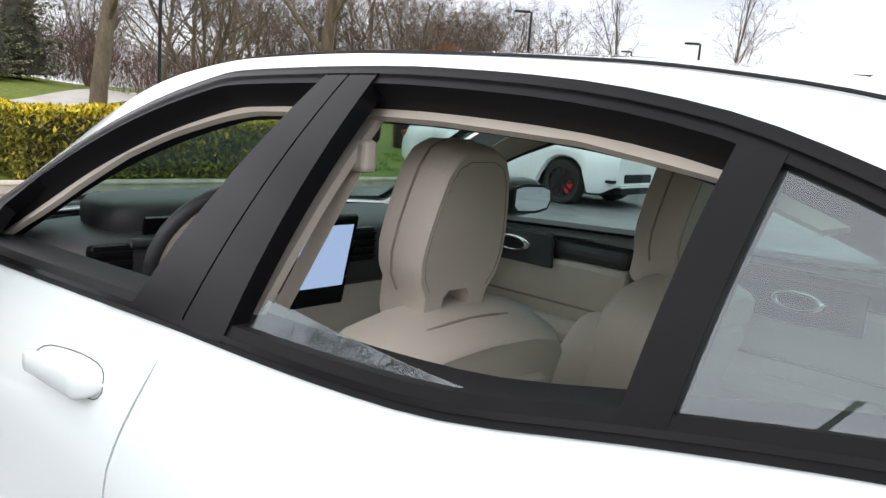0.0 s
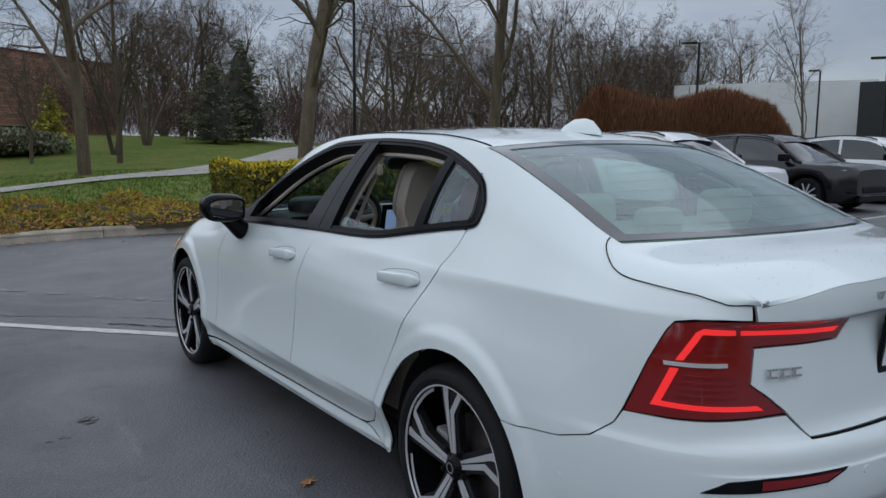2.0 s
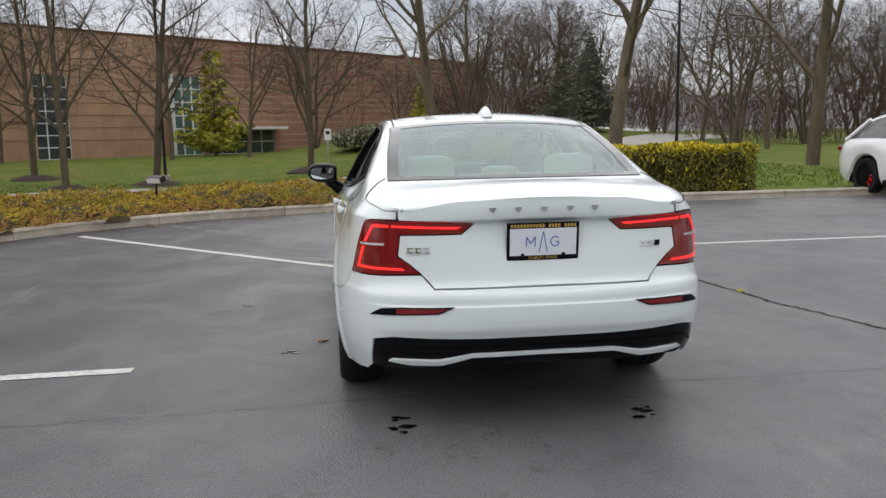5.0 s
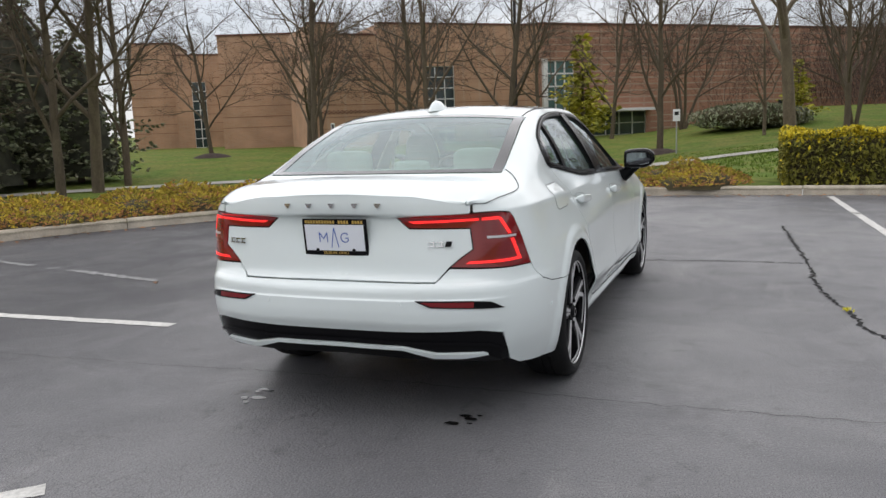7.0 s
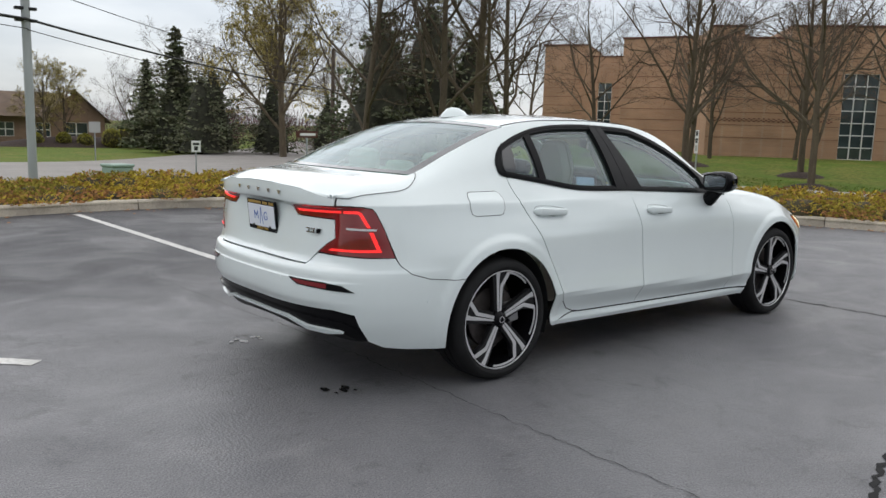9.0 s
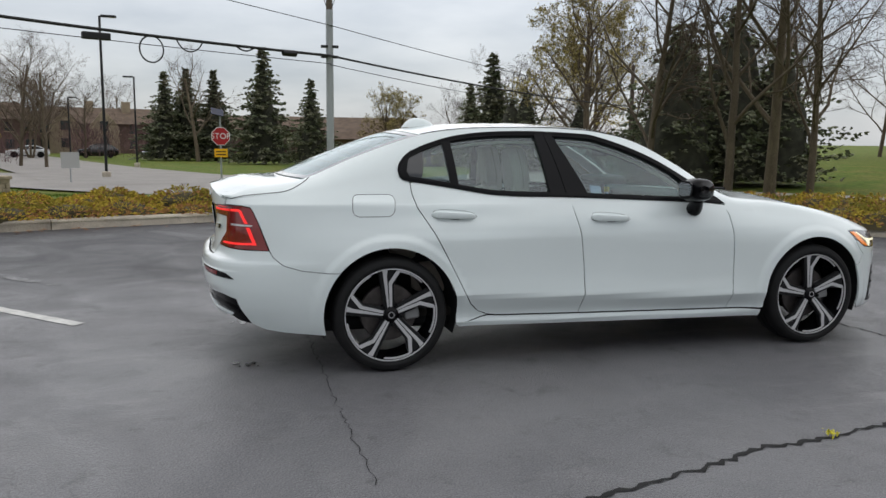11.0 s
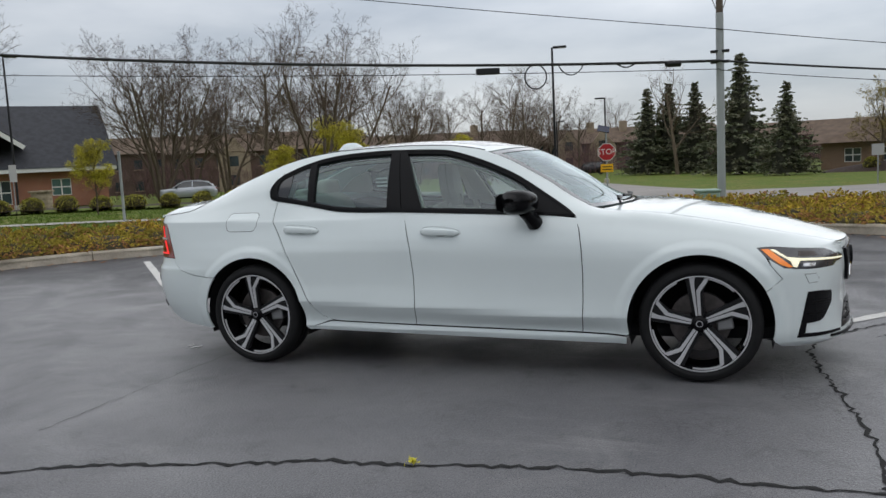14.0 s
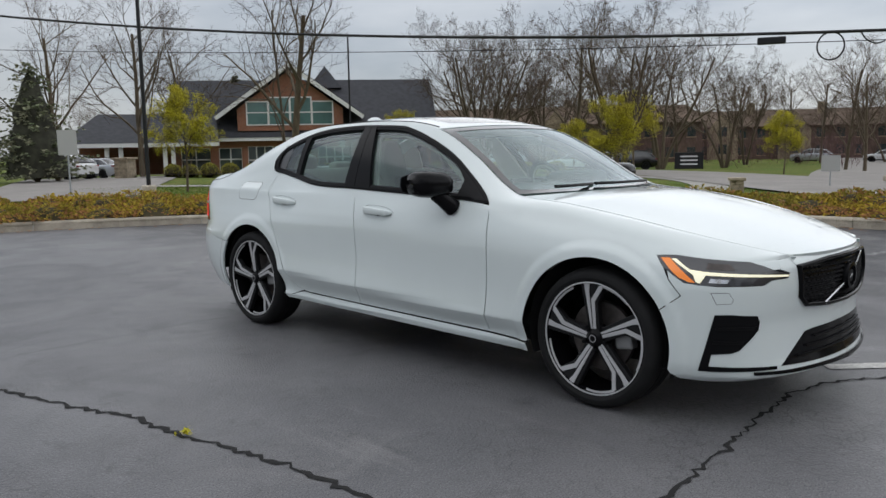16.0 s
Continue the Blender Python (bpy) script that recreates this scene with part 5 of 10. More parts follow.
    # front vents
    FG = [(5.128, 0.508), (5.20, 0.508), (5.322, 0.497), (5.336, 0.47), (5.33, 0.432), (5.24, 0.352), (5.205, 0.34), (5.118, 0.336), (5.108, 0.283), (5.43, 0.268), (5.43, 0.254), (5.064, 0.262), (5.09, 0.36)]
    fg = bar("corner_vent", FG, "gloss_black", 0.004, car, side, "black corner vent", 0.012)
    bar("vent_slat", [(5.135, 0.455), (5.318, 0.452), (5.30, 0.437), (5.13, 0.442)], "satin_black", 0.008, fg, side, flange=0.006)
    bar("vent_slat", [(5.125, 0.395), (5.26, 0.39), (5.25, 0.378), (5.12, 0.382)], "satin_black", 0.008, fg, side, flange=0.006)
    wj = [(5.112, 0.602), (5.185, 0.602), (5.205, 0.575), (5.198, 0.557), (5.135, 0.555)]
    bar("washer_gap", inset(wj, -0.002), "cavity", 0.001, car, side, flange=0)
    bar("washer_flap", wj, "paint", 0.002, car, side, flange=0.002)
    INT = [(S_END, 0.405), (sf(0.3), 0.402), (sf(0.36), 0.395), (sf(0.50), 0.285), (sf(0.53), 0.265), (sf(0.3), 0.258), (S_END, 0.256)]
    it = bar("lower_intake", INT, "gloss_black", 0.003, car, side, "black lower intake", 0.01)
    for k in range(3):
        z = 0.295 + 0.035 * k
        bar("intake_bar", [(S_END, z), (sf(0.30 + 0.13 * (2 - k) / 2), z - 0.002), (sf(0.30 + 0.13 * (2 - k) / 2), z + 0.006), (S_END, z + 0.008)], "satin_black", 0.014, it, side, flange=0.008)
    bar("splitter", [(S_END, 0.24), (sf(0.5), 0.246), (sf(0.66), 0.252), (sf(0.66), 0.240), (sf(0.5), 0.232), (S_END, 0.224)], "gloss_black", 0.012, car, side, flange=0.015)

# grille: frame, mesh of slanting bars and badge
GR = [(0.425, 0.695), (0.42, 0.565), (0.375, 0.522), (0.2, 0.506), (0.0, 0.502), (-0.2, 0.506), (-0.375, 0.522), (-0.42, 0.565), (-0.425, 0.695), (-0.2, 0.713), (0, 0.717), (0.2, 0.713)]


def front(y, z, lift=0.0):
    y_, z_ = np.asarray(y, float), np.asarray(z, float)
    s_ = np.interp(-np.abs(y_), -OUT[_i1 - 12:, 1], OUT_S[_i1 - 12:])
    p = body(s_, z_)
    p[..., 1] = y_
    p[..., 0] += lift
    return p


grille = sheet("grille", GR, lambda y, z: front(y, z, -0.012), np.arange(-0.45, 0.46, 0.02), np.arange(0.5, 0.74, 0.02), "gloss_black", car, "black mesh grille with a round badge", flange=0.01)
pp = front(*np.array(dense(GR, 0.04)).T, lift=0.006)
tube("grille_frame", [tuple(p) for p in pp] + [tuple(pp[0]), tuple(pp[1])], 0.011, "gloss_black", grille, sides=8)
vs, fs = [], []
for row in range(10):
    z = 0.522 + row * 0.0195
    for k in range(24):
        y = -0.40 + k * 0.0345 + (row % 2) * 0.017
        if abs(y) > 0.405 - max(0, 0.56 - z) * 0.8:
            continue
        p = front(y, z)
        i = len(vs)
        for dy, dz, dx in ((-0.0155, 0, 0.0), (0, 0.0075, 0.0), (0.0155, 0, 0.0), (0, -0.0075, 0.0), (0, -0.001, 0.016)):
            vs.append((p[0] - 0.012 + dx, y + dy, z + dz))
        fs += [(i, i + 4, i + 1), (i + 1, i + 4, i + 2), (i + 2, i + 4, i + 3), (i + 3, i + 4, i)]
link_mesh("grille_mesh", py_mesh("grille_mesh", vs, fs), "satin_black", grille, kind="stuff")
pa, pb = front(0.24, 0.70), front(-0.24, 0.515)
tube("badge_bar", [(pa[0] + 0.012, 0.24, 0.70), (3.722, 0.0, 0.61), (pb[0] + 0.012, -0.24, 0.515)], 0.006, "chrome", grille, sides=6)
vs, fs = lathe([(0.0, 0.02), (0.028, 0.02), (0.032, 0.01), (0.045, 0.01), (0.047, 0.026), (0.062, 0.024), (0.064, 0.0)], 28, 'Z')
link_mesh("badge", py_mesh("badge", vs, fs, deg=40), ["gloss_black"], grille, matrix=Matrix.Translation((3.705, 0, 0.612)) @ Euler((0, radians(90), 0)).to_matrix().to_4x4())

# lettering shapes and number plate at the rear
def rear(y, z, lift=0.0):
    y_, z_ = np.asarray(y, float), np.asarray(z, float)
    p = body(np.interp(np.abs(y_), OUT[:_i0 + 12, 1], OUT_S[:_i0 + 12]), z_)
    p[..., 1] = y_
    p[..., 0] -= lift
    return p


def rear_bits(name, polys, material, parent, depth=0.004):
    for poly in polys:
        q = np.array(poly)
        base = rear(q[:, 0], q[:, 1], 0.001)
        bm = bmesh.new()
        a = [bm.verts.new(tuple(p)) for p in base]
        b = [bm.verts.new((p[0] - depth, p[1], p[2])) for p in base]
        bm.faces.new(b)
        n = len(a)
        for i in range(n):
            bm.faces.new((a[i], a[(i + 1) % n], b[(i + 1) % n], b[i]))
        bmesh.ops.recalc_face_normals(bm, faces=bm.faces[:])
        part(name, bm, material, parent)


def quad(y0, z0, y1, z1):
    return [(y0, z0), (y1, z0), (y1, z1), (y0, z1)]


# five spaced plain chrome emblem bars over the plate
ZE = 1.0
for y in (0.222, 0.113, 0.0, -0.113, -0.222):
    rear_bits("emblem", [[(y + 0.016, ZE + 0.010), (y - 0.016, ZE + 0.010), (y - 0.005, ZE - 0.010), (y + 0.005, ZE - 0.010)]], "chrome", car, 0.006)
for y0 in (0.585, 0.55, 0.515):
    rear_bits("model_badge", [quad(y0, 0.838, y0 - 0.028, 0.843), quad(y0, 0.820, y0 - 0.028, 0.825), quad(y0 - 0.004, 0.825, y0 - 0.010, 0.838)], "chrome", car)
for y0 in (-0.44, -0.475):
    rear_bits("model_badge", [quad(y0, 0.838, y0 - 0.028, 0.843), quad(y0, 0.820, y0 - 0.028, 0.825), quad(y0 - 0.018, 0.825, y0 - 0.024, 0.838)], "chrome", car)
rear_bits("model_badge", [[(-0.51, 0.820), (-0.535, 0.820), (-0.540, 0.843), (-0.515, 0.843)]], "gloss_black", car)

PT = Matrix.Translation((-0.962, 0, 0.858)) @ Euler((0, radians(-6), 0)).to_matrix().to_4x4()
plate = part("plate_frame", box_bm((-0.006, -0.159, -0.083), (0.006, 0.159, 0.083), 0.004), "gloss_black", car, "black plate frame with gold lettering", matrix=PT)
part("plate", box_bm((-0.009, -0.146, -0.060), (-0.004, 0.146, 0.058), 0.001), "plate", plate, "white plate with blue marks")


def words(name, text, size, material, parent, m, depth=0.001):
    cu = bpy.data.curves.new(name, 'FONT')
    cu.body, cu.size, cu.extrude, cu.align_x, cu.align_y = text, size, depth, 'CENTER', 'CENTER'
    ob = bpy.data.objects.new(name, cu)
    scene.collection.objects.link(ob)
    bpy.context.view_layer.update()
    me = bpy.data.meshes.new_from_object(ob.evaluated_get(bpy.context.evaluated_depsgraph_get()))
    bpy.data.objects.remove(ob)
    bpy.data.curves.remove(cu)
    return link_mesh(name, me, material, parent, matrix=m)


# text that faces the rear: x of the letters runs to -y
FACE_BACK = Matrix(((0, 0, -1, 0), (-1, 0, 0, 0), (0, 1, 0, 0), (0, 0, 0, 1)))
part_m = Matrix.Translation((-0.0075, 0, -0.0705)) @ FACE_BACK
words("plate_words", "DUBLIN, OHIO", 0.019, "gold", plate, part_m)
for k in range(21):
    if k in (11, 16):
        continue
    y = 0.138 - k * 0.0138
    part("plate_mark", box_bm((-0.0075, y - 0.0048, 0.063), (-0.0055, y + 0.0048, 0.077)), "gold", plate)
strokes = [((0.074, -0.020), (0.074, 0.022)), ((0.074, 0.022), (0.055, -0.006)), ((0.055, -0.006), (0.036, 0.022)), ((0.036, 0.022), (0.036, -0.020))]
ang = [radians(40 + 280 * k / 9) for k in range(10)]
bow = [(-0.052 - 0.020 * math.cos(a), 0.001 + 0.021 * math.sin(a)) for a in ang]
strokes += list(zip(bow[:-1], bow[1:])) + [(bow[-1], (bow[-1][0], -0.001)), ((bow[-1][0], -0.001), (-0.055, -0.001))]
bm = bmesh.new()
for (y0, z0), (y1, z1) in strokes:
    L = math.hypot(y1 - y0, z1 - z0)
    add_box(bm, (-0.0105, -L / 2 - 0.001, -0.0021), (-0.0085, L / 2 + 0.001, 0.0021), Matrix.Translation((0, (y0 + y1) / 2, (z0 + z1) / 2)) @ Euler((math.atan2(z1 - z0, y1 - y0), 0, 0)).to_matrix().to_4x4())
part("plate_mark", bm, "blue_ink", plate)
bm = bmesh.new()
for sg in (1, -1):
    add_box(bm, (-0.0105, -0.0018, -0.046), (-0.0085, 0.0018, 0.046), Matrix.Translation((0, 0.009 * sg, 0)) @ Euler((radians(11 * sg), 0, 0)).to_matrix().to_4x4())
part("plate_mark", bm, "blue_ink", plate)
for y in (0.09, -0.09):
    vs, fs = lathe([(0.0, 0.004), (0.007, 0.003), (0.009, 0.0)], 12, 'Z')
    link_mesh("plate_screw", py_mesh("plate_screw", vs, fs, deg=40), "satin_black", plate, matrix=Matrix.Translation((-0.009, y, -0.058)) @ Euler((0, radians(-90), 0)).to_matrix().to_4x4())


# ---- door handles ----
def handle(x0, x1, z0, side):
    sg = -1 if side else 1
    n, ring = 18, 12
    vs, fs = [], []
    for i in range(n):
        t = 0.5 - 0.5 * math.cos(math.pi * i / (n - 1))
        x = x0 + (x1 - x0) * t
        z = z0 - 0.012 * t
        p = body(np.array([sx(x)]), np.array([z]))[0]
        e = min(1.0, (1 - abs(2 * t - 1)) * 4.5) ** 0.6
        out = -0.002 + 0.027 * e
        hz, hy = 0.003 + (0.021 - 0.006 * t) * e, 0.003 + 0.008 * e
        for k in range(ring):
            a = 2 * math.pi * k / ring
            ca, sa = math.cos(a), math.sin(a)
            vs.append((p[0], (p[1] + out + hy * math.copysign(abs(ca) ** 0.6, ca)) * sg, z + hz * math.copysign(abs(sa) ** 0.6, sa)))
    for i in range(n - 1):
        for k in range(ring):
            k2 = (k + 1) % ring
            f = (i * ring + k, i * ring + k2, (i + 1) * ring + k2, (i + 1) * ring + k)
            fs.append(f if side else f[::-1])
    fs += [tuple(range(ring)), tuple((n - 1) * ring + k for k in range(ring))[::-1]]
    h = link_mesh("door_handle", py_mesh("door_handle", vs, fs, smooth=True), "paint", car)
    xm = (x0 + x1) / 2 - 0.02
    p = body(np.array([sx(xm)]), np.array([z0]))[0]
    cup = [(xm + 0.062 * math.cos(a), z0 - 0.012 + 0.034 * math.sin(a)) for a in np.linspace(0, 2 * math.pi, 21)[:-1]]
    bar("handle_cup", on_side(cup), "paint", 0.0015, h, side, flange=0.001)
    # flat dark ellipse: the shade of the hollow behind the grip, painted on
    rec = [(xm + 0.03 + 0.045 * math.cos(a), z0 - 0.022 + 0.011 * math.sin(a)) for a in np.linspace(0, 2 * math.pi, 17)[:-1]]
    bar("handle_recess", on_side(rec), "dash", 0.0022, h, side, flange=0.001)
    edge = [(x0 + 0.0 - 0.003, z0 - 0.006), (x0 + 0.02, z0 + 0.023), (x0 + 0.1, z0 + 0.026), (x1 - 0.04, z0 + 0.012), (x1 + 0.003, z0 - 0.008), (x1 + 0.003, z0 - 0.022), (x1 - 0.03, z0 - 0.029), (x0 + 0.1, z0 - 0.028), (x0 + 0.015, z0 - 0.022)]
    gap = [(x, z, 0.0) for x, z in smooth_line(edge + edge[:1], 3)]
    pts = [body(np.array([sx(x)]), np.array([z]))[0] for x, z, _ in gap]
    tube("handle_gap", [(q[0], (q[1] + 0.0004) * sg, q[2]) for q in pts], 0.0008, "cavity", h, sides=5)


for side in (False, True):
    handle(0.245, 0.505, 0.908, side)
    handle(1.237, 1.489, 0.880, side)


# ---- mirrors ----
def mirror(sg):
    n, ring = 12, 16
    vs, fs = [], []
    for i in range(n):
        t = i / (n - 1)
        y = 0.872 + 0.215 * t
        e = max(0.05, 1 - (abs(t - 0.42) / 0.6) ** 3.2) ** 0.5
        cx, cz = 1.900 - 0.035 * t, 1.040 + 0.012 * t
        for k in range(ring):
            a = 2 * math.pi * k / ring
            c, s_ = math.cos(a), math.sin(a)
            px = (0.105 if c > 0 else 0.07) * e * math.copysign(abs(c) ** 0.75, c)
            pz = 0.072 * e * math.copysign(abs(s_) ** 0.75, s_)
            vs.append((cx + px, y * sg, cz + pz))
    for i in range(n - 1):
        for k in range(ring):
            k2 = (k + 1) % ring
            f = (i * ring + k, i * ring + k2, (i + 1) * ring + k2, (i + 1) * ring + k)
            fs.append(f if sg < 0 else f[::-1])
    fs += [tuple(range(ring)), tuple((n - 1) * ring + k for k in range(ring))[::-1]]
    h = link_mesh("door_mirror", py_mesh("door_mirror", vs, fs, smooth=True), "gloss_black", car, "glossy black door mirror")
    arm = [(1.955, 0.845, 0.915), (1.95, 0.872, 0.935), (1.935, 0.905, 0.965), (1.92, 0.935, 0.995)]
    tube("mirror_arm", [(x, y * sg, z) for x, y, z in arm], [0.05, 0.046, 0.042, 0.045], "gloss_black", h, sides=12)
    gl = [(0.885, 1.088), (0.93, 1.10), (1.03, 1.099), (1.072, 1.085), (1.078, 1.04), (1.06, 1.005), (1.0, 0.992), (0.91, 0.994), (0.884, 1.015)]
    bm = prism(gl, 0.006, lambda u, v, d: (1.826 - 0.035 * (u - 0.872) / 0.215 - d, u * sg, v), 0.0)
    part("mirror_frame", bm, "satin_black", h)
    g2 = inset(gl, 0.010)
    bm = prism(g2, 0.002, lambda u, v, d: (1.8195 - 0.035 * (u - 0.872) / 0.215 - d, u * sg, v), 0.0)
    part("mirror_glass", bm, M["mirror"], h)


M["mirror"] = mat("mirror_glass", (0.8, 0.82, 0.84), 0.02, metal=1.0)
mirror(1)
mirror(-1)


# ---- wheels ----
M["spoke_black"] = mat("black_wheel_paint", (0.012, 0.012, 0.013), 0.35, spec=0.3)


def wheel(x, sg):
    m = Matrix.Translation((x, 0.868 * sg, WHEEL_Z))
    w = part("wheel", bmesh.new(), "gloss_black", car, "low-profile tyre on a black and machined alloy rim", matrix=m)
    r0 = 0.336
    ty = [(0.270, 0.005), (0.275, 0.014), (0.290, 0.021), (0.306, 0.019), (0.320, 0.010), (0.328, -0.004), (0.333, -0.02), (0.3355, -0.04), (0.3355, -0.062), (0.329, -0.064), (0.329, -0.070), (0.3355, -0.072), (r0, -0.10), (0.3355, -0.108),
          (0.329, -0.110), (0.329, -0.116), (0.3355, -0.118), (0.3355, -0.16), (0.328, -0.19), (0.306, -0.215), (0.28, -0.212), (0.270, -0.20)]
    vs, fs = lathe([(r, h * sg) for r, h in ty], 64, 'Y')
    if sg < 0:
        fs = [f[::-1] for f in fs]
    link_mesh("tyre", py_mesh("tyre", vs, [f[::-1] for f in fs], deg=30), "rubber", w)
    rim_p = [(0.272, 0.004), (0.270, 0.012), (0.266, 0.012), (0.262, 0.004), (0.257, -0.03), (0.250, -0.18), (0.271, -0.2)]
    vs, fs = lathe([(r, h * sg) for r, h in rim_p], 64, 'Y')
    link_mesh("rim", py_mesh("rim", vs, fs if sg < 0 else [f[::-1] for f in fs], deg=30), "gloss_black", w)
    vs, fs = lathe([(0.2705, 0.0125 * sg), (0.2655, 0.0132 * sg), (0.2635, 0.008 * sg)], 72, 'Y')
    link_mesh("rim_edge", py_mesh("rim_edge", vs, fs, deg=30), "machined", w)
    vs, fs = lathe([(0.0, -0.075 * sg), (0.165, -0.075 * sg), (0.168, -0.08 * sg), (0.168, -0.10 * sg), (0.0, -0.10 * sg)], 40, 'Y')
    link_mesh("brake_disc", py_mesh("brake_disc", vs, fs, deg=30), "disc", w)
    bm = bmesh.new()
    add_box(bm, (0.085, -0.105, -0.06), (0.175, -0.045, 0.06), Euler((0, radians(-8), 0)).to_matrix().to_4x4() @ Matrix.Diagonal((1, 1, 1, 1)), 0.012)
    for v in bm.verts:
        v.co.y *= sg
    part("caliper", bm, "caliper", w)
    part("wheel_well", (lambda b: b)(well_bm(sg)), "cavity", w)
    base_ang = 95 if sg < 0 else 85
    for k in range(5):
        a = radians(base_ang - 72 * k * (1 if sg < 0 else -1))
        flip = 1 if sg < 0 else -1

        def place(r, t, h):
            # r outward, t sideways (clockwise as seen from outside), h out of the wheel
            c, s_ = math.cos(a), math.sin(a)
            r, t = r * 1.13, t * 1.13
            return (r * c + t * s_ * flip, h * sg, r * s_ - t * c * flip)
        sp = part("spoke", prism([(0.03, -0.030), (0.10, -0.034), (0.232, -0.046), (0.236, 0.0), (0.232, 0.07), (0.20, 0.058), (0.15, 0.030), (0.08, 0.026), (0.03, 0.030)], 0.03, lambda u, v, d: place(u, v, -0.032 + d + 0.012 * (1 - min(1, u / 0.2)) * 0 - 0.016 * max(0, 1 - u / 0.24)), 0.004), "spoke_black", w)
        dish = lambda u: 0.0005 - 0.016 * max(0, 1 - u / 0.24)
        part("spoke_face", prism([(0.036, -0.014), (0.232, -0.026), (0.2345, 0.002), (0.20, -0.005), (0.036, -0.006)], 0.0035, lambda u, v, d: place(u, v, dish(u) + d), 0.001), "machined", sp)
        arc = [(0.2335 * math.cos(b), 0.2335 * math.sin(b)) for b in np.linspace(radians(16.5), radians(50), 9)]
        arc2 = [(0.2225 * math.cos(b), 0.2225 * math.sin(b)) for b in np.linspace(radians(50), radians(17), 9)]
        part("spoke_face", prism([(0.036, -0.003), (0.036, 0.011), (0.155, 0.018), (0.211, 0.062)] + [(0.2335 * math.cos(radians(17)), 0.2335 * math.sin(radians(17))), (0.222, 0.046), (0.165, 0.001)], 0.0035, lambda u, v, d: place(u, v, dish(u) + d), 0.001), "machined", sp)
        part("spoke_face", prism(arc + arc2, 0.0035, lambda u, v, d: place(u, v, dish(u) + d), 0.0008), "machined", sp)
        vs, fs = lathe([(0.0, 0.012), (0.008, 0.012), (0.010, 0.008), (0.010, 0.0)], 8, 'Z')
        b = a + radians(36)
        mm = Matrix.Translation((0.060 * math.cos(b), -0.010 * sg, 0.060 * math.sin(b))) @ Euler((radians(-90 * sg), 0, 0)).to_matrix().to_4x4()
        link_mesh("wheel_bolt", py_mesh("wheel_bolt", vs, fs, deg=40), "satin_black", w, matrix=mm)
    vs, fs = lathe([(0.0, 0.004 * sg), (0.020, 0.004 * sg), (0.022, 0.006 * sg), (0.026, 0.006 * sg), (0.031, 0.002 * sg), (0.040, -0.006 * sg), (0.066, -0.022 * sg), (0.07, -0.05 * sg)], 32, 'Y')
    link_mesh("hub_cap", py_mesh("hub_cap", vs, fs if sg < 0 else [f[::-1] for f in fs], deg=30), "gloss_black", w)
    vs, fs = lathe([(0.014, 0.0075 * sg), (0.019, 0.0075 * sg)], 24, 'Y')
    link_mesh("hub_ring", py_mesh("hub_ring", vs, fs), "chrome", w)
    return w


def well_bm(sg):
    """The dark liner of the wheel arch."""
    bm = bmesh.new()
    n = 24
    a = []
    for k in range(n + 1):
        t = radians(-20 + 220 * k / n)
        for r, h in ((0.40, -0.03), (0.40, -0.30)):
            a.append(bm.verts.new((r * math.cos(t), h * sg, r * math.sin(t))))
    for k in range(n):
        bm.faces.new((a[2 * k], a[2 * k + 1], a[2 * k + 3], a[2 * k + 2]))
    back = [bm.verts.new((0.41 * math.cos(radians(-20 + 220 * k / n)), -0.30 * sg, 0.41 * math.sin(radians(-20 + 220 * k / n)))) for k in range(n + 1)]
    bm.faces.new(back)
    return bm


for x in WHEEL_X:
    for sg in (1, -1):
        wheel(x, sg)
# underside
part("underbody", box_bm((-0.55, -0.72, 0.22), (3.35, 0.72, 0.30), 0.03), "cavity", car)

# rain beads on the bonnet, roof, trunk and rear window
rd_ = random.Random(55)
for nm, x0, x1, n, w1 in (("rain_beads", 2.36, 3.5, 520, 0.93), ("rain_beads", 0.27, 1.57, 520, 0.95), ("rain_beads", -0.93, -0.49, 260, 0.95), ("rain_beads", -0.44, 0.15, 60, 0.85)):
    vs, fs = [], []
    xs_ = np.array([rd_.uniform(x0, x1) for _ in range(n)])
    ws_ = np.array([rd_.uniform(-w1, w1) for _ in range(n)])
    for p in top(xs_, ws_):
        r = rd_.uniform(0.0009, 0.0023)
        o = len(vs)
        for rad, h in ((1.0, -0.002), (0.75, r * 0.42)):
            vs += [(p[0] + r * rad * math.cos(a), p[1] + r * rad * math.sin(a), p[2] + h + 0.001) for a in np.linspace(0, 2 * math.pi, 7)[:-1]]
        vs.append((p[0], p[1], p[2] + r * 0.6 + 0.001))
        for k in range(6):
            k2 = (k + 1) % 6
            fs += [(o + k, o + k2, o + 6 + k2, o + 6 + k), (o + 6 + k, o + 6 + k2, o + 12)]
    link_mesh(nm, py_mesh(nm, vs, fs, smooth=True), "water", car, "clear beads of rain water", kind="stuff")
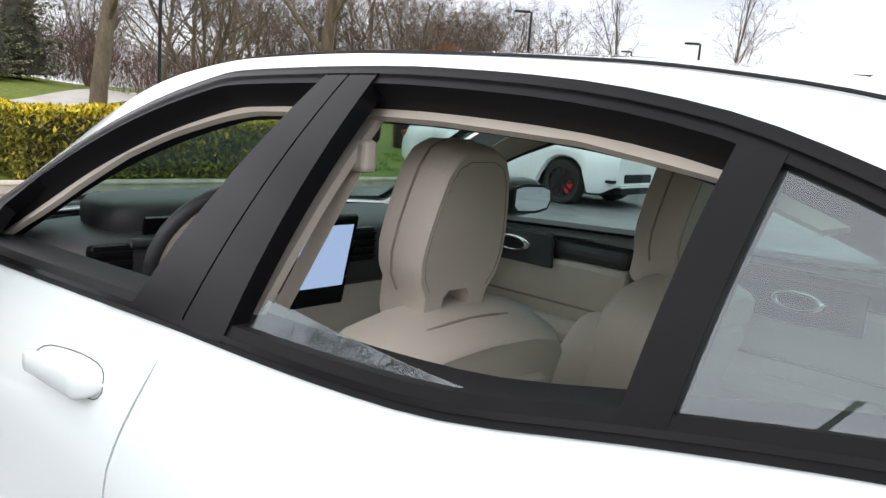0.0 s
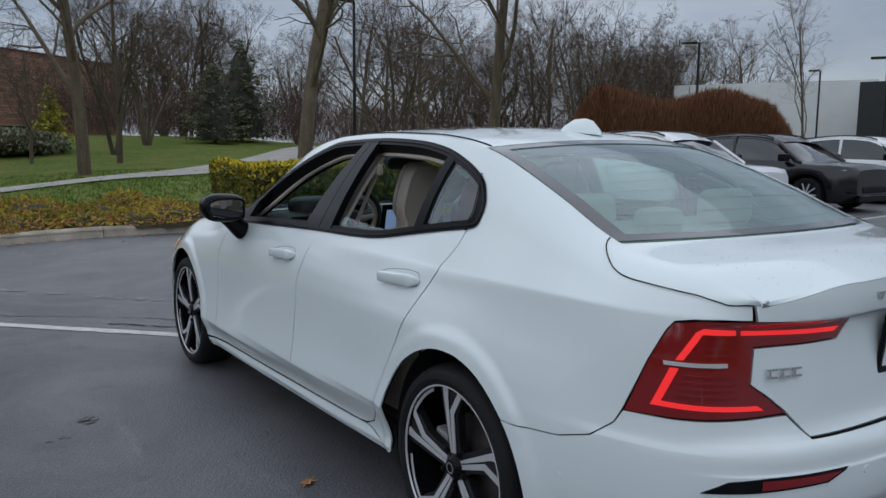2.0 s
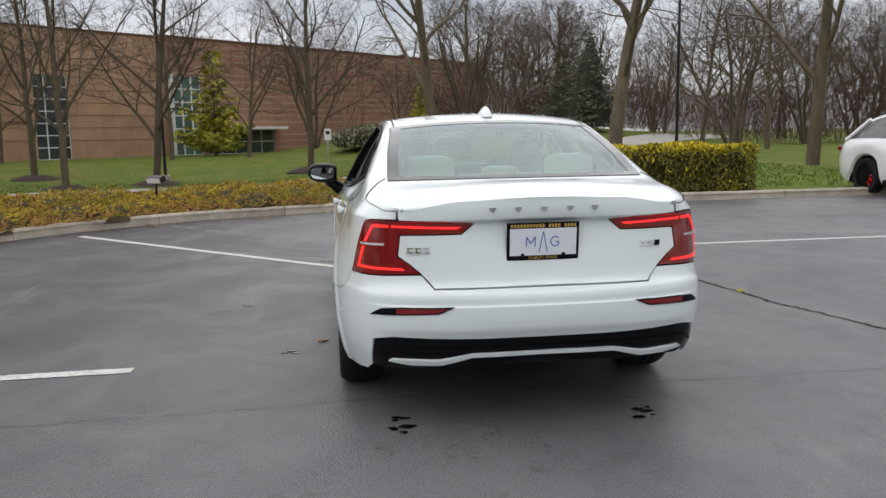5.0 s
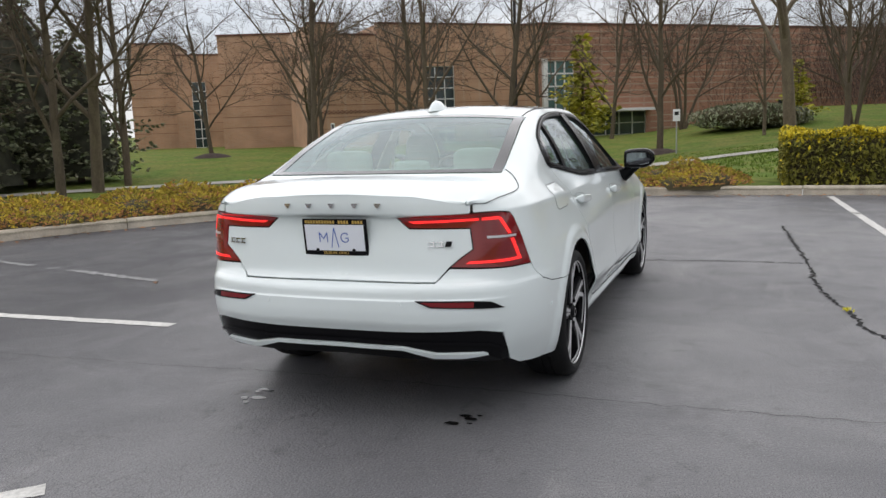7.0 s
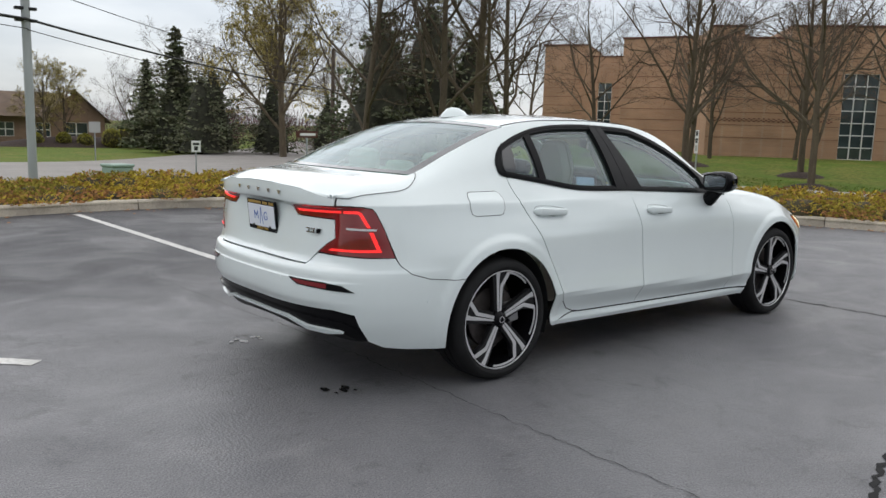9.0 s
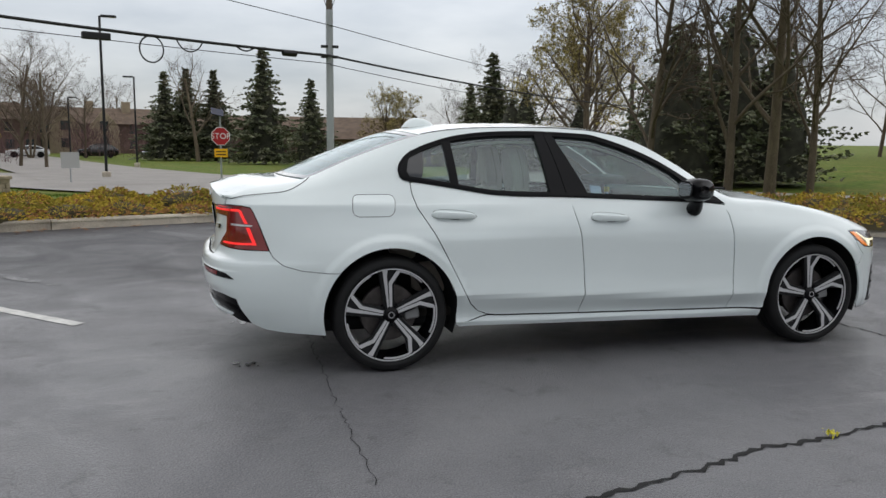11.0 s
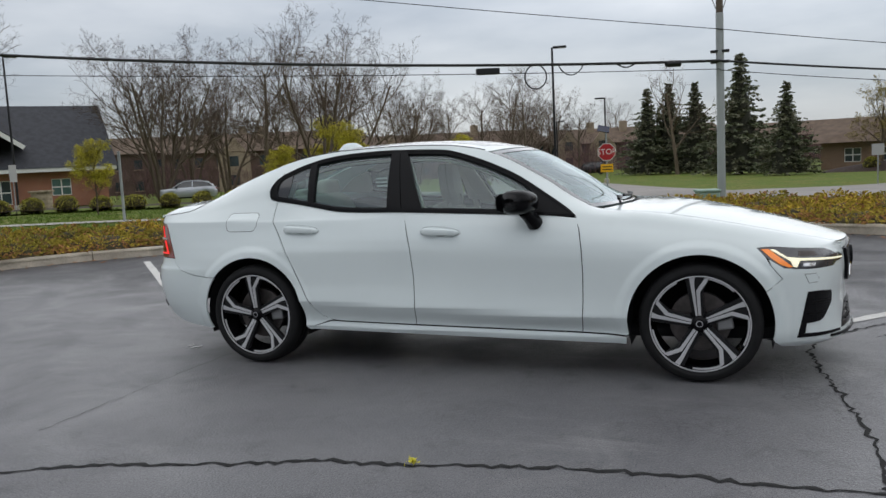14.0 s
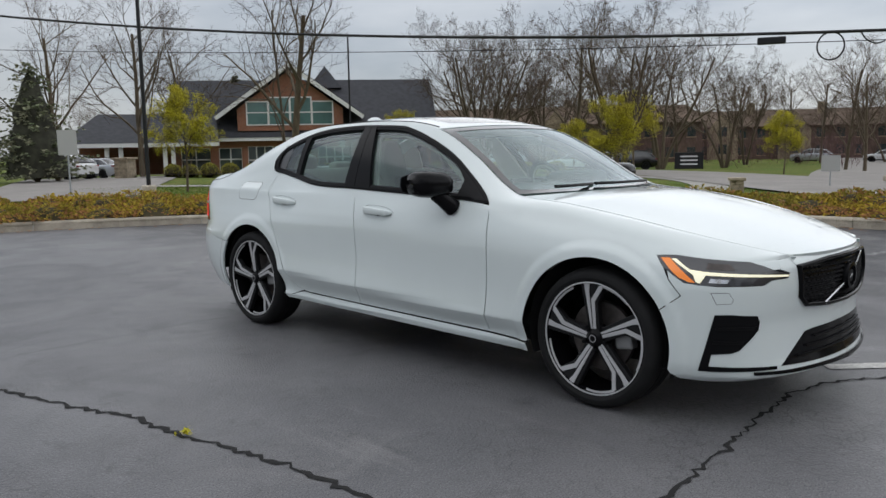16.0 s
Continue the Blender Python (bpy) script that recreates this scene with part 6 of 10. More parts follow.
# ---- the sedan: cabin ----
def pillow(name, c, half, e1, e2, material, parent, bend=None, m=None, nu=20, nv=14, label=""):
    """A rounded cushion: a superellipsoid, shaped by bend(x, y, z)."""
    vs, fs = [], []
    pw = lambda v, p: math.copysign(abs(v) ** p, v)
    for i in range(nv + 1):
        ph = -math.pi / 2 + math.pi * i / nv
        for k in range(nu):
            th = 2 * math.pi * k / nu
            p = (half[0] * pw(math.cos(ph), e1) * pw(math.cos(th), e2), half[1] * pw(math.cos(ph), e1) * pw(math.sin(th), e2), half[2] * pw(math.sin(ph), e1))
            if bend:
                p = bend(*p)
            q = Vector((p[0] + c[0], p[1] + c[1], p[2] + c[2]))
            vs.append(m @ q if m is not None else q)
    for i in range(nv):
        for k in range(nu):
            k2 = (k + 1) % nu
            fs.append((i * nu + k, i * nu + k2, (i + 1) * nu + k2, (i + 1) * nu + k))
    return link_mesh(name, py_mesh(name, vs, fs, smooth=True), material, parent, label)


def pad(name, outline, mid_z_, rows_, m, parent):
    """A sewn pad: an outline in (y, z), swollen from its front to its rear by rows of (size, depth)."""
    bm = bmesh.new()
    rows = []
    for f, xo in rows_:
        rows.append([bm.verts.new(m @ Vector((xo, u * f, mid_z_ + (v - mid_z_) * (1 - (1 - f) * 0.7)))) for u, v in outline])
    n = len(outline)
    for a, b in zip(rows[:-1], rows[1:]):
        for i in range(n):
            bm.faces.new((a[i], a[(i + 1) % n], b[(i + 1) % n], b[i]))
    bm.faces.new(rows[0][::-1])
    bm.faces.new(rows[-1])
    bmesh.ops.recalc_face_normals(bm, faces=bm.faces[:])
    me = bpy.data.meshes.new(name)
    bm.to_mesh(me)
    bm.free()
    soft_edges(me, 40)
    return link_mesh(name, me, "beige" if name != "back_panel" else "beige_trim", parent)


def front_seat(y, dx):
    tilt = Matrix.Translation((0.98 + dx, y, 0.50)) @ Euler((0, radians(-20), 0)).to_matrix().to_4x4()
    s = pillow("front_seat", (1.27 + dx, y, 0.47), (0.27, 0.25, 0.10), 0.45, 0.45, "beige", car, label="beige leather front seat")
    # backrest: broad flat shoulders, a crisp edge round the rear panel
    ob_ = [(-0.235, -0.02), (-0.25, 0.12), (-0.262, 0.27), (-0.266, 0.36), (-0.255, 0.425), (-0.215, 0.462), (-0.13, 0.482), (0, 0.490), (0.13, 0.482), (0.215, 0.462), (0.255, 0.425), (0.266, 0.36), (0.262, 0.27), (0.25, 0.12), (0.235, -0.02)]
    pad("backrest", ob_, 0.23, ((0.70, 0.070), (0.86, 0.078), (0.95, 0.062), (0.995, 0.02), (1.0, -0.03), (0.985, -0.065), (0.95, -0.082), (0.93, -0.086)), tilt @ Matrix.Diagonal((1, 1, 1.085, 1)), s)
    oc_ = [(-0.215, -0.02), (-0.226, 0.14), (-0.234, 0.29), (-0.228, 0.352), (-0.19, 0.388), (0, 0.402), (0.19, 0.388), (0.228, 0.352), (0.234, 0.29), (0.226, 0.14), (0.215, -0.02)]
    pad("back_panel", oc_, 0.2, ((1.0, -0.080), (0.995, -0.094), (0.975, -0.101), (0.93, -0.103)), tilt @ Matrix.Diagonal((1, 1, 1.085, 1)), s)
    for sg in (1, -1):
        pillow("bolster", (0.07, 0.215 * sg, 0.19), (0.065, 0.05, 0.22), 0.6, 0.8, "beige", s, None, tilt)
        pillow("seat_bolster", (1.27 + dx, y + 0.24 * sg, 0.50), (0.25, 0.055, 0.10), 0.6, 0.8, "beige", s)
    # tall headrest with a notch at its foot
    t2 = Matrix.Translation((0.875 + dx, y, 0.985)) @ Euler((0, radians(-9), 0)).to_matrix().to_4x4()
    ol = [(-0.084, 0.045), (-0.103, 0.075), (-0.111, 0.115), (-0.106, 0.165), (-0.096, 0.215), (-0.083, 0.262), (-0.064, 0.293), (-0.034, 0.306), (0.034, 0.306), (0.064, 0.293), (0.083, 0.262), (0.096, 0.215), (0.106, 0.165), (0.111, 0.115), (0.103, 0.075), (0.084, 0.045), (0.078, -0.02), (0.040, -0.02), (0.036, 0.040), (0.025, 0.054), (-0.025, 0.054), (-0.036, 0.040), (-0.040, -0.02), (-0.078, -0.02)]
    hr = pad("headrest", ol, 0.15, ((0.70, 0.066), (0.86, 0.064), (0.955, 0.050), (0.995, 0.018), (1.0, -0.018), (0.99, -0.036), (0.965, -0.047), (0.93, -0.051)), t2, s)
    seam = [t2 @ Vector((0.014, u * 1.0, 0.15 + (v - 0.15) * 1.0)) for u, v in ol[:16]]
    tube("seam", seam, 0.0024, "stitch", hr, sides=5)
    seam = [t2 @ Vector((-0.0515, u * 0.86, 0.15 + (v - 0.15) * 0.86)) for u, v in ol[:16]]
    tube("seam", seam, 0.001, "stitch", hr, sides=5)
    seam = [tilt @ Vector((-0.02, yy, 0.531 - 0.030 * (yy / 0.2) ** 2)) for yy in np.linspace(-0.2, 0.2, 13)]
    tube("seam", seam, 0.0025, "stitch", s, sides=5)
    part("seat_base", box_bm((1.02 + dx, y - 0.22, 0.3), (1.5 + dx, y + 0.22, 0.40), 0.03), "dash", s)


front_seat(0.37, 0.15)
front_seat(-0.37, 0.07)
# rear bench
rb = pillow("rear_bench", (0.42, 0, 0.50), (0.28, 0.62, 0.12), 0.4, 0.35, "beige", car, label="beige leather rear bench")
rt_ = Matrix.Translation((0.16, 0, 0.60)) @ Euler((0, radians(-24), 0)).to_matrix().to_4x4()
pillow("bench_back", (0, 0, 0.24), (0.09, 0.62, 0.29), 0.35, 0.3, "beige", rb, None, rt_)
for y in (0.38, -0.38, 0.0):
    pillow("rear_headrest", (-0.055, y, 1.135 if y else 1.10), (0.055, 0.135 if y else 0.10, 0.075 if y else 0.05), 0.5, 0.6, "beige", rb)
part("parcel_shelf", box_bm((-0.55, -0.6, 1.015), (-0.02, 0.6, 1.04), 0.01), "beige_trim", car)
part("cabin_floor", box_bm((0.1, -0.72, 0.28), (2.2, 0.72, 0.33), 0.02), "carpet", car)
# headliner follows the roof
HLN = [(0.24, -0.93), (1.57, -0.93), (1.57, 0.93), (0.24, 0.93)]
sheet("headliner", HLN, top, GX, GW, "headliner", car, lift=-0.045, flange=0.0)
for side in (False, True):
    sg = -1 if side else 1
    # pale lining of the pillars and door tops
    sheet("roof_lining", uv_up([(0.2, 1.30), (0.43, 1.385), (0.62, 1.40), (1.02, 1.405), (1.3, 1.39), (1.55, 1.335), (1.72, 1.265), (1.86, 1.19), (2.05, 1.07), (2.15, 1.0), (2.06, 0.985), (1.96, 1.043), (1.80, 1.142), (1.66, 1.222), (1.50, 1.283), (1.37, 1.320), (1.28, 1.336), (1.02, 1.346), (0.84, 1.346), (0.62, 1.336), (0.44, 1.310), (0.32, 1.27)]),
          upper, GUS, GV, "beige_trim", car, mirror=side, lift=-0.05, flange=0.012, thick=True)
    sheet("pillar_lining", uv_up([(0.985, 1.36), (1.07, 1.36), (1.17, 1.16), (1.25, 0.985), (1.03, 0.985), (1.005, 1.16)]), upper, GUS, GV, "beige_trim", car, mirror=side, lift=-0.06, flange=0.014, thick=True)
    sheet("pillar_lining", uv_up([(-0.1, 1.12), (0.05, 1.24), (0.2, 1.30), (0.225, 1.26), (0.205, 1.10), (0.1, 1.095)]), upper, GUS, GV, "beige_trim", car, mirror=side, lift=-0.07, flange=0.014, thick=True)
    # door cards
    for nm, x0, x1, zt in (("door_card", 1.24, 2.12, 0.975), ("door_card", 0.44, 1.12, 1.005)):
        dc = part(nm, box_bm((x0, sg * 0.745 - 0.035, 0.36), (x1, sg * 0.745 + 0.035, zt - 0.07), 0.02), "beige", car)
        part("card_top", box_bm((x0, sg * 0.755 - 0.05, zt - 0.075), (x1, sg * 0.755 + 0.04, zt - 0.01), 0.025), "dash", dc)
        part("armrest", box_bm((x0 + 0.05, sg * 0.69 - 0.045, 0.655), (x0 + 0.6, sg * 0.69 + 0.045, 0.72), 0.03), "beige", dc)
        bm = bmesh.new()
        px = x0 + (0.42 if x0 > 1 else 0.3)
        part("card_seam", box_bm((x0 + 0.03, sg * 0.708 - 0.003, 0.76), (x1 - 0.03, sg * 0.708 + 0.003, 0.766)), "stitch", dc)
        part("pull_trim", prism([(px - 0.16, 0.87), (px + 0.12, 0.87), (px + 0.2, 0.93), (px + 0.2, 0.975), (px - 0.16, 0.975)], 0.012, lambda u, v, d: (u, sg * (0.705 - d), v), 0.002), "dash", dc)
        vs, fs = [], []
        for k in range(24):
            a = 2 * math.pi * k / 24
            for rr_, dd in ((1.0, 0.0), (0.92, 0.012), (0.72, 0.012), (0.66, 0.0)):
                vs.append((px + 0.072 * rr_ * math.cos(a), sg * (0.692 - dd), 0.93 + 0.027 * rr_ * math.sin(a)))
        for k in range(24):
            for j in range(3):
                k2 = (k + 1) % 24
                fs.append((k * 4 + j, k * 4 + j + 1, k2 * 4 + j + 1, k2 * 4 + j))
        link_mesh("inside_handle", py_mesh("inside_handle", vs, fs, smooth=True), "chrome", dc)
        part("handle_dish", box_bm((px - 0.045, sg * 0.692 - 0.002, 0.915), (px + 0.045, sg * 0.692 + 0.002, 0.945)), "cavity", dc)
    # belt from the pillar, hanging down beside the seat
    belt = [(1.00, sg * 0.575, 1.27), (1.04, sg * 0.605, 1.16), (1.11, sg * 0.645, 0.99), (1.15, sg * 0.66, 0.80), (1.16, sg * 0.66, 0.45)]
    strip_between("seat_belt", [(x - 0.022, y, z) for x, y, z in belt], [(x + 0.022, y - 0.004 * sg, z) for x, y, z in belt], "beige_trim", car)
    part("belt_anchor", box_bm((0.975, sg * 0.58 - 0.014, 1.235), (1.025, sg * 0.58 + 0.014, 1.285), 0.008), "beige_trim", car)
# dashboard
dash = pillow("dashboard", (1.99, 0, 0.915), (0.25, 0.71, 0.105), 0.45, 0.25, "dash", car, lambda x, y, z: (x, y, z - 0.02 * max(0, x / 0.25)), label="charcoal dashboard with a tall centre screen")
pillow("lower_dash", (2.02, 0, 0.72), (0.26, 0.72, 0.18), 0.4, 0.25, "beige_trim", dash)
pillow("instrument_hood", (1.93, 0.37, 1.035), (0.12, 0.21, 0.05), 0.5, 0.4, "dash", dash)
part("instrument_screen", box_bm((-0.01, -0.15, -0.06), (0.0, 0.15, 0.05), 0.0, Matrix.Translation((1.805, 0.37, 1.0)) @ Euler((0, radians(-15), 0)).to_matrix().to_4x4()), "gloss_black", dash)
part("centre_screen", box_bm((-0.012, -0.105, -0.14), (0.012, 0.105, 0.13), 0.01, Matrix.Translation((1.745, 0.045, 0.915)) @ Euler((0, radians(-12), 0)).to_matrix().to_4x4()), "gloss_black", dash)
part("screen_face", box_bm((-0.0145, -0.085, -0.075), (-0.0125, 0.085, 0.105), 0.0, Matrix.Translation((1.745, 0.045, 0.915)) @ Euler((0, radians(-12), 0)).to_matrix().to_4x4()), "screen", dash)
for y in (0.62, 0.18, -0.1, -0.62):
    v_ = part("air_vent", box_bm((1.735, y - 0.05, 0.90), (1.76, y + 0.05, 1.0), 0.01), "gloss_black", dash)
    for k in range(4):
        part("vent_slat", box_bm((1.727, y - 0.042, 0.912 + k * 0.022), (1.737, y + 0.042, 0.920 + k * 0.022)), "satin_black", v_)
console = part("centre_console", box_bm((1.05, -0.12, 0.33), (1.85, 0.12, 0.62), 0.04), "dash", car)
pillow("console_armrest", (1.12, 0, 0.64), (0.16, 0.11, 0.04), 0.4, 0.4, "beige", console)
part("console_trim", box_bm((1.32, -0.1, 0.618), (1.75, 0.1, 0.632), 0.006), "machined", console)
# steering wheel
sw = Matrix.Translation((1.70, 0.37, 0.965)) @ Euler((0, radians(-24), 0)).to_matrix().to_4x4()
pts = [sw @ Vector((0, 0.178 * math.cos(a), 0.178 * math.sin(a))) for a in np.linspace(0, 2 * math.pi, 41)]
stw = tube("steering_wheel", pts, 0.0165, "dash", car, "charcoal steering wheel with pale inner rim", sides=10)
pts = [sw @ Vector((-0.004, 0.157 * math.cos(a), 0.157 * math.sin(a))) for a in np.linspace(0, 2 * math.pi, 41)]
tube("inner_rim", pts, 0.0135, "beige", stw, sides=8)
pillow("wheel_hub", (0.01, 0, 0), (0.03, 0.075, 0.06), 0.6, 0.6, "dash", stw, None, sw)
for a in (10, 170, 270):
    d_ = Vector((0, math.cos(radians(a)), math.sin(radians(a))))
    tube("wheel_spoke", [sw @ (d_ * 0.05), sw @ (d_ * 0.168)], [0.017, 0.013], "beige_trim" if a != 270 else "machined", stw, sides=8)
tube("stalk", [(1.76, 0.44, 0.99), (1.74, 0.58, 1.0)], 0.012, "dash", stw, sides=8)
pillow("rear_view_mirror", (1.72, 0.0, 1.265), (0.02, 0.12, 0.035), 0.5, 0.5, "dash", car)
pillow("mirror_housing", (1.80, 0.0, 1.275), (0.09, 0.07, 0.03), 0.5, 0.5, "dash", car)
# paper tag hanging by the dash
tag_ = part("key_tag", box_bm((1.66, -0.255, 0.93), (1.664, -0.205, 1.02), 0.0), "plate", car, "yellow and white paper tag hanging by the dash")
part("tag_head", box_bm((1.657, -0.257, 0.985), (1.667, -0.203, 1.022), 0.0), "yellow_card", tag_)
# ---- plants ----
M["bark"] = mat("grey_brown_bark", (0.10, 0.075, 0.052), 0.9, color2=(0.145, 0.115, 0.075), scale=5, stretch=(1, 1, 0.25), fine=0.5, fine_scale=40, bump=0.8, bump_scale=30, rand=0.2)
M["twig"] = mat("bare_twigs", (0.078, 0.053, 0.038), 0.9, rand=0.25)
M["spruce"] = mat("spruce_needles", (0.125, 0.15, 0.085), 0.85, color2=(0.19, 0.185, 0.125), scale=1.0, island=0.5, rand=0.3, spec=0.2)
M["pine_yellow"] = mat("yellowish_pine_needles", (0.50, 0.45, 0.06), 0.85, color2=(0.26, 0.27, 0.06), scale=0.9, island=0.4, spec=0.2)
M["budding"] = mat("yellow_green_buds", (0.66, 0.60, 0.05), 0.8, color2=(0.50, 0.45, 0.05), scale=1.5, island=0.35, spec=0.2)
M["pale_buds"] = mat("pale_spring_buds", (0.34, 0.28, 0.10), 0.85, island=0.35, spec=0.2)
M["juniper"] = mat("golden_juniper", (0.54, 0.40, 0.06), 0.9, color2=(0.28, 0.25, 0.05), scale=1.1, fine=0.5, fine_scale=4.0, island=0.5, spec=0.15)
M["juniper_brown"] = mat("winter_browned_juniper", (0.36, 0.19, 0.08), 0.9, island=0.5, spec=0.1)
M["boxwood"] = mat("clipped_hedge_leaves", (0.22, 0.2, 0.035), 0.8, color2=(0.13, 0.135, 0.03), scale=2.2, island=0.5, spec=0.2)
M["boxwood_tip"] = mat("yellow_hedge_tips", (0.55, 0.44, 0.03), 0.8, island=0.4, spec=0.2)
M["beech"] = mat("russet_winter_hedge", (0.2, 0.095, 0.05), 0.9, island=0.45, spec=0.1)
M["shrub"] = mat("round_shrub_leaves", (0.27, 0.25, 0.045), 0.85, island=0.45, spec=0.2)
M["dead_leaf"] = mat("fallen_leaves", (0.35, 0.17, 0.07), 0.8, island=0.4)
# colours of solid plant cores: the shade inside the foliage is put in
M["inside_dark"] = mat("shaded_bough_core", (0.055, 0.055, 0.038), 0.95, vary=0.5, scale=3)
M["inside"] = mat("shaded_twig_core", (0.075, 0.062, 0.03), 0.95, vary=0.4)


def bare_tree_mesh(seed, h=9.0, r=0.19, fork=0.28, limbs=8, upright=0.75, twigs=1.0, multi=False):
    rr = random.Random(seed)
    wood, twig = ([], []), ([], [])

    def add(store, pts, radii, sides):
        v, f = tube_arrays(pts, radii, sides, cap=False)
        o = len(store[0])
        store[0].extend(v)
        store[1].extend([tuple(i + o for i in q) for q in f])

    def grow(p, d, length, rad, level):
        n = (7, 6, 5, 3, 1)[level]
        pts, radii = [p.copy()], [rad]
        end = rad * (0.45, 0.3, 0.3, 0.35, 0.5)[level]
        for i in range(1, n + 1):
            bend = (0.05, 0.13, 0.18, 0.22, 0.25)[level]
            d = (d + Vector((rr.gauss(0, bend), rr.gauss(0, bend), rr.gauss(0, bend) + (0.05 if level in (1, 2) else 0.02)))).normalized()
            p = p + d * (length / n)
            pts.append(p.copy())
            radii.append(rad + (end - rad) * i / n)
        add(wood if level < 3 else twig, pts, radii, (9, 6, 5, 3, 3)[level])
        if level == 4:
            return
        count = (limbs, 6, 6, int(4 * twigs + 0.5))[level]
        for k in range(count):
            t = (fork + (1 - fork) * (k + rr.random() * 0.6) / count) if level == 0 else 0.22 + 0.78 * (k + rr.random()) / count
            t = min(t, 0.999)
            i = min(int(t * n), n - 1)
            q = pts[i].lerp(pts[i + 1], t * n - i)
            ax = (pts[i + 1] - pts[i]).normalized()
            x, y = ring_frame(ax)
            a = rr.random() * 6.283 if level else 2.4 * k + rr.random() * 0.6
            spread = (1.0 - upright * 0.55, 0.75, 0.8, 0.85)[level] * rr.uniform(0.75, 1.25)
            nd = (ax * math.cos(spread) + (x * math.cos(a) + y * math.sin(a)) * math.sin(spread)).normalized()
            if level < 2 and nd.z < 0.05:
                nd.z = 0.05 + rr.random() * 0.2
                nd.normalize()
            ln = length * (rr.uniform(0.55, 0.8) * (1.0 - 0.35 * t) if level == 0 else rr.uniform(0.42, 0.68) * (1.15 - 0.6 * t))
            rb = min(radii[i] * 0.62, (0.5 if level == 0 else 0.55) * rad) * (1 - 0.3 * t)
            grow(q, nd, ln, max(rb, 0.006), level + 1)
    if multi:
        for k in range(4):
            a = k * 1.57 + rr.random()
            grow(Vector((0.15 * math.cos(a), 0.15 * math.sin(a), -0.1)), Vector((0.28 * math.cos(a), 0.28 * math.sin(a), 1)).normalized(), h * rr.uniform(0.75, 0.95), r * 0.7, 0)
    else:
        grow(Vector((0, 0, -0.1)), Vector((rr.gauss(0, 0.03), rr.gauss(0, 0.03), 1)).normalized(), h * 0.92, r, 0)
    return py_mesh("trunk", *wood, deg=60), py_mesh("twigs", *twig), wood, twig


def scatter_leaves(points, size, rr, per=1, name="leaves", flat=0.0):
    """Small pointed leaves, two triangles folded a little, round the given points."""
    vs, fs = [], []
    for p in points:
        for _ in range(per):
            d = Vector((rr.gauss(0, 1), rr.gauss(0, 1), rr.gauss(0, 1) * (1 - flat))).normalized()
            x, y = ring_frame(d)
            s = size * rr.uniform(0.6, 1.4)
            c = Vector(p)
            o = len(vs)
            vs += [c - d * s, c + x * s * 0.45 + y * s * 0.1, c + d * s, c - x * s * 0.45 + y * s * 0.1]
            fs.append((o, o + 1, o + 2, o + 3))
    return py_mesh(name, vs, fs)


def make_tree(name, seed, label, leaf=None, leaf_size=0.05, leaf_per=1, leaf_every=1, **kw):
    e = empty(name, label=label, category="tree", group="trees round the car park")
    trunk, tw, wood, twig = bare_tree_mesh(seed, **kw)
    link_mesh("trunk", trunk, "bark", e)
    link_mesh("crown", tw, "twig", e)
    if leaf:
        rr = random.Random(seed + 50)
        pts = [v + Vector((rr.gauss(0, 0.07), rr.gauss(0, 0.07), rr.gauss(0, 0.07))) for v in twig[0][::leaf_every]]
        link_mesh("foliage", scatter_leaves(pts, leaf_size, rr, leaf_per), leaf, e)
    return e


def put(proto, x, y, scale=1.0, rz=0.0, z=None, sz=None):
    m = Matrix.Translation((x, y, (g_z(x, y) if z is None else z))) @ Euler((0, 0, radians(rz))).to_matrix().to_4x4()
    c = copy_thing(proto, m)
    c.scale = (scale, scale, sz or scale)
    return c


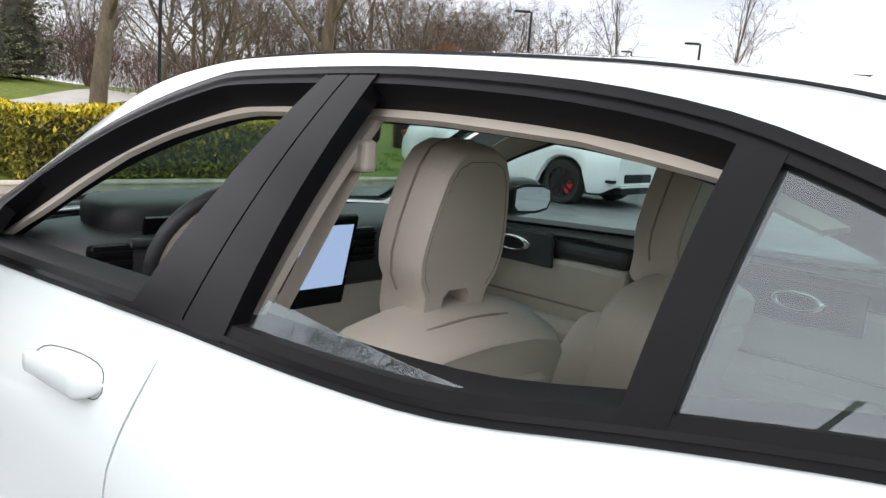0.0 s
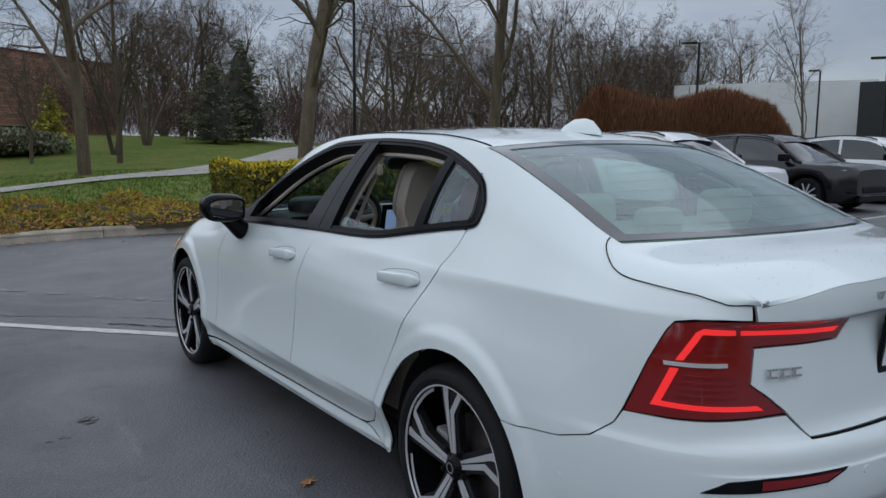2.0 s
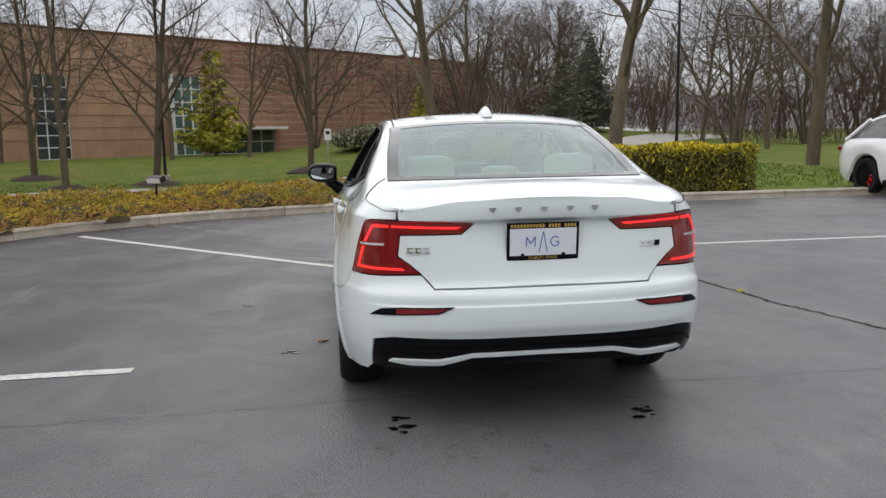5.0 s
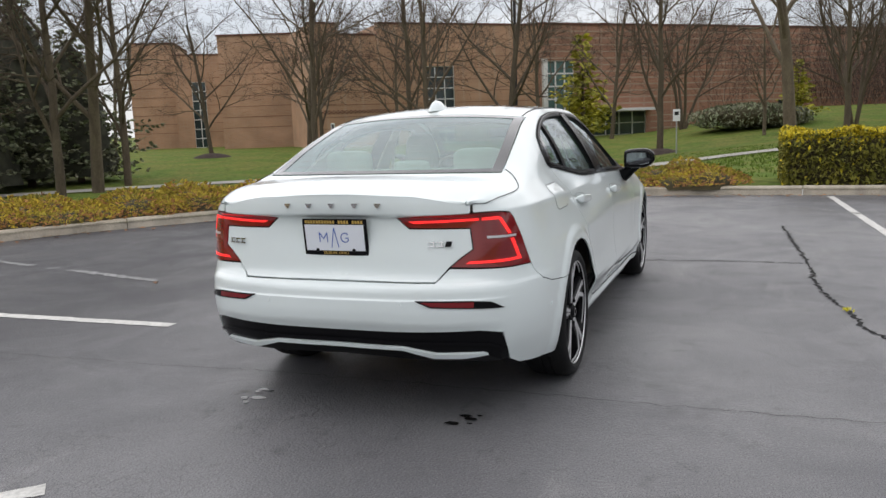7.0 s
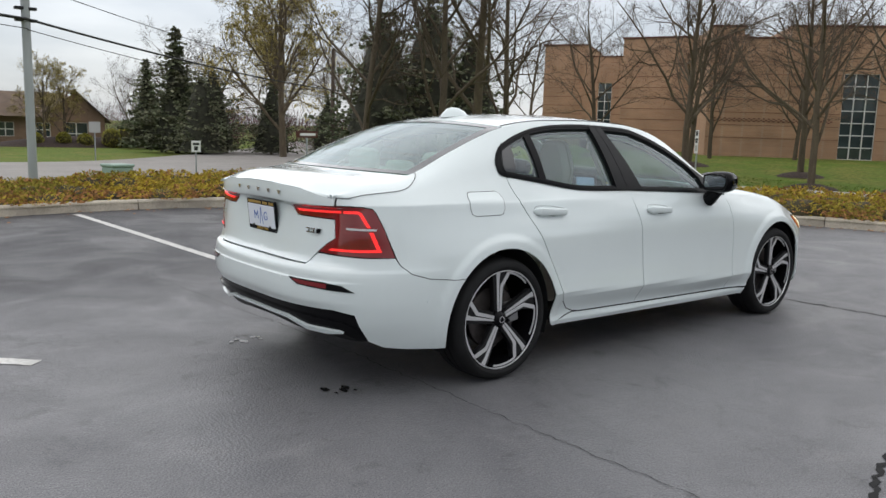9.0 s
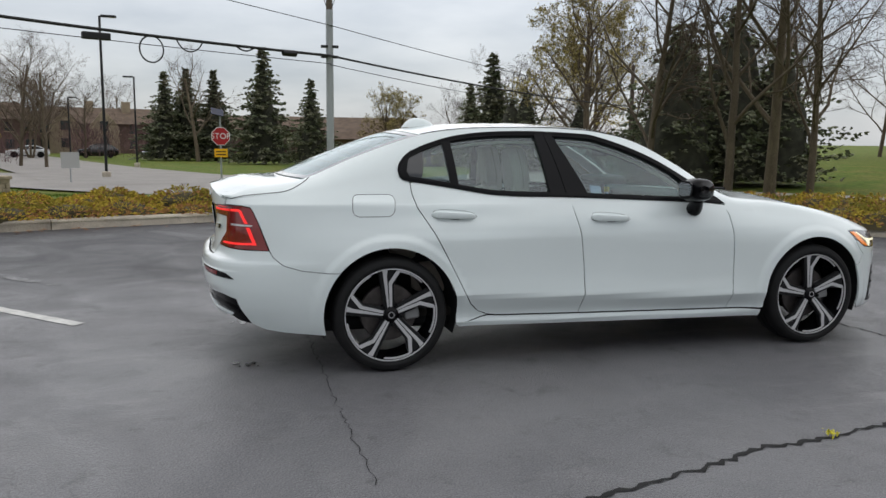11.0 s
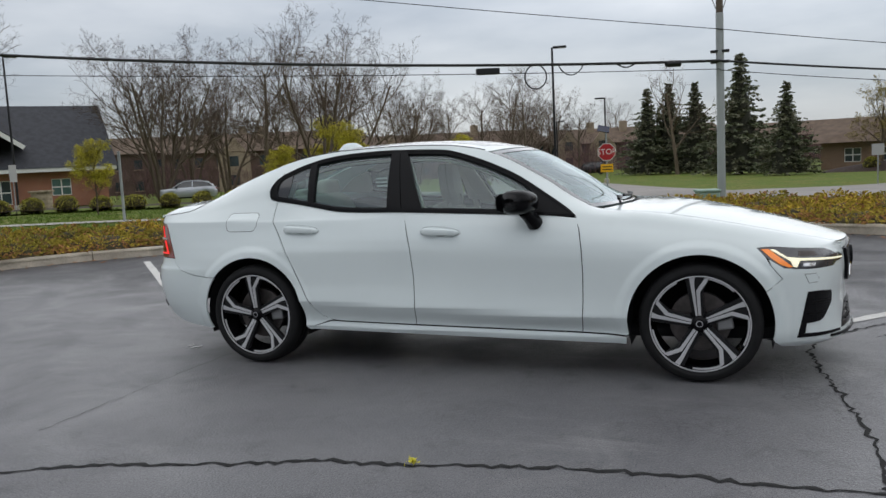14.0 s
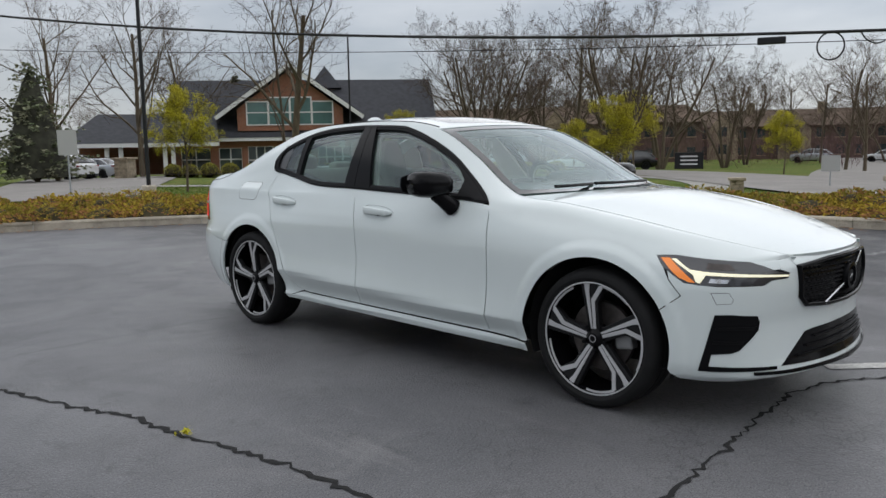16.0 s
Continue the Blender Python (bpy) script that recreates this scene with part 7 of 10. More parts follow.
def conifer(name, seed, h, r, material, label, density=1.0, droop=0.25, bare=0.06, ragged=0.25, per=2, size=0.34, power=0.95):
    rr = random.Random(seed)
    e = empty(name, label=label, category="tree", group="trees round the car park")
    tv, tf = tube_arrays([(0, 0, -0.1), (0, 0, h * 0.5), (0, 0, h * 0.97)], [0.022 * h, 0.013 * h, 0.01], 7)
    link_mesh("trunk", py_mesh("trunk", tv, tf, deg=50), "bark", e)
    vs, fs = [], []
    layers = int(h * 3.2 * density)
    for i in range(layers):
        t = i / layers
        z = h * (bare + (1 - bare) * t)
        reach = r * (1 - t) ** power * rr.uniform(1 - ragged, 1 + ragged * 0.5) + 0.06
        for k in range(max(5, int(11 * (1 - t) + 4))):
            a = rr.random() * 6.283
            ln = reach * rr.uniform(0.45, 1.15)
            steps_ = max(3, int(ln / 0.2))
            for j in range(steps_):
                u = (j + 0.6) / steps_
                rad = ln * u
                zz = z - droop * rad + 0.12 * rad * u + rr.gauss(0, 0.05)
                c = Vector((rad * math.cos(a) + rr.gauss(0, 0.05), rad * math.sin(a) + rr.gauss(0, 0.05), zz))
                for _ in range(per):
                    b = a + rr.gauss(0, 0.8)
                    d = Vector((math.cos(b), math.sin(b), rr.gauss(-0.15, 0.3))).normalized()
                    x, y = ring_frame(d)
                    q = rr.uniform(-1.3, 1.3)
                    x, y = x * math.cos(q) + y * math.sin(q), y * math.cos(q) - x * math.sin(q)
                    s = size * rr.uniform(0.5, 1.2)
                    o = len(vs)
                    vs += [c, c + d * s * 0.55 + x * s * 0.34, c + d * s * 1.2, c + d * s * 0.55 - x * s * 0.34 + y * s * 0.1]
                    fs.append((o, o + 1, o + 2, o + 3))
    link_mesh("crown", py_mesh("crown", vs, fs), material, e)
    # added dark cone inside the crown; its colour is the shade between boughs
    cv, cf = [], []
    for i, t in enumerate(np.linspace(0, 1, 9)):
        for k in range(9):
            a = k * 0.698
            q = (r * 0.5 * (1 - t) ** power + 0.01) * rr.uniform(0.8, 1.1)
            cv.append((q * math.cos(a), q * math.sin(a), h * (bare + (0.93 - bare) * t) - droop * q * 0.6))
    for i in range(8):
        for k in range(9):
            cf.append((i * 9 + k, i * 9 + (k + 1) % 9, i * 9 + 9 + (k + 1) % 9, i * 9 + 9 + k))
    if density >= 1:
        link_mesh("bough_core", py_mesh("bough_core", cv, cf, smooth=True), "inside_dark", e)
    return e


def drop_proto(e):
    for o in list(e.children_recursive) + [e]:
        bpy.data.objects.remove(o)


BARE = "bare deciduous tree with a grey trunk on the lawn"
pA = make_tree("tree", 11, BARE, h=9, r=0.16, fork=0.19, limbs=11, upright=0.5, twigs=1.3)
pB = make_tree("tree", 23, BARE, h=9, r=0.15, fork=0.17, limbs=11, upright=0.62, twigs=1.3)
pC = make_tree("tree", 37, BARE, h=10, r=0.24, fork=0.26, limbs=7, upright=0.55)
pD = make_tree("tree", 51, "many-stemmed bare tree on the lawn", h=9, r=0.17, fork=0.3, limbs=7, upright=0.45, multi=True, twigs=1.35)
pE = make_tree("tree", 65, "slender bare sapling with upright limbs", h=10, r=0.09, fork=0.15, limbs=9, upright=1.25)
pY = make_tree("tree", 71, "small tree covered with yellow-green spring buds", leaf="budding", leaf_size=0.027, leaf_per=2, leaf_every=1, h=3.1, r=0.055, fork=0.3, limbs=10, upright=0.6, twigs=1.4)
pP = make_tree("tree", 83, "tall tree with pale spring buds", leaf="pale_buds", leaf_size=0.075, leaf_per=1, leaf_every=1, h=11, r=0.24, fork=0.16, limbs=11, upright=0.6, twigs=1.4)
pS = conifer("spruce_tree", 3, 9.0, 3.3, "spruce", "dark green spruce with drooping boughs", ragged=0.5, size=0.27, density=2.0, per=4)
pN = conifer("spruce_tree", 9, 6.0, 3.0, "spruce", "broad dark evergreen with ragged boughs", droop=0.1, ragged=0.5, size=0.17, density=1.7, per=5, power=0.62)
pG = conifer("pine_tree", 14, 6.0, 2.3, "pine_yellow", "yellow-green pine in open layers", density=0.99, droop=-0.08, ragged=0.45, size=0.34)

rt = random.Random(77)
PLACES = [
    # across the lawn before the brick building
    (pA, 28.6, 16.9, 1.05), (pB, 37.0, 22.2, 1.1), (pB, 37.4, 29.3, 1.0), (pA, 36.5, 15.4, 1.05), (pA, 31.2, 12.3, 1.05), (pB, 33.4, 9.1, 1.15), (pA, 36.2, 2.2, 1.1),
    (pC, 31.5, -3.4, 1.12), (pA, 38.6, -6.2, 0.95), (pD, 44.5, -7.2, 0.95), (pA, 40.4, -2.6, 0.62), (pC, 23.0, -8.8, 1.1), (pB, 47.0, 21.0, 0.95), (pA, 43.0, 24.6, 0.9), (pA, 49.5, 11.5, 1.0), (pB, 51.0, 6.8, 1.05),
    (pD, 52, -10.7, 0.95), (pC, 20.5, -14.8, 0.95), (pA, 40.8, -24.7, 1.1), (pB, 45.6, -22.8, 1.1), (pD, 36, -20, 1.0), (pD, 56, 2.5, 1.0),
    (pA, 18.3, 21.8, 1.15), (pC, 20.6, 22.3, 1.0), (pA, 23.6, 23.5, 1.05), (pB, 16.5, 25.0, 1.1),
    (pE, 29.5, -48.1, 1.05), (pE, 17.0, -37, 0.85),
    # beyond the street
    (pC, -32.0, 22.2, 0.95), (pE, -36.1, 24.6, 1.05), (pD, -41.4, 48.3, 1.35), (pD, -31.0, 61.3, 1.4), (pB, -35, 54, 1.3), (pD, -21.4, 39.0, 1.05), (pD, -48.2, 57, 1.5), (pB, -15, 60, 0.9), (pA, -12.5, 56, 0.8),
    (pA, -50, 22, 1.2), (pB, -58, 30, 1.2), (pA, -44, 14, 1.0), (pC, -3, 85, 1.0),
    (pB, 31, 62, 0.9), (pP, 14.3, 68.5, 0.55), (pP, 16.4, 70.5, 0.5), (pD, 24, 74, 0.8), (pP, 22.5, 43.0, 1.0), (pP, 26, 51, 0.95),
    (pD, -33, 84, 1.15), (pB, -27, 90, 1.1), (pD, -21, 93, 1.05), (pD, -43, 72, 1.3), (pB, -38, 78, 1.2), (pD, -52, 66, 1.4), (pD, -46, 64, 1.35), (pB, -16, 97, 0.9), (pD, -29, 70, 1.15),
    # yellow-green
    (pY, -24.4, 23.3, 0.85), (pY, -22.9, 42.9, 1.35), (pY, -9.3, 18.6, 0.78), (pY, -18.2, 29.4, 0.72), (pY, -14.6, 47.1, 0.95), (pY, -23.3, 11.1, 0.98),
    # evergreens
    (pS, -6.5, 89, 1.1), (pS, -4.2, 90, 1.15), (pS, -1.2, 88, 1.1), (pS, 3.4, 74.3, 1.22), (pS, 6.8, 64.1, 0.84), (pS, 19.0, 52.0, 0.95), (pN, 21.2, 50.9, 1.05), (pS, 20.5, 62.1, 0.8), (pN, 18.9, 47.6, 0.9), (pN, 24, 47.5, 0.85),
    (pN, 26.5, 44, 0.7), (pN, 23.0, 28.4, 1.45), (pN, 19.5, 27.8, 1.25), (pN, 24.5, 27.0, 1.15), (pN, 22.0, 31.0, 1.35), (pN, 56.9, -18.8, 1.3), (pN, 53.5, -15.7, 0.95), (pN, -42.4, 12.3, 1.1), (pN, -46, 9, 1.15), (pS, -60, 36, 1.0), (pS, -56, 40, 0.9),
    (pG, 55.0, 9.5, 1.25), (pG, 48.5, -4.6, 0.62),
]
for k, (p, x, y, sc) in enumerate(PLACES):
    put(p, x, y, sc * rt.uniform(0.97, 1.03), rt.random() * 360)
# woods behind
for k in range(46):
    a = rt.uniform(-62, -13) if k < 34 else rt.uniform(20, 70)
    d = rt.uniform(62, 105)
    put(rt.choice((pB, pD)), d * math.cos(radians(a)), d * math.sin(radians(a)), rt.uniform(1.0, 1.5), rt.random() * 360)
for k in range(14):
    a = rt.uniform(95, 165)
    d = rt.uniform(120, 160)
    put(rt.choice((pB, pD)), d * math.cos(radians(a)), d * math.sin(radians(a)), rt.uniform(1.1, 1.5), rt.random() * 360)
for p in (pA, pB, pC, pD, pE, pY, pP, pS, pN, pG):
    drop_proto(p)


def brush(name, spots, label, seed, per=420, tint="brush"):
    """Far thickets: clumps of slender twigs."""
    rr = random.Random(seed)
    vs, fs = [], []
    for x, y, r, h in spots:
        z0 = g_z(x, y)
        for _ in range(per):
            a, u, t = rr.random() * 6.283, math.sqrt(rr.random()), rr.random() ** 0.8
            q = r * u * (0.55 + 0.6 * t)
            c = Vector((x + q * math.cos(a), y + q * math.sin(a), z0 + h * t * (1 - 0.25 * u * u) * 0.86))
            d = Vector((math.cos(a) * u * 0.6 + rr.gauss(0, 0.25), math.sin(a) * u * 0.6 + rr.gauss(0, 0.25), 1)).normalized()
            side = Vector((-math.sin(a + rr.gauss(0, 1)), math.cos(a + rr.gauss(0, 1)), 0)) * rr.uniform(0.010, 0.026)
            ln = rr.uniform(0.5, 1.3) * h / 5
            o = len(vs)
            vs += [c - side, c + side, c + d * ln]
            fs.append((o, o + 1, o + 2))
    tagged(link_mesh(name, py_mesh(name, vs, fs), tint, None, label, kind="stuff"), category="thicket")


M["brush"] = mat("brown_winter_twigs", (0.105, 0.07, 0.06), 0.95, island=0.4, spec=0.1)
M["brush_red"] = mat("purplish_winter_twigs", (0.14, 0.085, 0.085), 0.95, island=0.4, spec=0.1)
rb_ = random.Random(31)
spots = []
for k in range(150):
    a, d = radians(rb_.uniform(-47, 8)), rb_.uniform(66, 112)
    spots.append((d * math.cos(a), d * math.sin(a), rb_.uniform(2.2, 4), rb_.uniform(4, 8)))
brush("far_thicket", spots, "brown leafless thicket along the edge of the lawn", 1)
spots = []
for k in range(70):
    a, d = radians(rb_.uniform(62, 100)), rb_.uniform(96, 125)
    spots.append((d * math.cos(a), d * math.sin(a), rb_.uniform(2, 4), rb_.uniform(3, 6)))
for k in range(26):
    spots.append((25 + k * 0.8 + rb_.uniform(-1, 1), 62 + k * 0.1 + rb_.uniform(-3, 8), rb_.uniform(1.5, 2.6), rb_.uniform(2.2, 4.5)))
brush("far_thicket", [(d * math.cos(radians(a)), d * math.sin(radians(a)), 3.2, 4.6) for a, d in ((-8.5 - 1.15 * k, 66 + 6 * math.sin(k * 2.3)) for k in range(24))], "brown leafless undergrowth behind the lawn", 6, per=620)
brush("far_thicket", spots, "purplish leafless bushes behind the house", 2, tint="brush_red")
spots = []
for k in range(90):
    a, d = radians(rb_.uniform(103, 160)), rb_.uniform(70, 100)
    spots.append((d * math.cos(a), d * math.sin(a), rb_.uniform(1.6, 3), rb_.uniform(3, 5.5)))
brush("far_thicket", spots, "leafless bushes before the apartment rows", 3, per=300, tint="brush_red")


# ---- low planting ----
def bed(name, d0, d1, width, height, label, seed, off=0.2, gap=()):
    """A bed of spreading junipers behind the kerb between two ways along it."""
    rr = random.Random(seed)
    clumps = []
    d = d0
    while d < d1:
        x, y, tx, ty = kerb_at(d)
        for row in range(3):
            o = off + 0.25 + (row + rr.random() * 0.7) * width / 3.2
            clumps.append((x + ty * o, y - tx * o, rr.uniform(0.45, 0.75), height * rr.uniform(0.55, 1.05) * (0.75 if row == 0 else 1)))
        d += 0.42
    core_v, core_f, lv, lf, bv, bf = [], [], [], [], [], []
    for x, y, r, h in clumps:
        z0 = g_z(x, y)
        o = len(core_v)
        for i, (rad, hh) in enumerate(((1.0, -0.02), (0.85, 0.45), (0.45, 0.72))):
            for k in range(9):
                a = k * 0.698 + i * 0.3
                q = rr.uniform(0.8, 1.1)
                core_v.append((x + r * 0.8 * rad * q * math.cos(a), y + r * 0.8 * rad * q * math.sin(a), z0 + h * hh))
        core_v.append((x, y, z0 + h * 0.8))
        for i in range(2):
            for k in range(9):
                k2 = (k + 1) % 9
                core_f.append((o + i * 9 + k, o + i * 9 + k2, o + i * 9 + 9 + k2, o + i * 9 + 9 + k))
        for k in range(9):
            core_f.append((o + 18 + k, o + 18 + (k + 1) % 9, o + 27))
        for _ in range(620):
            a, u = rr.random() * 6.283, math.sqrt(rr.random())
            c = Vector((x + r * u * math.cos(a), y + r * u * math.sin(a), z0 + h * (1 - 0.75 * u * u) * rr.uniform(0.75, 1.02)))
            dd = Vector((math.cos(a) * (0.35 + u), math.sin(a) * (0.35 + u), rr.uniform(0.1, 1.1))).normalized()
            xx, yy = ring_frame(dd)
            s = rr.uniform(0.035, 0.085)
            brown = rr.random() < 0.2 or (c.z - z0 < 0.15 and rr.random() < 0.45)
            V, F = (bv, bf) if brown else (lv, lf)
            for tilt in (-0.5, 0.5):
                e2 = (dd + xx * tilt).normalized()
                i = len(V)
                V += [c, c + e2 * s * 0.5 + yy * s * 0.2, c + e2 * s, c + e2 * s * 0.5 - yy * s * 0.2]
                F.append((i, i + 1, i + 2, i + 3))
    e = empty(name, label=label, category="shrub bed")
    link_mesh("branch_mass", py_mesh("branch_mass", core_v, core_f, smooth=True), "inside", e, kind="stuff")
    link_mesh("foliage", py_mesh("foliage", lv, lf), "juniper", e, kind="stuff")
    link_mesh("foliage", py_mesh("foliage", bv, bf), "juniper_brown", e, kind="stuff")


def way_near(x, y):
    return min(dist, key=lambda d: math.hypot(kerb_at(d)[0] - x, kerb_at(d)[1] - y))


JUN = "low spreading golden juniper bed behind the kerb"
bed("juniper_bed", way_near(10.1, -1.3), way_near(9.4, 2.3), 1.5, 0.46, JUN, 1)
bed("juniper_bed", way_near(9.3, 2.5), way_near(5.2, 6.8), 1.6, 0.44, JUN, 2)
bed("juniper_bed", way_near(5.0, 6.9), way_near(2.3, 8.15), 1.7, 0.40, JUN, 3)
bed("juniper_bed", way_near(2.1, 8.2), way_near(-1.2, 8.0), 1.6, 0.40, JUN, 4)
bed("juniper_bed", way_near(-2.2, 7.6), way_near(-5.2, 6.1), 1.8, 0.38, JUN, 5)
bed("juniper_bed", way_near(-5.4, 5.9), way_near(-10.0, -2.5), 1.9, 0.44, JUN, 6)


def hedge(name, x0, x1, y0, y1, h, label, leaf, tip, seed, count, round_=0.0):
    rr = random.Random(seed)
    e = empty(name, label=label, category="hedge")
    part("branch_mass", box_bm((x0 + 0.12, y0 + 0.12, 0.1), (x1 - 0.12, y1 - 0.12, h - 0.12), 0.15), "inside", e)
    body_pts, tip_pts = [], []
    ax, ay, az = (x1 - x0), (y1 - y0), h - 0.1
    for _ in range(count):
        u = rr.random() * (ax * ay + 2 * ax * az + 2 * ay * az)
        j = abs(rr.gauss(0, 0.05))
        wob = 0.05 * math.sin(3.1 * rr.random())
        if u < ax * ay:
            x, y = rr.uniform(x0, x1), rr.uniform(y0, y1)
            z = h + 0.035 * math.sin(x * 2.3 + y * 3.1) + 0.03 * math.sin(y * 7) - j + wob * 0.5
            (tip_pts if rr.random() < 0.75 else body_pts).append((x, y, z))
        else:
            z = 0.1 + az * rr.random()
            if u < ax * ay + 2 * ax * az:
                x, y = rr.uniform(x0, x1), (y0 + j if rr.random() < 0.5 else y1 - j)
            else:
                x, y = (x0 + j - 0.03 * math.sin(z * 9 + 1.3) if rr.random() < 0.5 else x1 - j), rr.uniform(y0, y1)
            (tip_pts if rr.random() < 0.05 + 0.5 * max(0, (z - h + 0.28) / 0.28) else body_pts).append((x, y, z))
    link_mesh("foliage", scatter_leaves(body_pts, 0.042, rr, 1, "foliage"), leaf, e, kind="stuff")
    link_mesh("foliage", scatter_leaves(tip_pts, 0.042, rr, 1, "foliage"), tip, e, kind="stuff")
    return e


hedge("hedge", 10.45, 12.5, -7.3, -2.3, 1.0, "clipped hedge with bright yellow-green tips behind the kerb", "boxwood", "boxwood_tip", 4, 30000)
def mound_hedge(name, line, width, h, label, leaf, seed, count):
    """A tall rounded bank of dry upright stems along a line on plan."""
    rr = random.Random(seed)
    e = empty(name, label=label, category="hedge")
    pts = [np.array(p) for p in smooth_line(line, 10)]
    core_v, core_f, vs, fs = [], [], [], []
    n = len(pts)
    for i, p in enumerate(pts):
        t = pts[min(i + 1, n - 1)] - pts[max(i - 1, 0)]
        t = t / np.linalg.norm(t)
        end = min(1.0, min(i, n - 1 - i) / 5 + 0.25) ** 0.5
        for k in range(9):
            a = math.pi * k / 8
            q = width * 0.42 * end * math.cos(a)
            core_v.append((p[0] - t[1] * q, p[1] + t[0] * q, 0.05 + h * 0.84 * end * math.sin(a) ** 0.7))
    for i in range(n - 1):
        for k in range(8):
            core_f.append((i * 9 + k, i * 9 + k + 1, i * 9 + k + 10, i * 9 + k + 9))
    for _ in range(count):
        u = rr.random() * (n - 1.001)
        i = int(u)
        p = pts[i] + (pts[i + 1] - pts[i]) * (u - i)
        t = pts[i + 1] - pts[i]
        t = t / np.linalg.norm(t)
        end = min(1.0, min(u, n - 1 - u) / 5 + 0.25) ** 0.5
        a = math.pi * rr.random()
        q = width * 0.5 * end * math.cos(a)
        top_ = h * end * (0.93 + 0.07 * math.sin(p[0] * 1.7 + p[1] * 0.9)) * math.sin(a) ** 0.6
        z = 0.05 + top_ * rr.uniform(0.82, 1.0)
        c = Vector((p[0] - t[1] * q, p[1] + t[0] * q, z))
        d = Vector((rr.gauss(0, 0.3) - t[1] * q * 0.25, rr.gauss(0, 0.3) + t[0] * q * 0.25, 1)).normalized()
        x, y = ring_frame(d)
        ln, w = rr.uniform(0.16, 0.42), rr.uniform(0.012, 0.03)
        o = len(vs)
        vs += [c - x * w, c + x * w, c + d * ln]
        fs.append((o, o + 1, o + 2))
    link_mesh("branch_mass", py_mesh("branch_mass", core_v, core_f, smooth=True), "inside", e, kind="stuff")
    link_mesh("foliage", py_mesh("foliage", vs, fs), leaf, e, kind="stuff")
    return e


mound_hedge("hedge", [(17.8, -16.0), (16.8, -18.5), (15.6, -21.0), (14.3, -23.0)], 3.0, 3.1, "tall rounded bank of russet winter stems behind parked cars", "beech", 5, 60000)


def shrub(name, x, y, r, h, leaf, label, seed, count=500, size=0.045):
    rr = random.Random(seed)
    z0 = g_z(x, y)
    e = empty(name, label=label, category="shrub")
    vs, fs = lathe([(0.02, 0.0), (r * 0.8, h * 0.15), (r * 0.88, h * 0.5), (r * 0.6, h * 0.85), (0.01, h * 0.93)], 10, 'Z')
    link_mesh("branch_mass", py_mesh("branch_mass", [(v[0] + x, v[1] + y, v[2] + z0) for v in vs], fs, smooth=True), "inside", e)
    pts = []
    for _ in range(count):
        a, t = rr.random() * 6.283, rr.random()
        rad = r * math.sqrt(max(0.02, 1 - (2 * t - 0.85) ** 2 * 0.75)) * rr.uniform(0.88, 1.06)
        pts.append((x + rad * math.cos(a), y + rad * math.sin(a), z0 + h * t))
    for _ in range(count // 3):
        a, u = rr.random() * 6.283, math.sqrt(rr.random())
        pts.append((x + r * 0.8 * u * math.cos(a), y + r * 0.8 * u * math.sin(a), z0 + h * (1.0 - 0.25 * u * u)))
    link_mesh("foliage", scatter_leaves(pts, size, rr, 1, "foliage"), leaf, e, kind="stuff")


ROW = smooth_line([(-43.0, 20.6), (-37.0, 22.2), (-31.6, 25.0), (-25.6, 28.0), (-21.2, 32.0)], 40)
ribbon("mulch_bed", [(-46.0, 20.4), (-43.0, 21.2), (-37.0, 22.9), (-31.8, 25.6), (-25.9, 28.7), (-21.4, 33.0), (-20.0, 34.5)], 3.2, 0.22, "mulch", "long bed of dark mulch before the office", drape=True)
gone, rs = 9.0, random.Random(12)
for (xa, ya), (xb, yb) in zip(ROW[:-1], ROW[1:]):
    gone += math.hypot(xb - xa, yb - ya)
    if gone >= 1.55:
        gone = rs.uniform(-0.06, 0.06)
        shrub("round_shrub", xb, yb, rs.uniform(0.52, 0.6), rs.uniform(0.78, 0.9), "shrub", "round clipped olive shrub in the mulch bed", int(xb * 10), 700, 0.06)
vs, fs = lathe([(6.2, -0.1), (4.6, 0.35), (2.6, 0.75), (0.01, 0.95)], 22, 'Z')
link_mesh("mulch_mound", py_mesh("mulch_mound", [(v[0] * 1.3 + 17.0, v[1] * 0.6 + 69.0, v[2] + g_z(17, 69)) for v in vs], fs, smooth=True), "mulch", None, "low mound of brown mulch before the house", kind="structure")
for x, y, r, h in ((13.3, 67.4, 0.62, 1.15), (15.3, 66.9, 0.6, 1.25), (16.9, 66.6, 0.66, 1.15), (18.9, 66.2, 0.8, 1.6), (20.4, 66.6, 1.0, 1.9)):
    shrub("round_shrub", x, y, r, h, "shrub", "round evergreen shrub before the house", int(x * 7), 600, 0.09)
shrub("spreading_shrub", 47.0, -1.9, 3.4, 1.4, "spruce", "wide dark spreading evergreen on the lawn", 90, 2600, 0.11)
for x, y in ((28.6, 16.9), (37.4, 29.3), (36.5, 15.4), (31.2, 12.3), (33.4, 9.1), (36.2, 2.2), (37.0, 22.2)):
    vs, fs = lathe([(1.25, -0.04), (0.9, 0.10), (0.4, 0.22), (0.01, 0.25)], 14, 'Z')
    link_mesh("mulch_ring", py_mesh("mulch_ring", [(v[0] * (1 + 0.1 * math.sin(5 * v[1])) + x, v[1] + y, v[2] + g_z(x, y)) for v in vs], fs, smooth=True), "mulch", None, "dark mulch ring round a trunk", kind="structure")

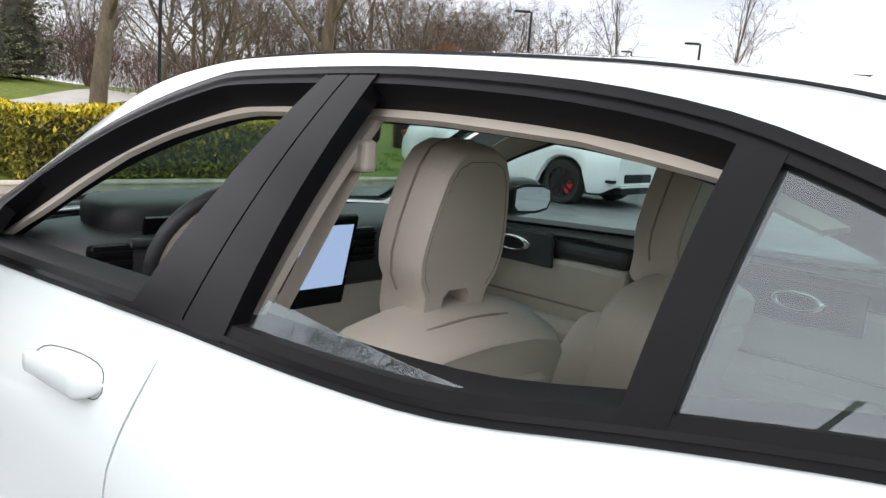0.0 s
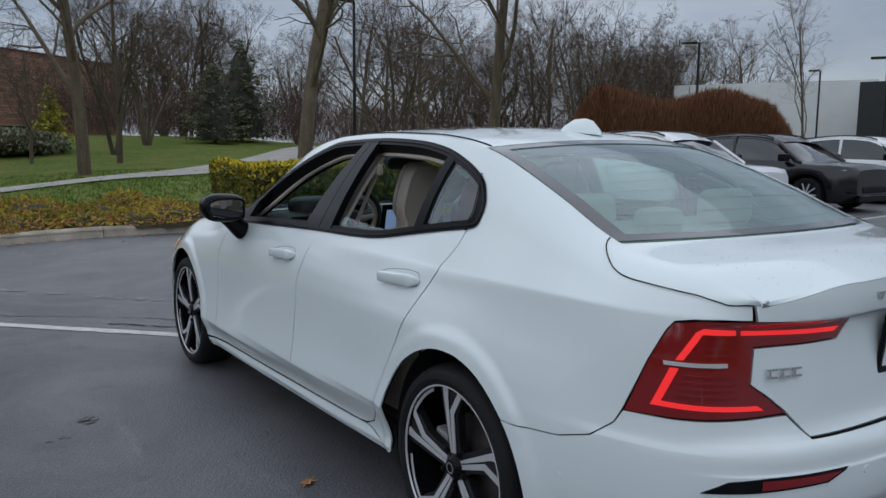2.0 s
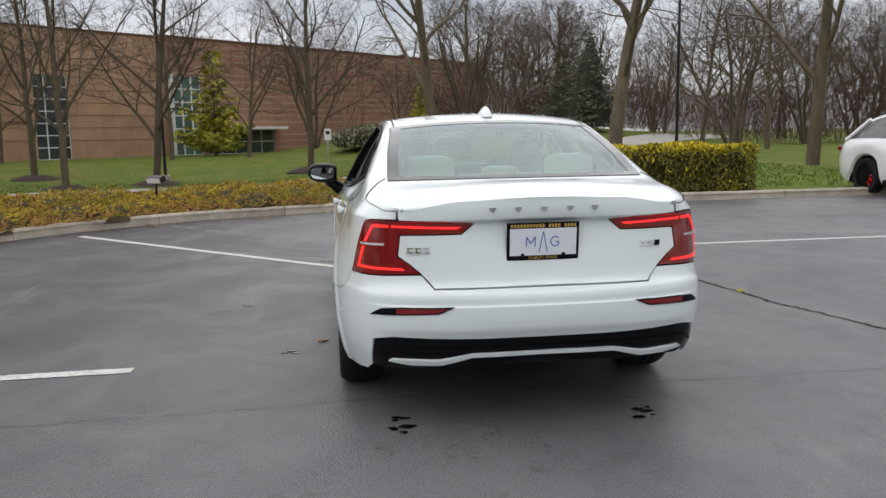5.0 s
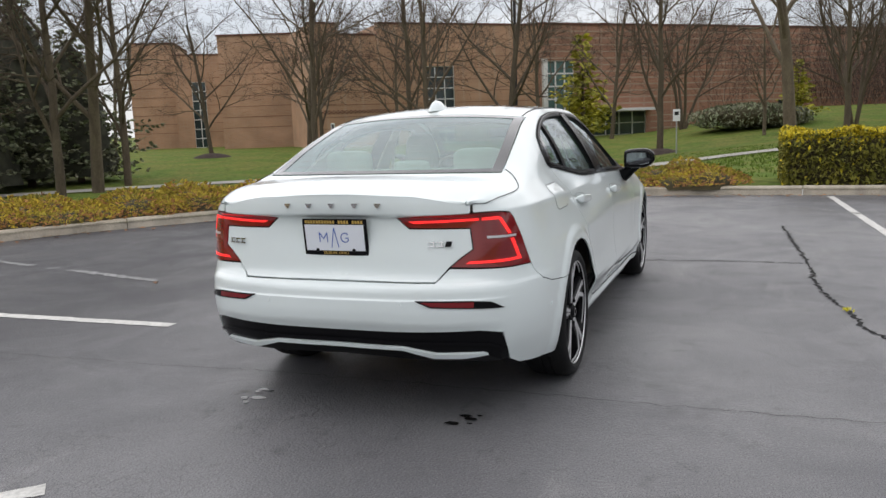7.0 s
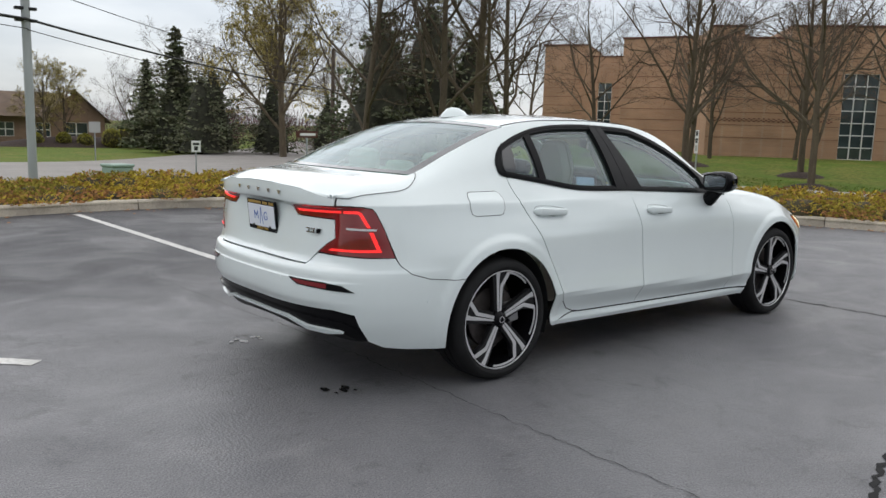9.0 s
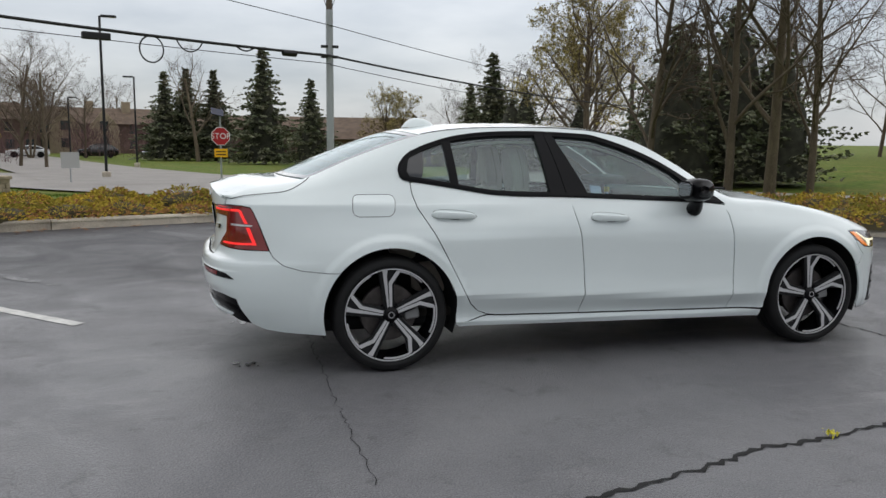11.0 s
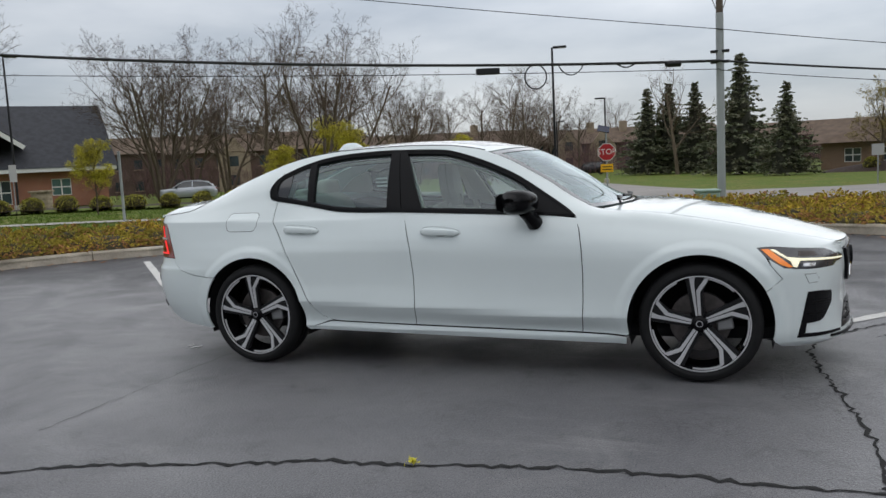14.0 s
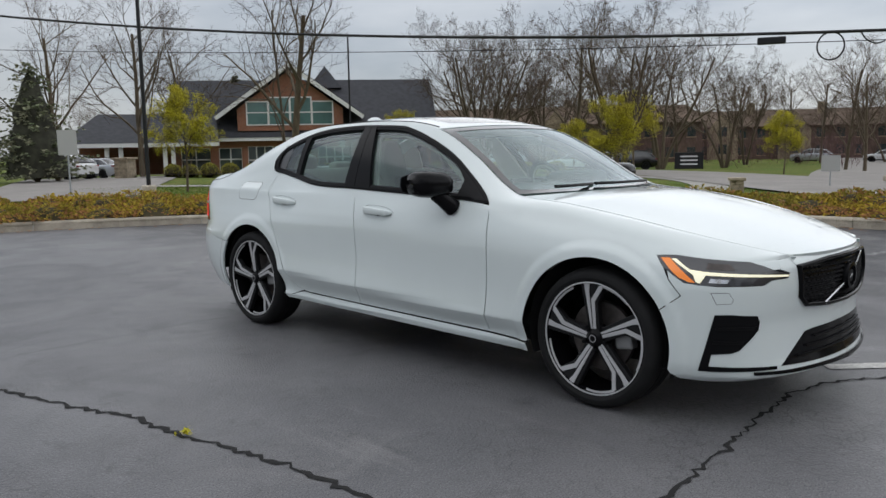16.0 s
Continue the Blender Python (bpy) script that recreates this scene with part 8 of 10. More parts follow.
# grass tufts on the lawn beyond the planting
rg = random.Random(8)
vs, fs = [], []
for _ in range(26000):
    if rg.random() < 0.5:
        x, y = rg.uniform(11.5, 34), rg.uniform(-14, 17)
    else:
        x, y = rg.uniform(-30, 6), rg.uniform(9, 30)
    if math.hypot(x - 0.5, y + 2) < 12.4 or (-4 < x < 13 and 12 < y and abs(y - 17 - 1.05 * (x - 2)) < 7) or (x < 7 and abs((x - 3) * 0.9 + (y - 20) * 0.5) < 6 and y > 16):
        continue
    z = g_z(x, y)
    for _k in range(3):
        a = rg.random() * 6.283
        hh, w = rg.uniform(0.04, 0.085), 0.02
        o = len(vs)
        ox, oy = rg.gauss(0, 0.05), rg.gauss(0, 0.05)
        vs += [(x + ox - w * math.sin(a), y + oy + w * math.cos(a), z - 0.01), (x + ox + w * math.sin(a), y + oy - w * math.cos(a), z - 0.01), (x + ox + rg.gauss(0, 0.03), y + oy + rg.gauss(0, 0.03), z + hh)]
        fs.append((o, o + 1, o + 2))
tagged(link_mesh("grass", py_mesh("grass", vs, fs), "grass", None, "tufts of bright spring grass", kind="stuff"), category="grass")

# fallen leaves by the kerb
vs, fs = [], []
for _ in range(420):
    d = rg.uniform(way_near(10.1, -5), way_near(-9.5, -1))
    x, y, tx, ty = kerb_at(d)
    o = -abs(rg.gauss(0, 0.22)) - 0.03
    c = Vector((x + ty * o, y - tx * o, 0.012))
    a, s = rg.random() * 6.283, rg.uniform(0.02, 0.045)
    i = len(vs)
    vs += [c + Vector((s * math.cos(a), s * math.sin(a), 0)), c + Vector((-s * 0.5 * math.sin(a), s * 0.5 * math.cos(a), 0.012)), c - Vector((s * math.cos(a), s * math.sin(a), 0)), c + Vector((s * 0.5 * math.sin(a), -s * 0.5 * math.cos(a), 0.004))]
    fs.append((i, i + 1, i + 2, i + 3))
tagged(link_mesh("fallen_leaves", py_mesh("fallen_leaves", vs, fs), "dead_leaf", None, "dry brown leaves scattered along the kerb", kind="stuff"), category="leaves")


def leaf(x, y, s, rz, lab="single dry oak leaf lying on the asphalt"):
    bm = bmesh.new()
    ol = [(0, -1.0), (0.12, -0.5), (0.45, -0.45), (0.25, -0.15), (0.6, 0.1), (0.28, 0.25), (0.4, 0.65), (0.1, 0.6), (0, 1.0), (-0.12, 0.6), (-0.42, 0.6), (-0.25, 0.25), (-0.6, 0.15), (-0.25, -0.15), (-0.45, -0.5), (-0.1, -0.5)]
    c = bm.verts.new((0, 0, 0.006))
    ring = [bm.verts.new((u * s, v * s, 0.006 + 0.012 * abs(u) + 0.006 * math.sin(4 * v))) for u, v in ol]
    for k in range(len(ring)):
        bm.faces.new((c, ring[k], ring[(k + 1) % len(ring)]))
    tagged(part("fallen_leaf", bm, "dead_leaf", None, lab, matrix=pose(x, y, 0, 0, 0, rz)), category="leaf")


leaf(0.838, 0.994, 0.06, 40)
leaf(1.69, 3.34, 0.045, 130)
# weed in the crack
rg = random.Random(3)
wd = scatter_leaves([(1.747 + rg.gauss(0, 0.012), -2.352 + rg.gauss(0, 0.012), 0.012 + abs(rg.gauss(0, 0.008))) for _ in range(40)], 0.012, rg, 1, "weed")
tagged(link_mesh("weed", wd, "budding", None, "small green weed growing in the crack"), category="weed")
# ---- buildings ----
def brick_mat(name, c1, c2, mortar, scale=1.0, rows=0.075, width=0.22):
    m = mat(name, c1, 0.85)
    nt = m.node_tree
    b = nt.nodes["Principled BSDF"]
    co = nt.nodes.new("ShaderNodeTexCoord")
    sep = nt.nodes.new("ShaderNodeSeparateXYZ")
    nt.links.new(co.outputs["Object"], sep.inputs[0])
    add = nt.nodes.new("ShaderNodeMath")
    add.operation = 'ADD'
    nt.links.new(sep.outputs[0], add.inputs[0])
    nt.links.new(sep.outputs[1], add.inputs[1])
    com = nt.nodes.new("ShaderNodeCombineXYZ")
    nt.links.new(add.outputs[0], com.inputs[0])
    nt.links.new(sep.outputs[2], com.inputs[1])
    br = nt.nodes.new("ShaderNodeTexBrick")
    br.inputs["Color1"].default_value, br.inputs["Color2"].default_value, br.inputs["Mortar"].default_value = (*c1, 1), (*c2, 1), (*mortar, 1)
    br.inputs["Scale"].default_value = scale
    br.inputs["Mortar Size"].default_value = 0.006
    br.inputs["Brick Width"].default_value, br.inputs["Row Height"].default_value = width, rows
    nt.links.new(com.outputs[0], br.inputs["Vector"])
    n = nt.nodes.new("ShaderNodeTexNoise")
    n.inputs["Scale"].default_value = 0.6
    nt.links.new(co.outputs["Object"], n.inputs["Vector"])
    h = nt.nodes.new("ShaderNodeHueSaturation")
    r = nt.nodes.new("ShaderNodeMapRange")
    for i, v in enumerate((0.3, 0.7, 0.85, 1.12)):
        r.inputs[i + 1].default_value = v
    nt.links.new(n.outputs["Fac"], r.inputs[0])
    nt.links.new(r.outputs[0], h.inputs["Value"])
    nt.links.new(br.outputs["Color"], h.inputs["Color"])
    nt.links.new(h.outputs[0], b.inputs["Base Color"])
    return m


M["tan_brick"] = brick_mat("tan_brick", (0.46, 0.27, 0.165), (0.41, 0.235, 0.145), (0.45, 0.33, 0.24))
M["red_brick"] = brick_mat("red_brown_brick", (0.30, 0.14, 0.09), (0.35, 0.17, 0.11), (0.38, 0.28, 0.21))
M["orange_brick"] = brick_mat("orange_brick", (0.30, 0.125, 0.07), (0.26, 0.10, 0.06), (0.3, 0.2, 0.15))
M["house_brick"] = brick_mat("brown_house_brick", (0.24, 0.15, 0.10), (0.2, 0.125, 0.085), (0.28, 0.21, 0.16))
M["band"] = mat("dark_brick_band", (0.15, 0.06, 0.045), 0.85, vary=0.2, scale=2)
M["course"] = mat("brown_brick_course", (0.27, 0.145, 0.095), 0.85, vary=0.25, scale=3)
M["pale_band"] = mat("pale_stone_band", (0.40, 0.29, 0.21), 0.85, vary=0.15, scale=1)
M["stone"] = mat("stacked_limestone", (0.40, 0.33, 0.24), 0.9, vary=0.35, scale=4, rand=0.2)
M["shingle"] = mat("grey_roof_shingles", (0.055, 0.057, 0.065), 0.9, vary=0.25, scale=2.5, bump=0.5, bump_scale=14)
M["brown_shingle"] = mat("brown_roof_shingles", (0.15, 0.105, 0.075), 0.9, vary=0.3, scale=1.2, bump=0.5, bump_scale=14)
M["white_trim"] = mat("white_painted_trim", (0.72, 0.72, 0.70), 0.6, vary=0.06, scale=2)
M["pane"] = mat("dark_window_pane", (0.05, 0.07, 0.075), 0.06, coat=1.0, vary=0.4, scale=0.7)
M["teal_pane"] = mat("green_window_pane", (0.10, 0.19, 0.18), 0.08, coat=1.0, vary=0.3, scale=0.5)
M["stucco"] = mat("tan_render", (0.34, 0.27, 0.19), 0.9, vary=0.15, scale=1.0)
M["brown_wall"] = mat("brown_brick_far", (0.15, 0.098, 0.078), 0.9, vary=0.4, scale=0.8)
M["black_metal"] = mat("black_painted_metal", (0.015, 0.015, 0.017), 0.45, metal=0.2)
M["wood_pole"] = mat("weathered_pole_wood", (0.13, 0.10, 0.08), 0.9, vary=0.3, scale=3)
M["grey_pole"] = mat("pale_grey_pole", (0.38, 0.40, 0.42), 0.7, vary=0.2, scale=1.2, stretch=(1, 1, 0.2))
M["cable"] = mat("black_cable", (0.012, 0.012, 0.013), 0.6)
M["sign_red"] = mat("red_sign_face", (0.42, 0.015, 0.02), 0.4)
M["sign_white"] = mat("white_sign_face", (0.75, 0.75, 0.75), 0.45)
M["sign_yellow"] = mat("yellow_sign_face", (0.85, 0.45, 0.01), 0.45)
M["sign_brown"] = mat("brown_sign_face", (0.085, 0.026, 0.018), 0.5)
M["sign_blue"] = mat("blue_sign_face", (0.03, 0.12, 0.4), 0.5)
M["sign_back"] = mat("bare_aluminium_sign_back", (0.45, 0.45, 0.44), 0.5, metal=0.3)
M["cabinet_green"] = mat("pale_green_utility_paint", (0.28, 0.38, 0.33), 0.6, vary=0.1)
M["solar"] = mat("solar_panel", (0.015, 0.02, 0.05), 0.15)
M["white_facade"] = mat("white_metal_facade", (0.7, 0.71, 0.72), 0.5, vary=0.05, scale=1)
M["black_facade"] = mat("black_metal_facade", (0.02, 0.021, 0.024), 0.4, vary=0.2, scale=1)


def frame_of(a, b, z0):
    """A pose whose x runs from a to b on plan, y outwards towards the car park, z up from z0; and the length."""
    a, b = Vector((*a, 0)), Vector((*b, 0))
    x = (b - a).normalized()
    y = Vector((0, 0, 1)).cross(x)
    if y.dot(-a) < 0:
        y = -y
    m = Matrix(((x.x, y.x, 0, a.x), (x.y, y.y, 0, a.y), (0, 0, 1, z0), (0, 0, 0, 1)))
    return m, (b - a).length


def box_part(name, m, lo, hi, material, parent, label="", bevel=0.0):
    bm = box_bm(lo, hi, bevel, m)
    bmesh.ops.recalc_face_normals(bm, faces=bm.faces[:])
    return part(name, bm, material, parent, label)


def wall_with(name, m, x0, x1, h, depth, holes, material, parent):
    """A wall of the given depth with openings (x0, x1, z0, z1), pieced from blocks so that the openings go through it."""
    bm = bmesh.new()
    xs = sorted({x0, x1, *[v for q in holes for v in q[:2]]})
    for a, b in zip(xs[:-1], xs[1:]):
        cuts = sorted((q[2], q[3]) for q in holes if q[0] <= a + 1e-6 and q[1] >= b - 1e-6)
        z = 0.0
        for c0, c1 in cuts:
            if c0 > z + 1e-4:
                add_box(bm, (a, -depth, z), (b, 0, c0), m)
            z = c1
        if z < h - 1e-4:
            add_box(bm, (a, -depth, z), (b, 0, h), m)
    bmesh.ops.remove_doubles(bm, verts=bm.verts[:], dist=1e-4)
    bmesh.ops.recalc_face_normals(bm, faces=bm.faces[:])
    return part(name, bm, material, parent)


def window(m, x0, x1, z0, z1, nx, nz, parent, pane="pane", frame="white_trim", bar_=0.07, back=-0.12):
    w = box_part("window", m, (x0, back - 0.05, z0), (x1, back - 0.02, z1), pane, parent)
    for k in range(nx + 1):
        x = x0 + (x1 - x0) * k / nx
        box_part("mullion", m, (max(x0, x - bar_ / 2), back - 0.018, z0), (min(x1, x + bar_ / 2), back + 0.05, z1), frame, w)
    for k in range(nz + 1):
        z = z0 + (z1 - z0) * k / nz
        box_part("transom", m, (x0, back - 0.016, max(z0, z - bar_ / 2)), (x1, back + 0.046, min(z1, z + bar_ / 2)), frame, w)
    return w


def roof_part(name, m, pts, faces, material, parent, label=""):
    bm = bmesh.new()
    v = [bm.verts.new(m @ Vector(p)) for p in pts]
    for f in faces:
        bm.faces.new([v[i] for i in f])
    bmesh.ops.recalc_face_normals(bm, faces=bm.faces[:])
    return part(name, bm, material, parent, label)


# the long brick building across the lawn
lib = empty("brick_building", label="long tan and red-brown brick building with tall gridded windows", category="building")
ma, la = frame_of((57.7, 53.2), (59.9, 49.5), -0.4)
box_part("wall", ma, (0, -9, 0), (la, 0, 10.4), "tan_brick", lib)
box_part("coping", ma, (-0.1, -9, 10.4), (la + 0.1, 0.1, 10.52), "band", lib)
mb, lb = frame_of((59.3, 48.6), (61.9, 44.4), -0.4)
wall_with("wall", mb, -0.6, lb + 2, 9.2, 0.5, [(0.95, 2.25, 0.5, 6.7)], "tan_brick", lib)
window(mb, 0.95, 2.25, 0.5, 6.7, 2, 7, lib)
box_part("coping", mb, (-0.6, -0.6, 9.2), (lb + 2, 0.08, 9.3), "band", lib)
ml, ll = frame_of((50.8, 38.0), (54.6, 29.2), -0.2)
box_part("wall", ml, (0, -9, 0), (ll, 0, 9.25), "tan_brick", lib)
box_part("coping", ml, (-0.1, -9, 9.25), (ll, 0.1, 9.37), "band", lib)
mc, lc = frame_of((43.2, 30.3), (58.3, 13.3), 0.0)
holes = [(13.05, 15.3, 0.1, 5.75)]
wall_with("wall", mc, 4.4, 6.5, 8.7, 0.5, [], "tan_brick", lib)
wall_with("wall", mc, 6.5, 9.4, 7.95, 0.5, [], "tan_brick", lib)
wall_with("wall", mc, 9.4, 22.4, 8.75, 0.5, holes, "tan_brick", lib)
box_part("wall", mc, (4.4, -8, 0), (4.9, -0.51, 8.7), "tan_brick", lib)
box_part("wall", mc, (9.4, -6, 7.95), (9.9, -0.51, 8.75), "tan_brick", lib)
window(mc, 13.05, 15.3, 0.1, 5.75, 3, 7, lib)
box_part("coping", mc, (4.3, -0.6, 8.7), (6.6, 0.08, 8.82), "band", lib)
box_part("coping", mc, (6.61, -0.6, 7.95), (9.39, 0.08, 8.07), "band", lib)
box_part("coping", mc, (9.4, -0.6, 8.75), (22.4, 0.08, 8.88), "band", lib)
for z in (1.35, 2.2, 3.05, 3.9, 4.75, 5.6, 6.45):
    for x0, x1 in ((4.42, 13.0), (15.35, 22.38)):
        box_part("brick_course", mc, (x0, 0.0, z), (x1, 0.02, z + 0.045), "course", lib)
    for m_, l_ in ((ma, la), (ml, ll)):
        box_part("brick_course", m_, (0.02, 0.0, z + 0.6), (l_ - 0.02, 0.02, z + 0.65), "course", lib)
    box_part("brick_course", mb, (2.3, 0.0, z + 0.6), (lb + 2, 0.02, z + 0.65), "course", lib)
# checkered course
bm = bmesh.new()
for k in range(48):
    for r in range(3):
        if (k + r) % 2 == 0:
            add_box(bm, (4.9 + k * 0.16, 0.0, 2.45 + r * 0.09), (4.9 + k * 0.16 + 0.13, 0.04, 2.45 + r * 0.09 + 0.07), mc)
tagged(part("checker_course", bm, "band", lib), kind="stuff")
md, ld = frame_of((58.08, 13.55), (84.0, -15.5), 0.0)
holes = [(0.75, 3.2, 0.1, 6.1), (3.6, 10.0, 0.1, 2.0), (24, 27, 0.1, 2.6)]
wall_with("wall", md, 0.0, ld, 8.85, 0.5, holes, "red_brick", lib)
window(md, 0.75, 3.2, 0.1, 6.1, 3, 6, lib, "teal_pane", bar_=0.12)
window(md, 3.6, 10.0, 0.1, 2.0, 5, 2, lib)
window(md, 24, 27, 0.1, 2.6, 2, 2, lib)
box_part("canopy", md, (3.3, -0.3, 2.02), (10.4, 1.4, 2.24), "white_trim", lib)
box_part("column", md, (0.3, 0.02, 0.0), (0.68, 0.3, 6.2), "white_trim", lib)
z = 0.5
while z < 8.7:
    x0 = 10.45 if z < 2.4 else (3.25 if z < 6.1 else 0.02)
    if not 1.9 < z < 2.3:
        box_part("pale_course", md, (x0, 0.0, z), (ld, 0.03, z + 0.11), "pale_band", lib)
    z += 0.52
box_part("coping", md, (-0.1, -0.6, 8.85), (ld + 0.2, 0.1, 9.0), "band", lib)
box_part("wall", md, (ld - 0.5, -20, 0), (ld, -0.51, 8.85), "red_brick", lib)
box_part("roof", mc, (4.95, -11.9, 7.5), (lc, -0.52, 7.7), "shingle", lib)

# the brick office with a gable
Z0 = -0.55
off = empty("brick_office", label="red brick office with dark shingle roof and glazed gable", category="building")
mo, lo_ = frame_of((-58.0, 28.6), (-44.5, 45.6), Z0)
H = 2.75
holes = [(0.6 + 0.0, 3.0, 0.3, 2.2), (3.7, 5.6, 0.3, 2.2), (6.1, 8.9, 0.0, 2.3), (9.5, 11.2, 0.3, 2.2), (12.0, 14.8, 0.4, 2.2), (17.6, 19.0, 0.9, 2.2)]
wall_with("wall", mo, 0.0, lo_, H, 0.35, holes, "orange_brick", off)
for x0, x1, z0, z1 in holes:
    window(mo, x0, x1, z0, z1, 2 if x1 - x0 < 2.6 else 4, 2, off, "teal_pane" if z0 > 0.5 else "pane", bar_=0.1)
box_part("fascia", mo, (-0.8, -0.2, H), (lo_ + 0.6, 0.95, H + 0.28), "white_trim", off)
roof_part("roof", mo, [(-0.9, 1.0, H + 0.28), (lo_ + 0.7, 1.0, H + 0.28), (lo_ + 0.7, -6.2, H + 5.6), (-0.9, -6.2, H + 5.6), (lo_ + 0.7, -13, H + 0.28), (-0.9, -13, H + 0.28)],
          [(0, 1, 2, 3), (3, 2, 4, 5), (0, 3, 5), (1, 4, 2), (0, 5, 4, 1)], "shingle", off)
box_part("wall", mo, (0.36, -12, 0), (lo_ - 0.36, -0.36, H), "orange_brick", off)
# gable: brick face, panes, sloping barge boards and roof
gx, gw = 9.8, 5.3
bm = prism([(gx - gw + 0.9, 3.6), (gx + gw - 0.9, 3.6), (gx + gw - 0.9, 5.4), (gx, 8.6), (gx - gw + 0.9, 5.4)], 0.35, lambda u, v, d: tuple(mo @ Vector((u, 0.15 + d, v))))
part("gable_wall", bm, "orange_brick", off)
for k, (x0, x1, zt) in enumerate(((gx - 3.6, gx - 1.85, 6.0), (gx - 1.8, gx - 0.05, 6.35), (gx + 0.0, gx + 1.75, 6.35), (gx + 1.8, gx + 3.55, 6.0))):
    w = box_part("window", mo, (x0, 0.505, 4.1), (x1, 0.53, zt), "teal_pane", off)
    for xx in (x0, x1):
        box_part("mullion", mo, (xx - 0.06, 0.53, 4.05), (xx + 0.06, 0.58, zt + 0.05), "white_trim", w)
    for zz in (4.08, 5.1, zt):
        box_part("transom", mo, (x0, 0.531, zz - 0.05), (x1, 0.575, zz + 0.05), "white_trim", w)
for sg in (1, -1):
    a, b = (gx, 9.15), (gx + sg * (gw + 0.9), 4.75)
    nrm = Vector((a[1] - b[1], b[0] - a[0])).normalized() * (0.32 if sg > 0 else -0.32)
    if nrm.y > 0:
        nrm = -nrm
    bm = prism([a, b, (b[0] + nrm.x, b[1] + nrm.y), (a[0], a[1] - 0.42)], 0.22, lambda u, v, d: tuple(mo @ Vector((u, 1.1 + d, v))))
    part("barge_board", bm, "white_trim", off)
    roof_part("gable_roof", mo, [(gx, 1.3, 9.2), (b[0], 1.3, b[1] + 0.06), (b[0], -6, b[1] + 0.06), (gx, -6, 9.2)], [(0, 1, 2, 3)], "shingle", off)
roof_part("cupola", mo, [(gx + 1.4, -4.5, 7.5), (gx + 4.4, -4.5, 7.5), (gx + 4.4, -7.5, 7.5), (gx + 1.4, -7.5, 7.5), (gx + 2.9, -6, 9.6)], [(0, 1, 4), (1, 2, 4), (2, 3, 4), (3, 0, 4)], "shingle", off)
# drive-through wing
mw, lw = frame_of((-57.5, 19.8), (-53.0, 28.2), Z0 + 0.1)
roof_part("wing_roof", mw, [(-0.5, 1.0, 2.55), (lw + 1.5, 1.0, 2.55), (lw + 1.5, -5, 5.0), (1.8, -5, 5.0), (lw + 1.5, -11, 2.55), (-0.5, -11, 2.55)], [(0, 1, 2, 3), (3, 2, 4, 5), (0, 3, 5)], "shingle", off)
box_part("fascia", mw, (-0.5, 0.6, 2.25), (lw + 1.5, 0.99, 2.54), "white_trim", off)
for x in (2.6, 3.6, 6.8, 7.4):
    box_part("column", mw, (x, 0.1, -0.1), (x + 0.32, 0.42, 2.25), "white_trim", off)
box_part("wall", mw, (-0.2, -9, -0.1), (lw, -8.6, 2.3), "orange_brick", off)

# house beyond the street
Zh = -1.15
hs = empty("brick_house", label="brown brick house with a mossy gabled roof", category="house")
mh, lh = frame_of((10.6, 78.6), (21.5, 76.4), Zh)
wall_with("wall", mh, 0, lh, 2.6, 0.3, [(2.0, 3.4, 0.7, 2.0), (5.2, 6.4, 0.7, 2.0), (7.6, 9.6, 0.0, 2.1)], "house_brick", hs)
for x0, x1, z0, z1 in ((2.0, 3.4, 0.7, 2.0), (5.2, 6.4, 0.7, 2.0), (7.6, 9.6, 0.0, 2.1)):
    window(mh, x0, x1, z0, z1, 2, 2, hs, bar_=0.1)
roof_part("roof", mh, [(-0.8, 0.8, 2.55), (6.6, 0.8, 2.55), (6.6, -4, 5.0), (-0.8, -4, 4.4), (6.6, -9, 2.55), (-0.8, -9, 2.55)], [(0, 1, 2, 3), (3, 2, 4, 5), (0, 3, 5), (1, 4, 2)], "brown_shingle", hs)
part("gable_wall", prism([(6.0, 2.6), (lh, 2.6), (lh - 2.6, 4.9)], 0.3, lambda u, v, d: tuple(mh @ Vector((u, -0.3 + d, v)))), "house_brick", hs)
roof_part("roof", mh, [(5.4, 0.6, 2.35), (lh - 2.6, 0.6, 5.2), (lh + 0.6, 0.6, 2.1), (5.4, -9, 2.35), (lh - 2.6, -9, 5.2), (lh + 0.6, -9, 2.1)], [(0, 1, 4, 3), (1, 2, 5, 4)], "brown_shingle", hs)
box_part("wall", mh, (0.3, -8.5, 0), (lh - 0.3, -0.31, 2.5), "house_brick", hs)

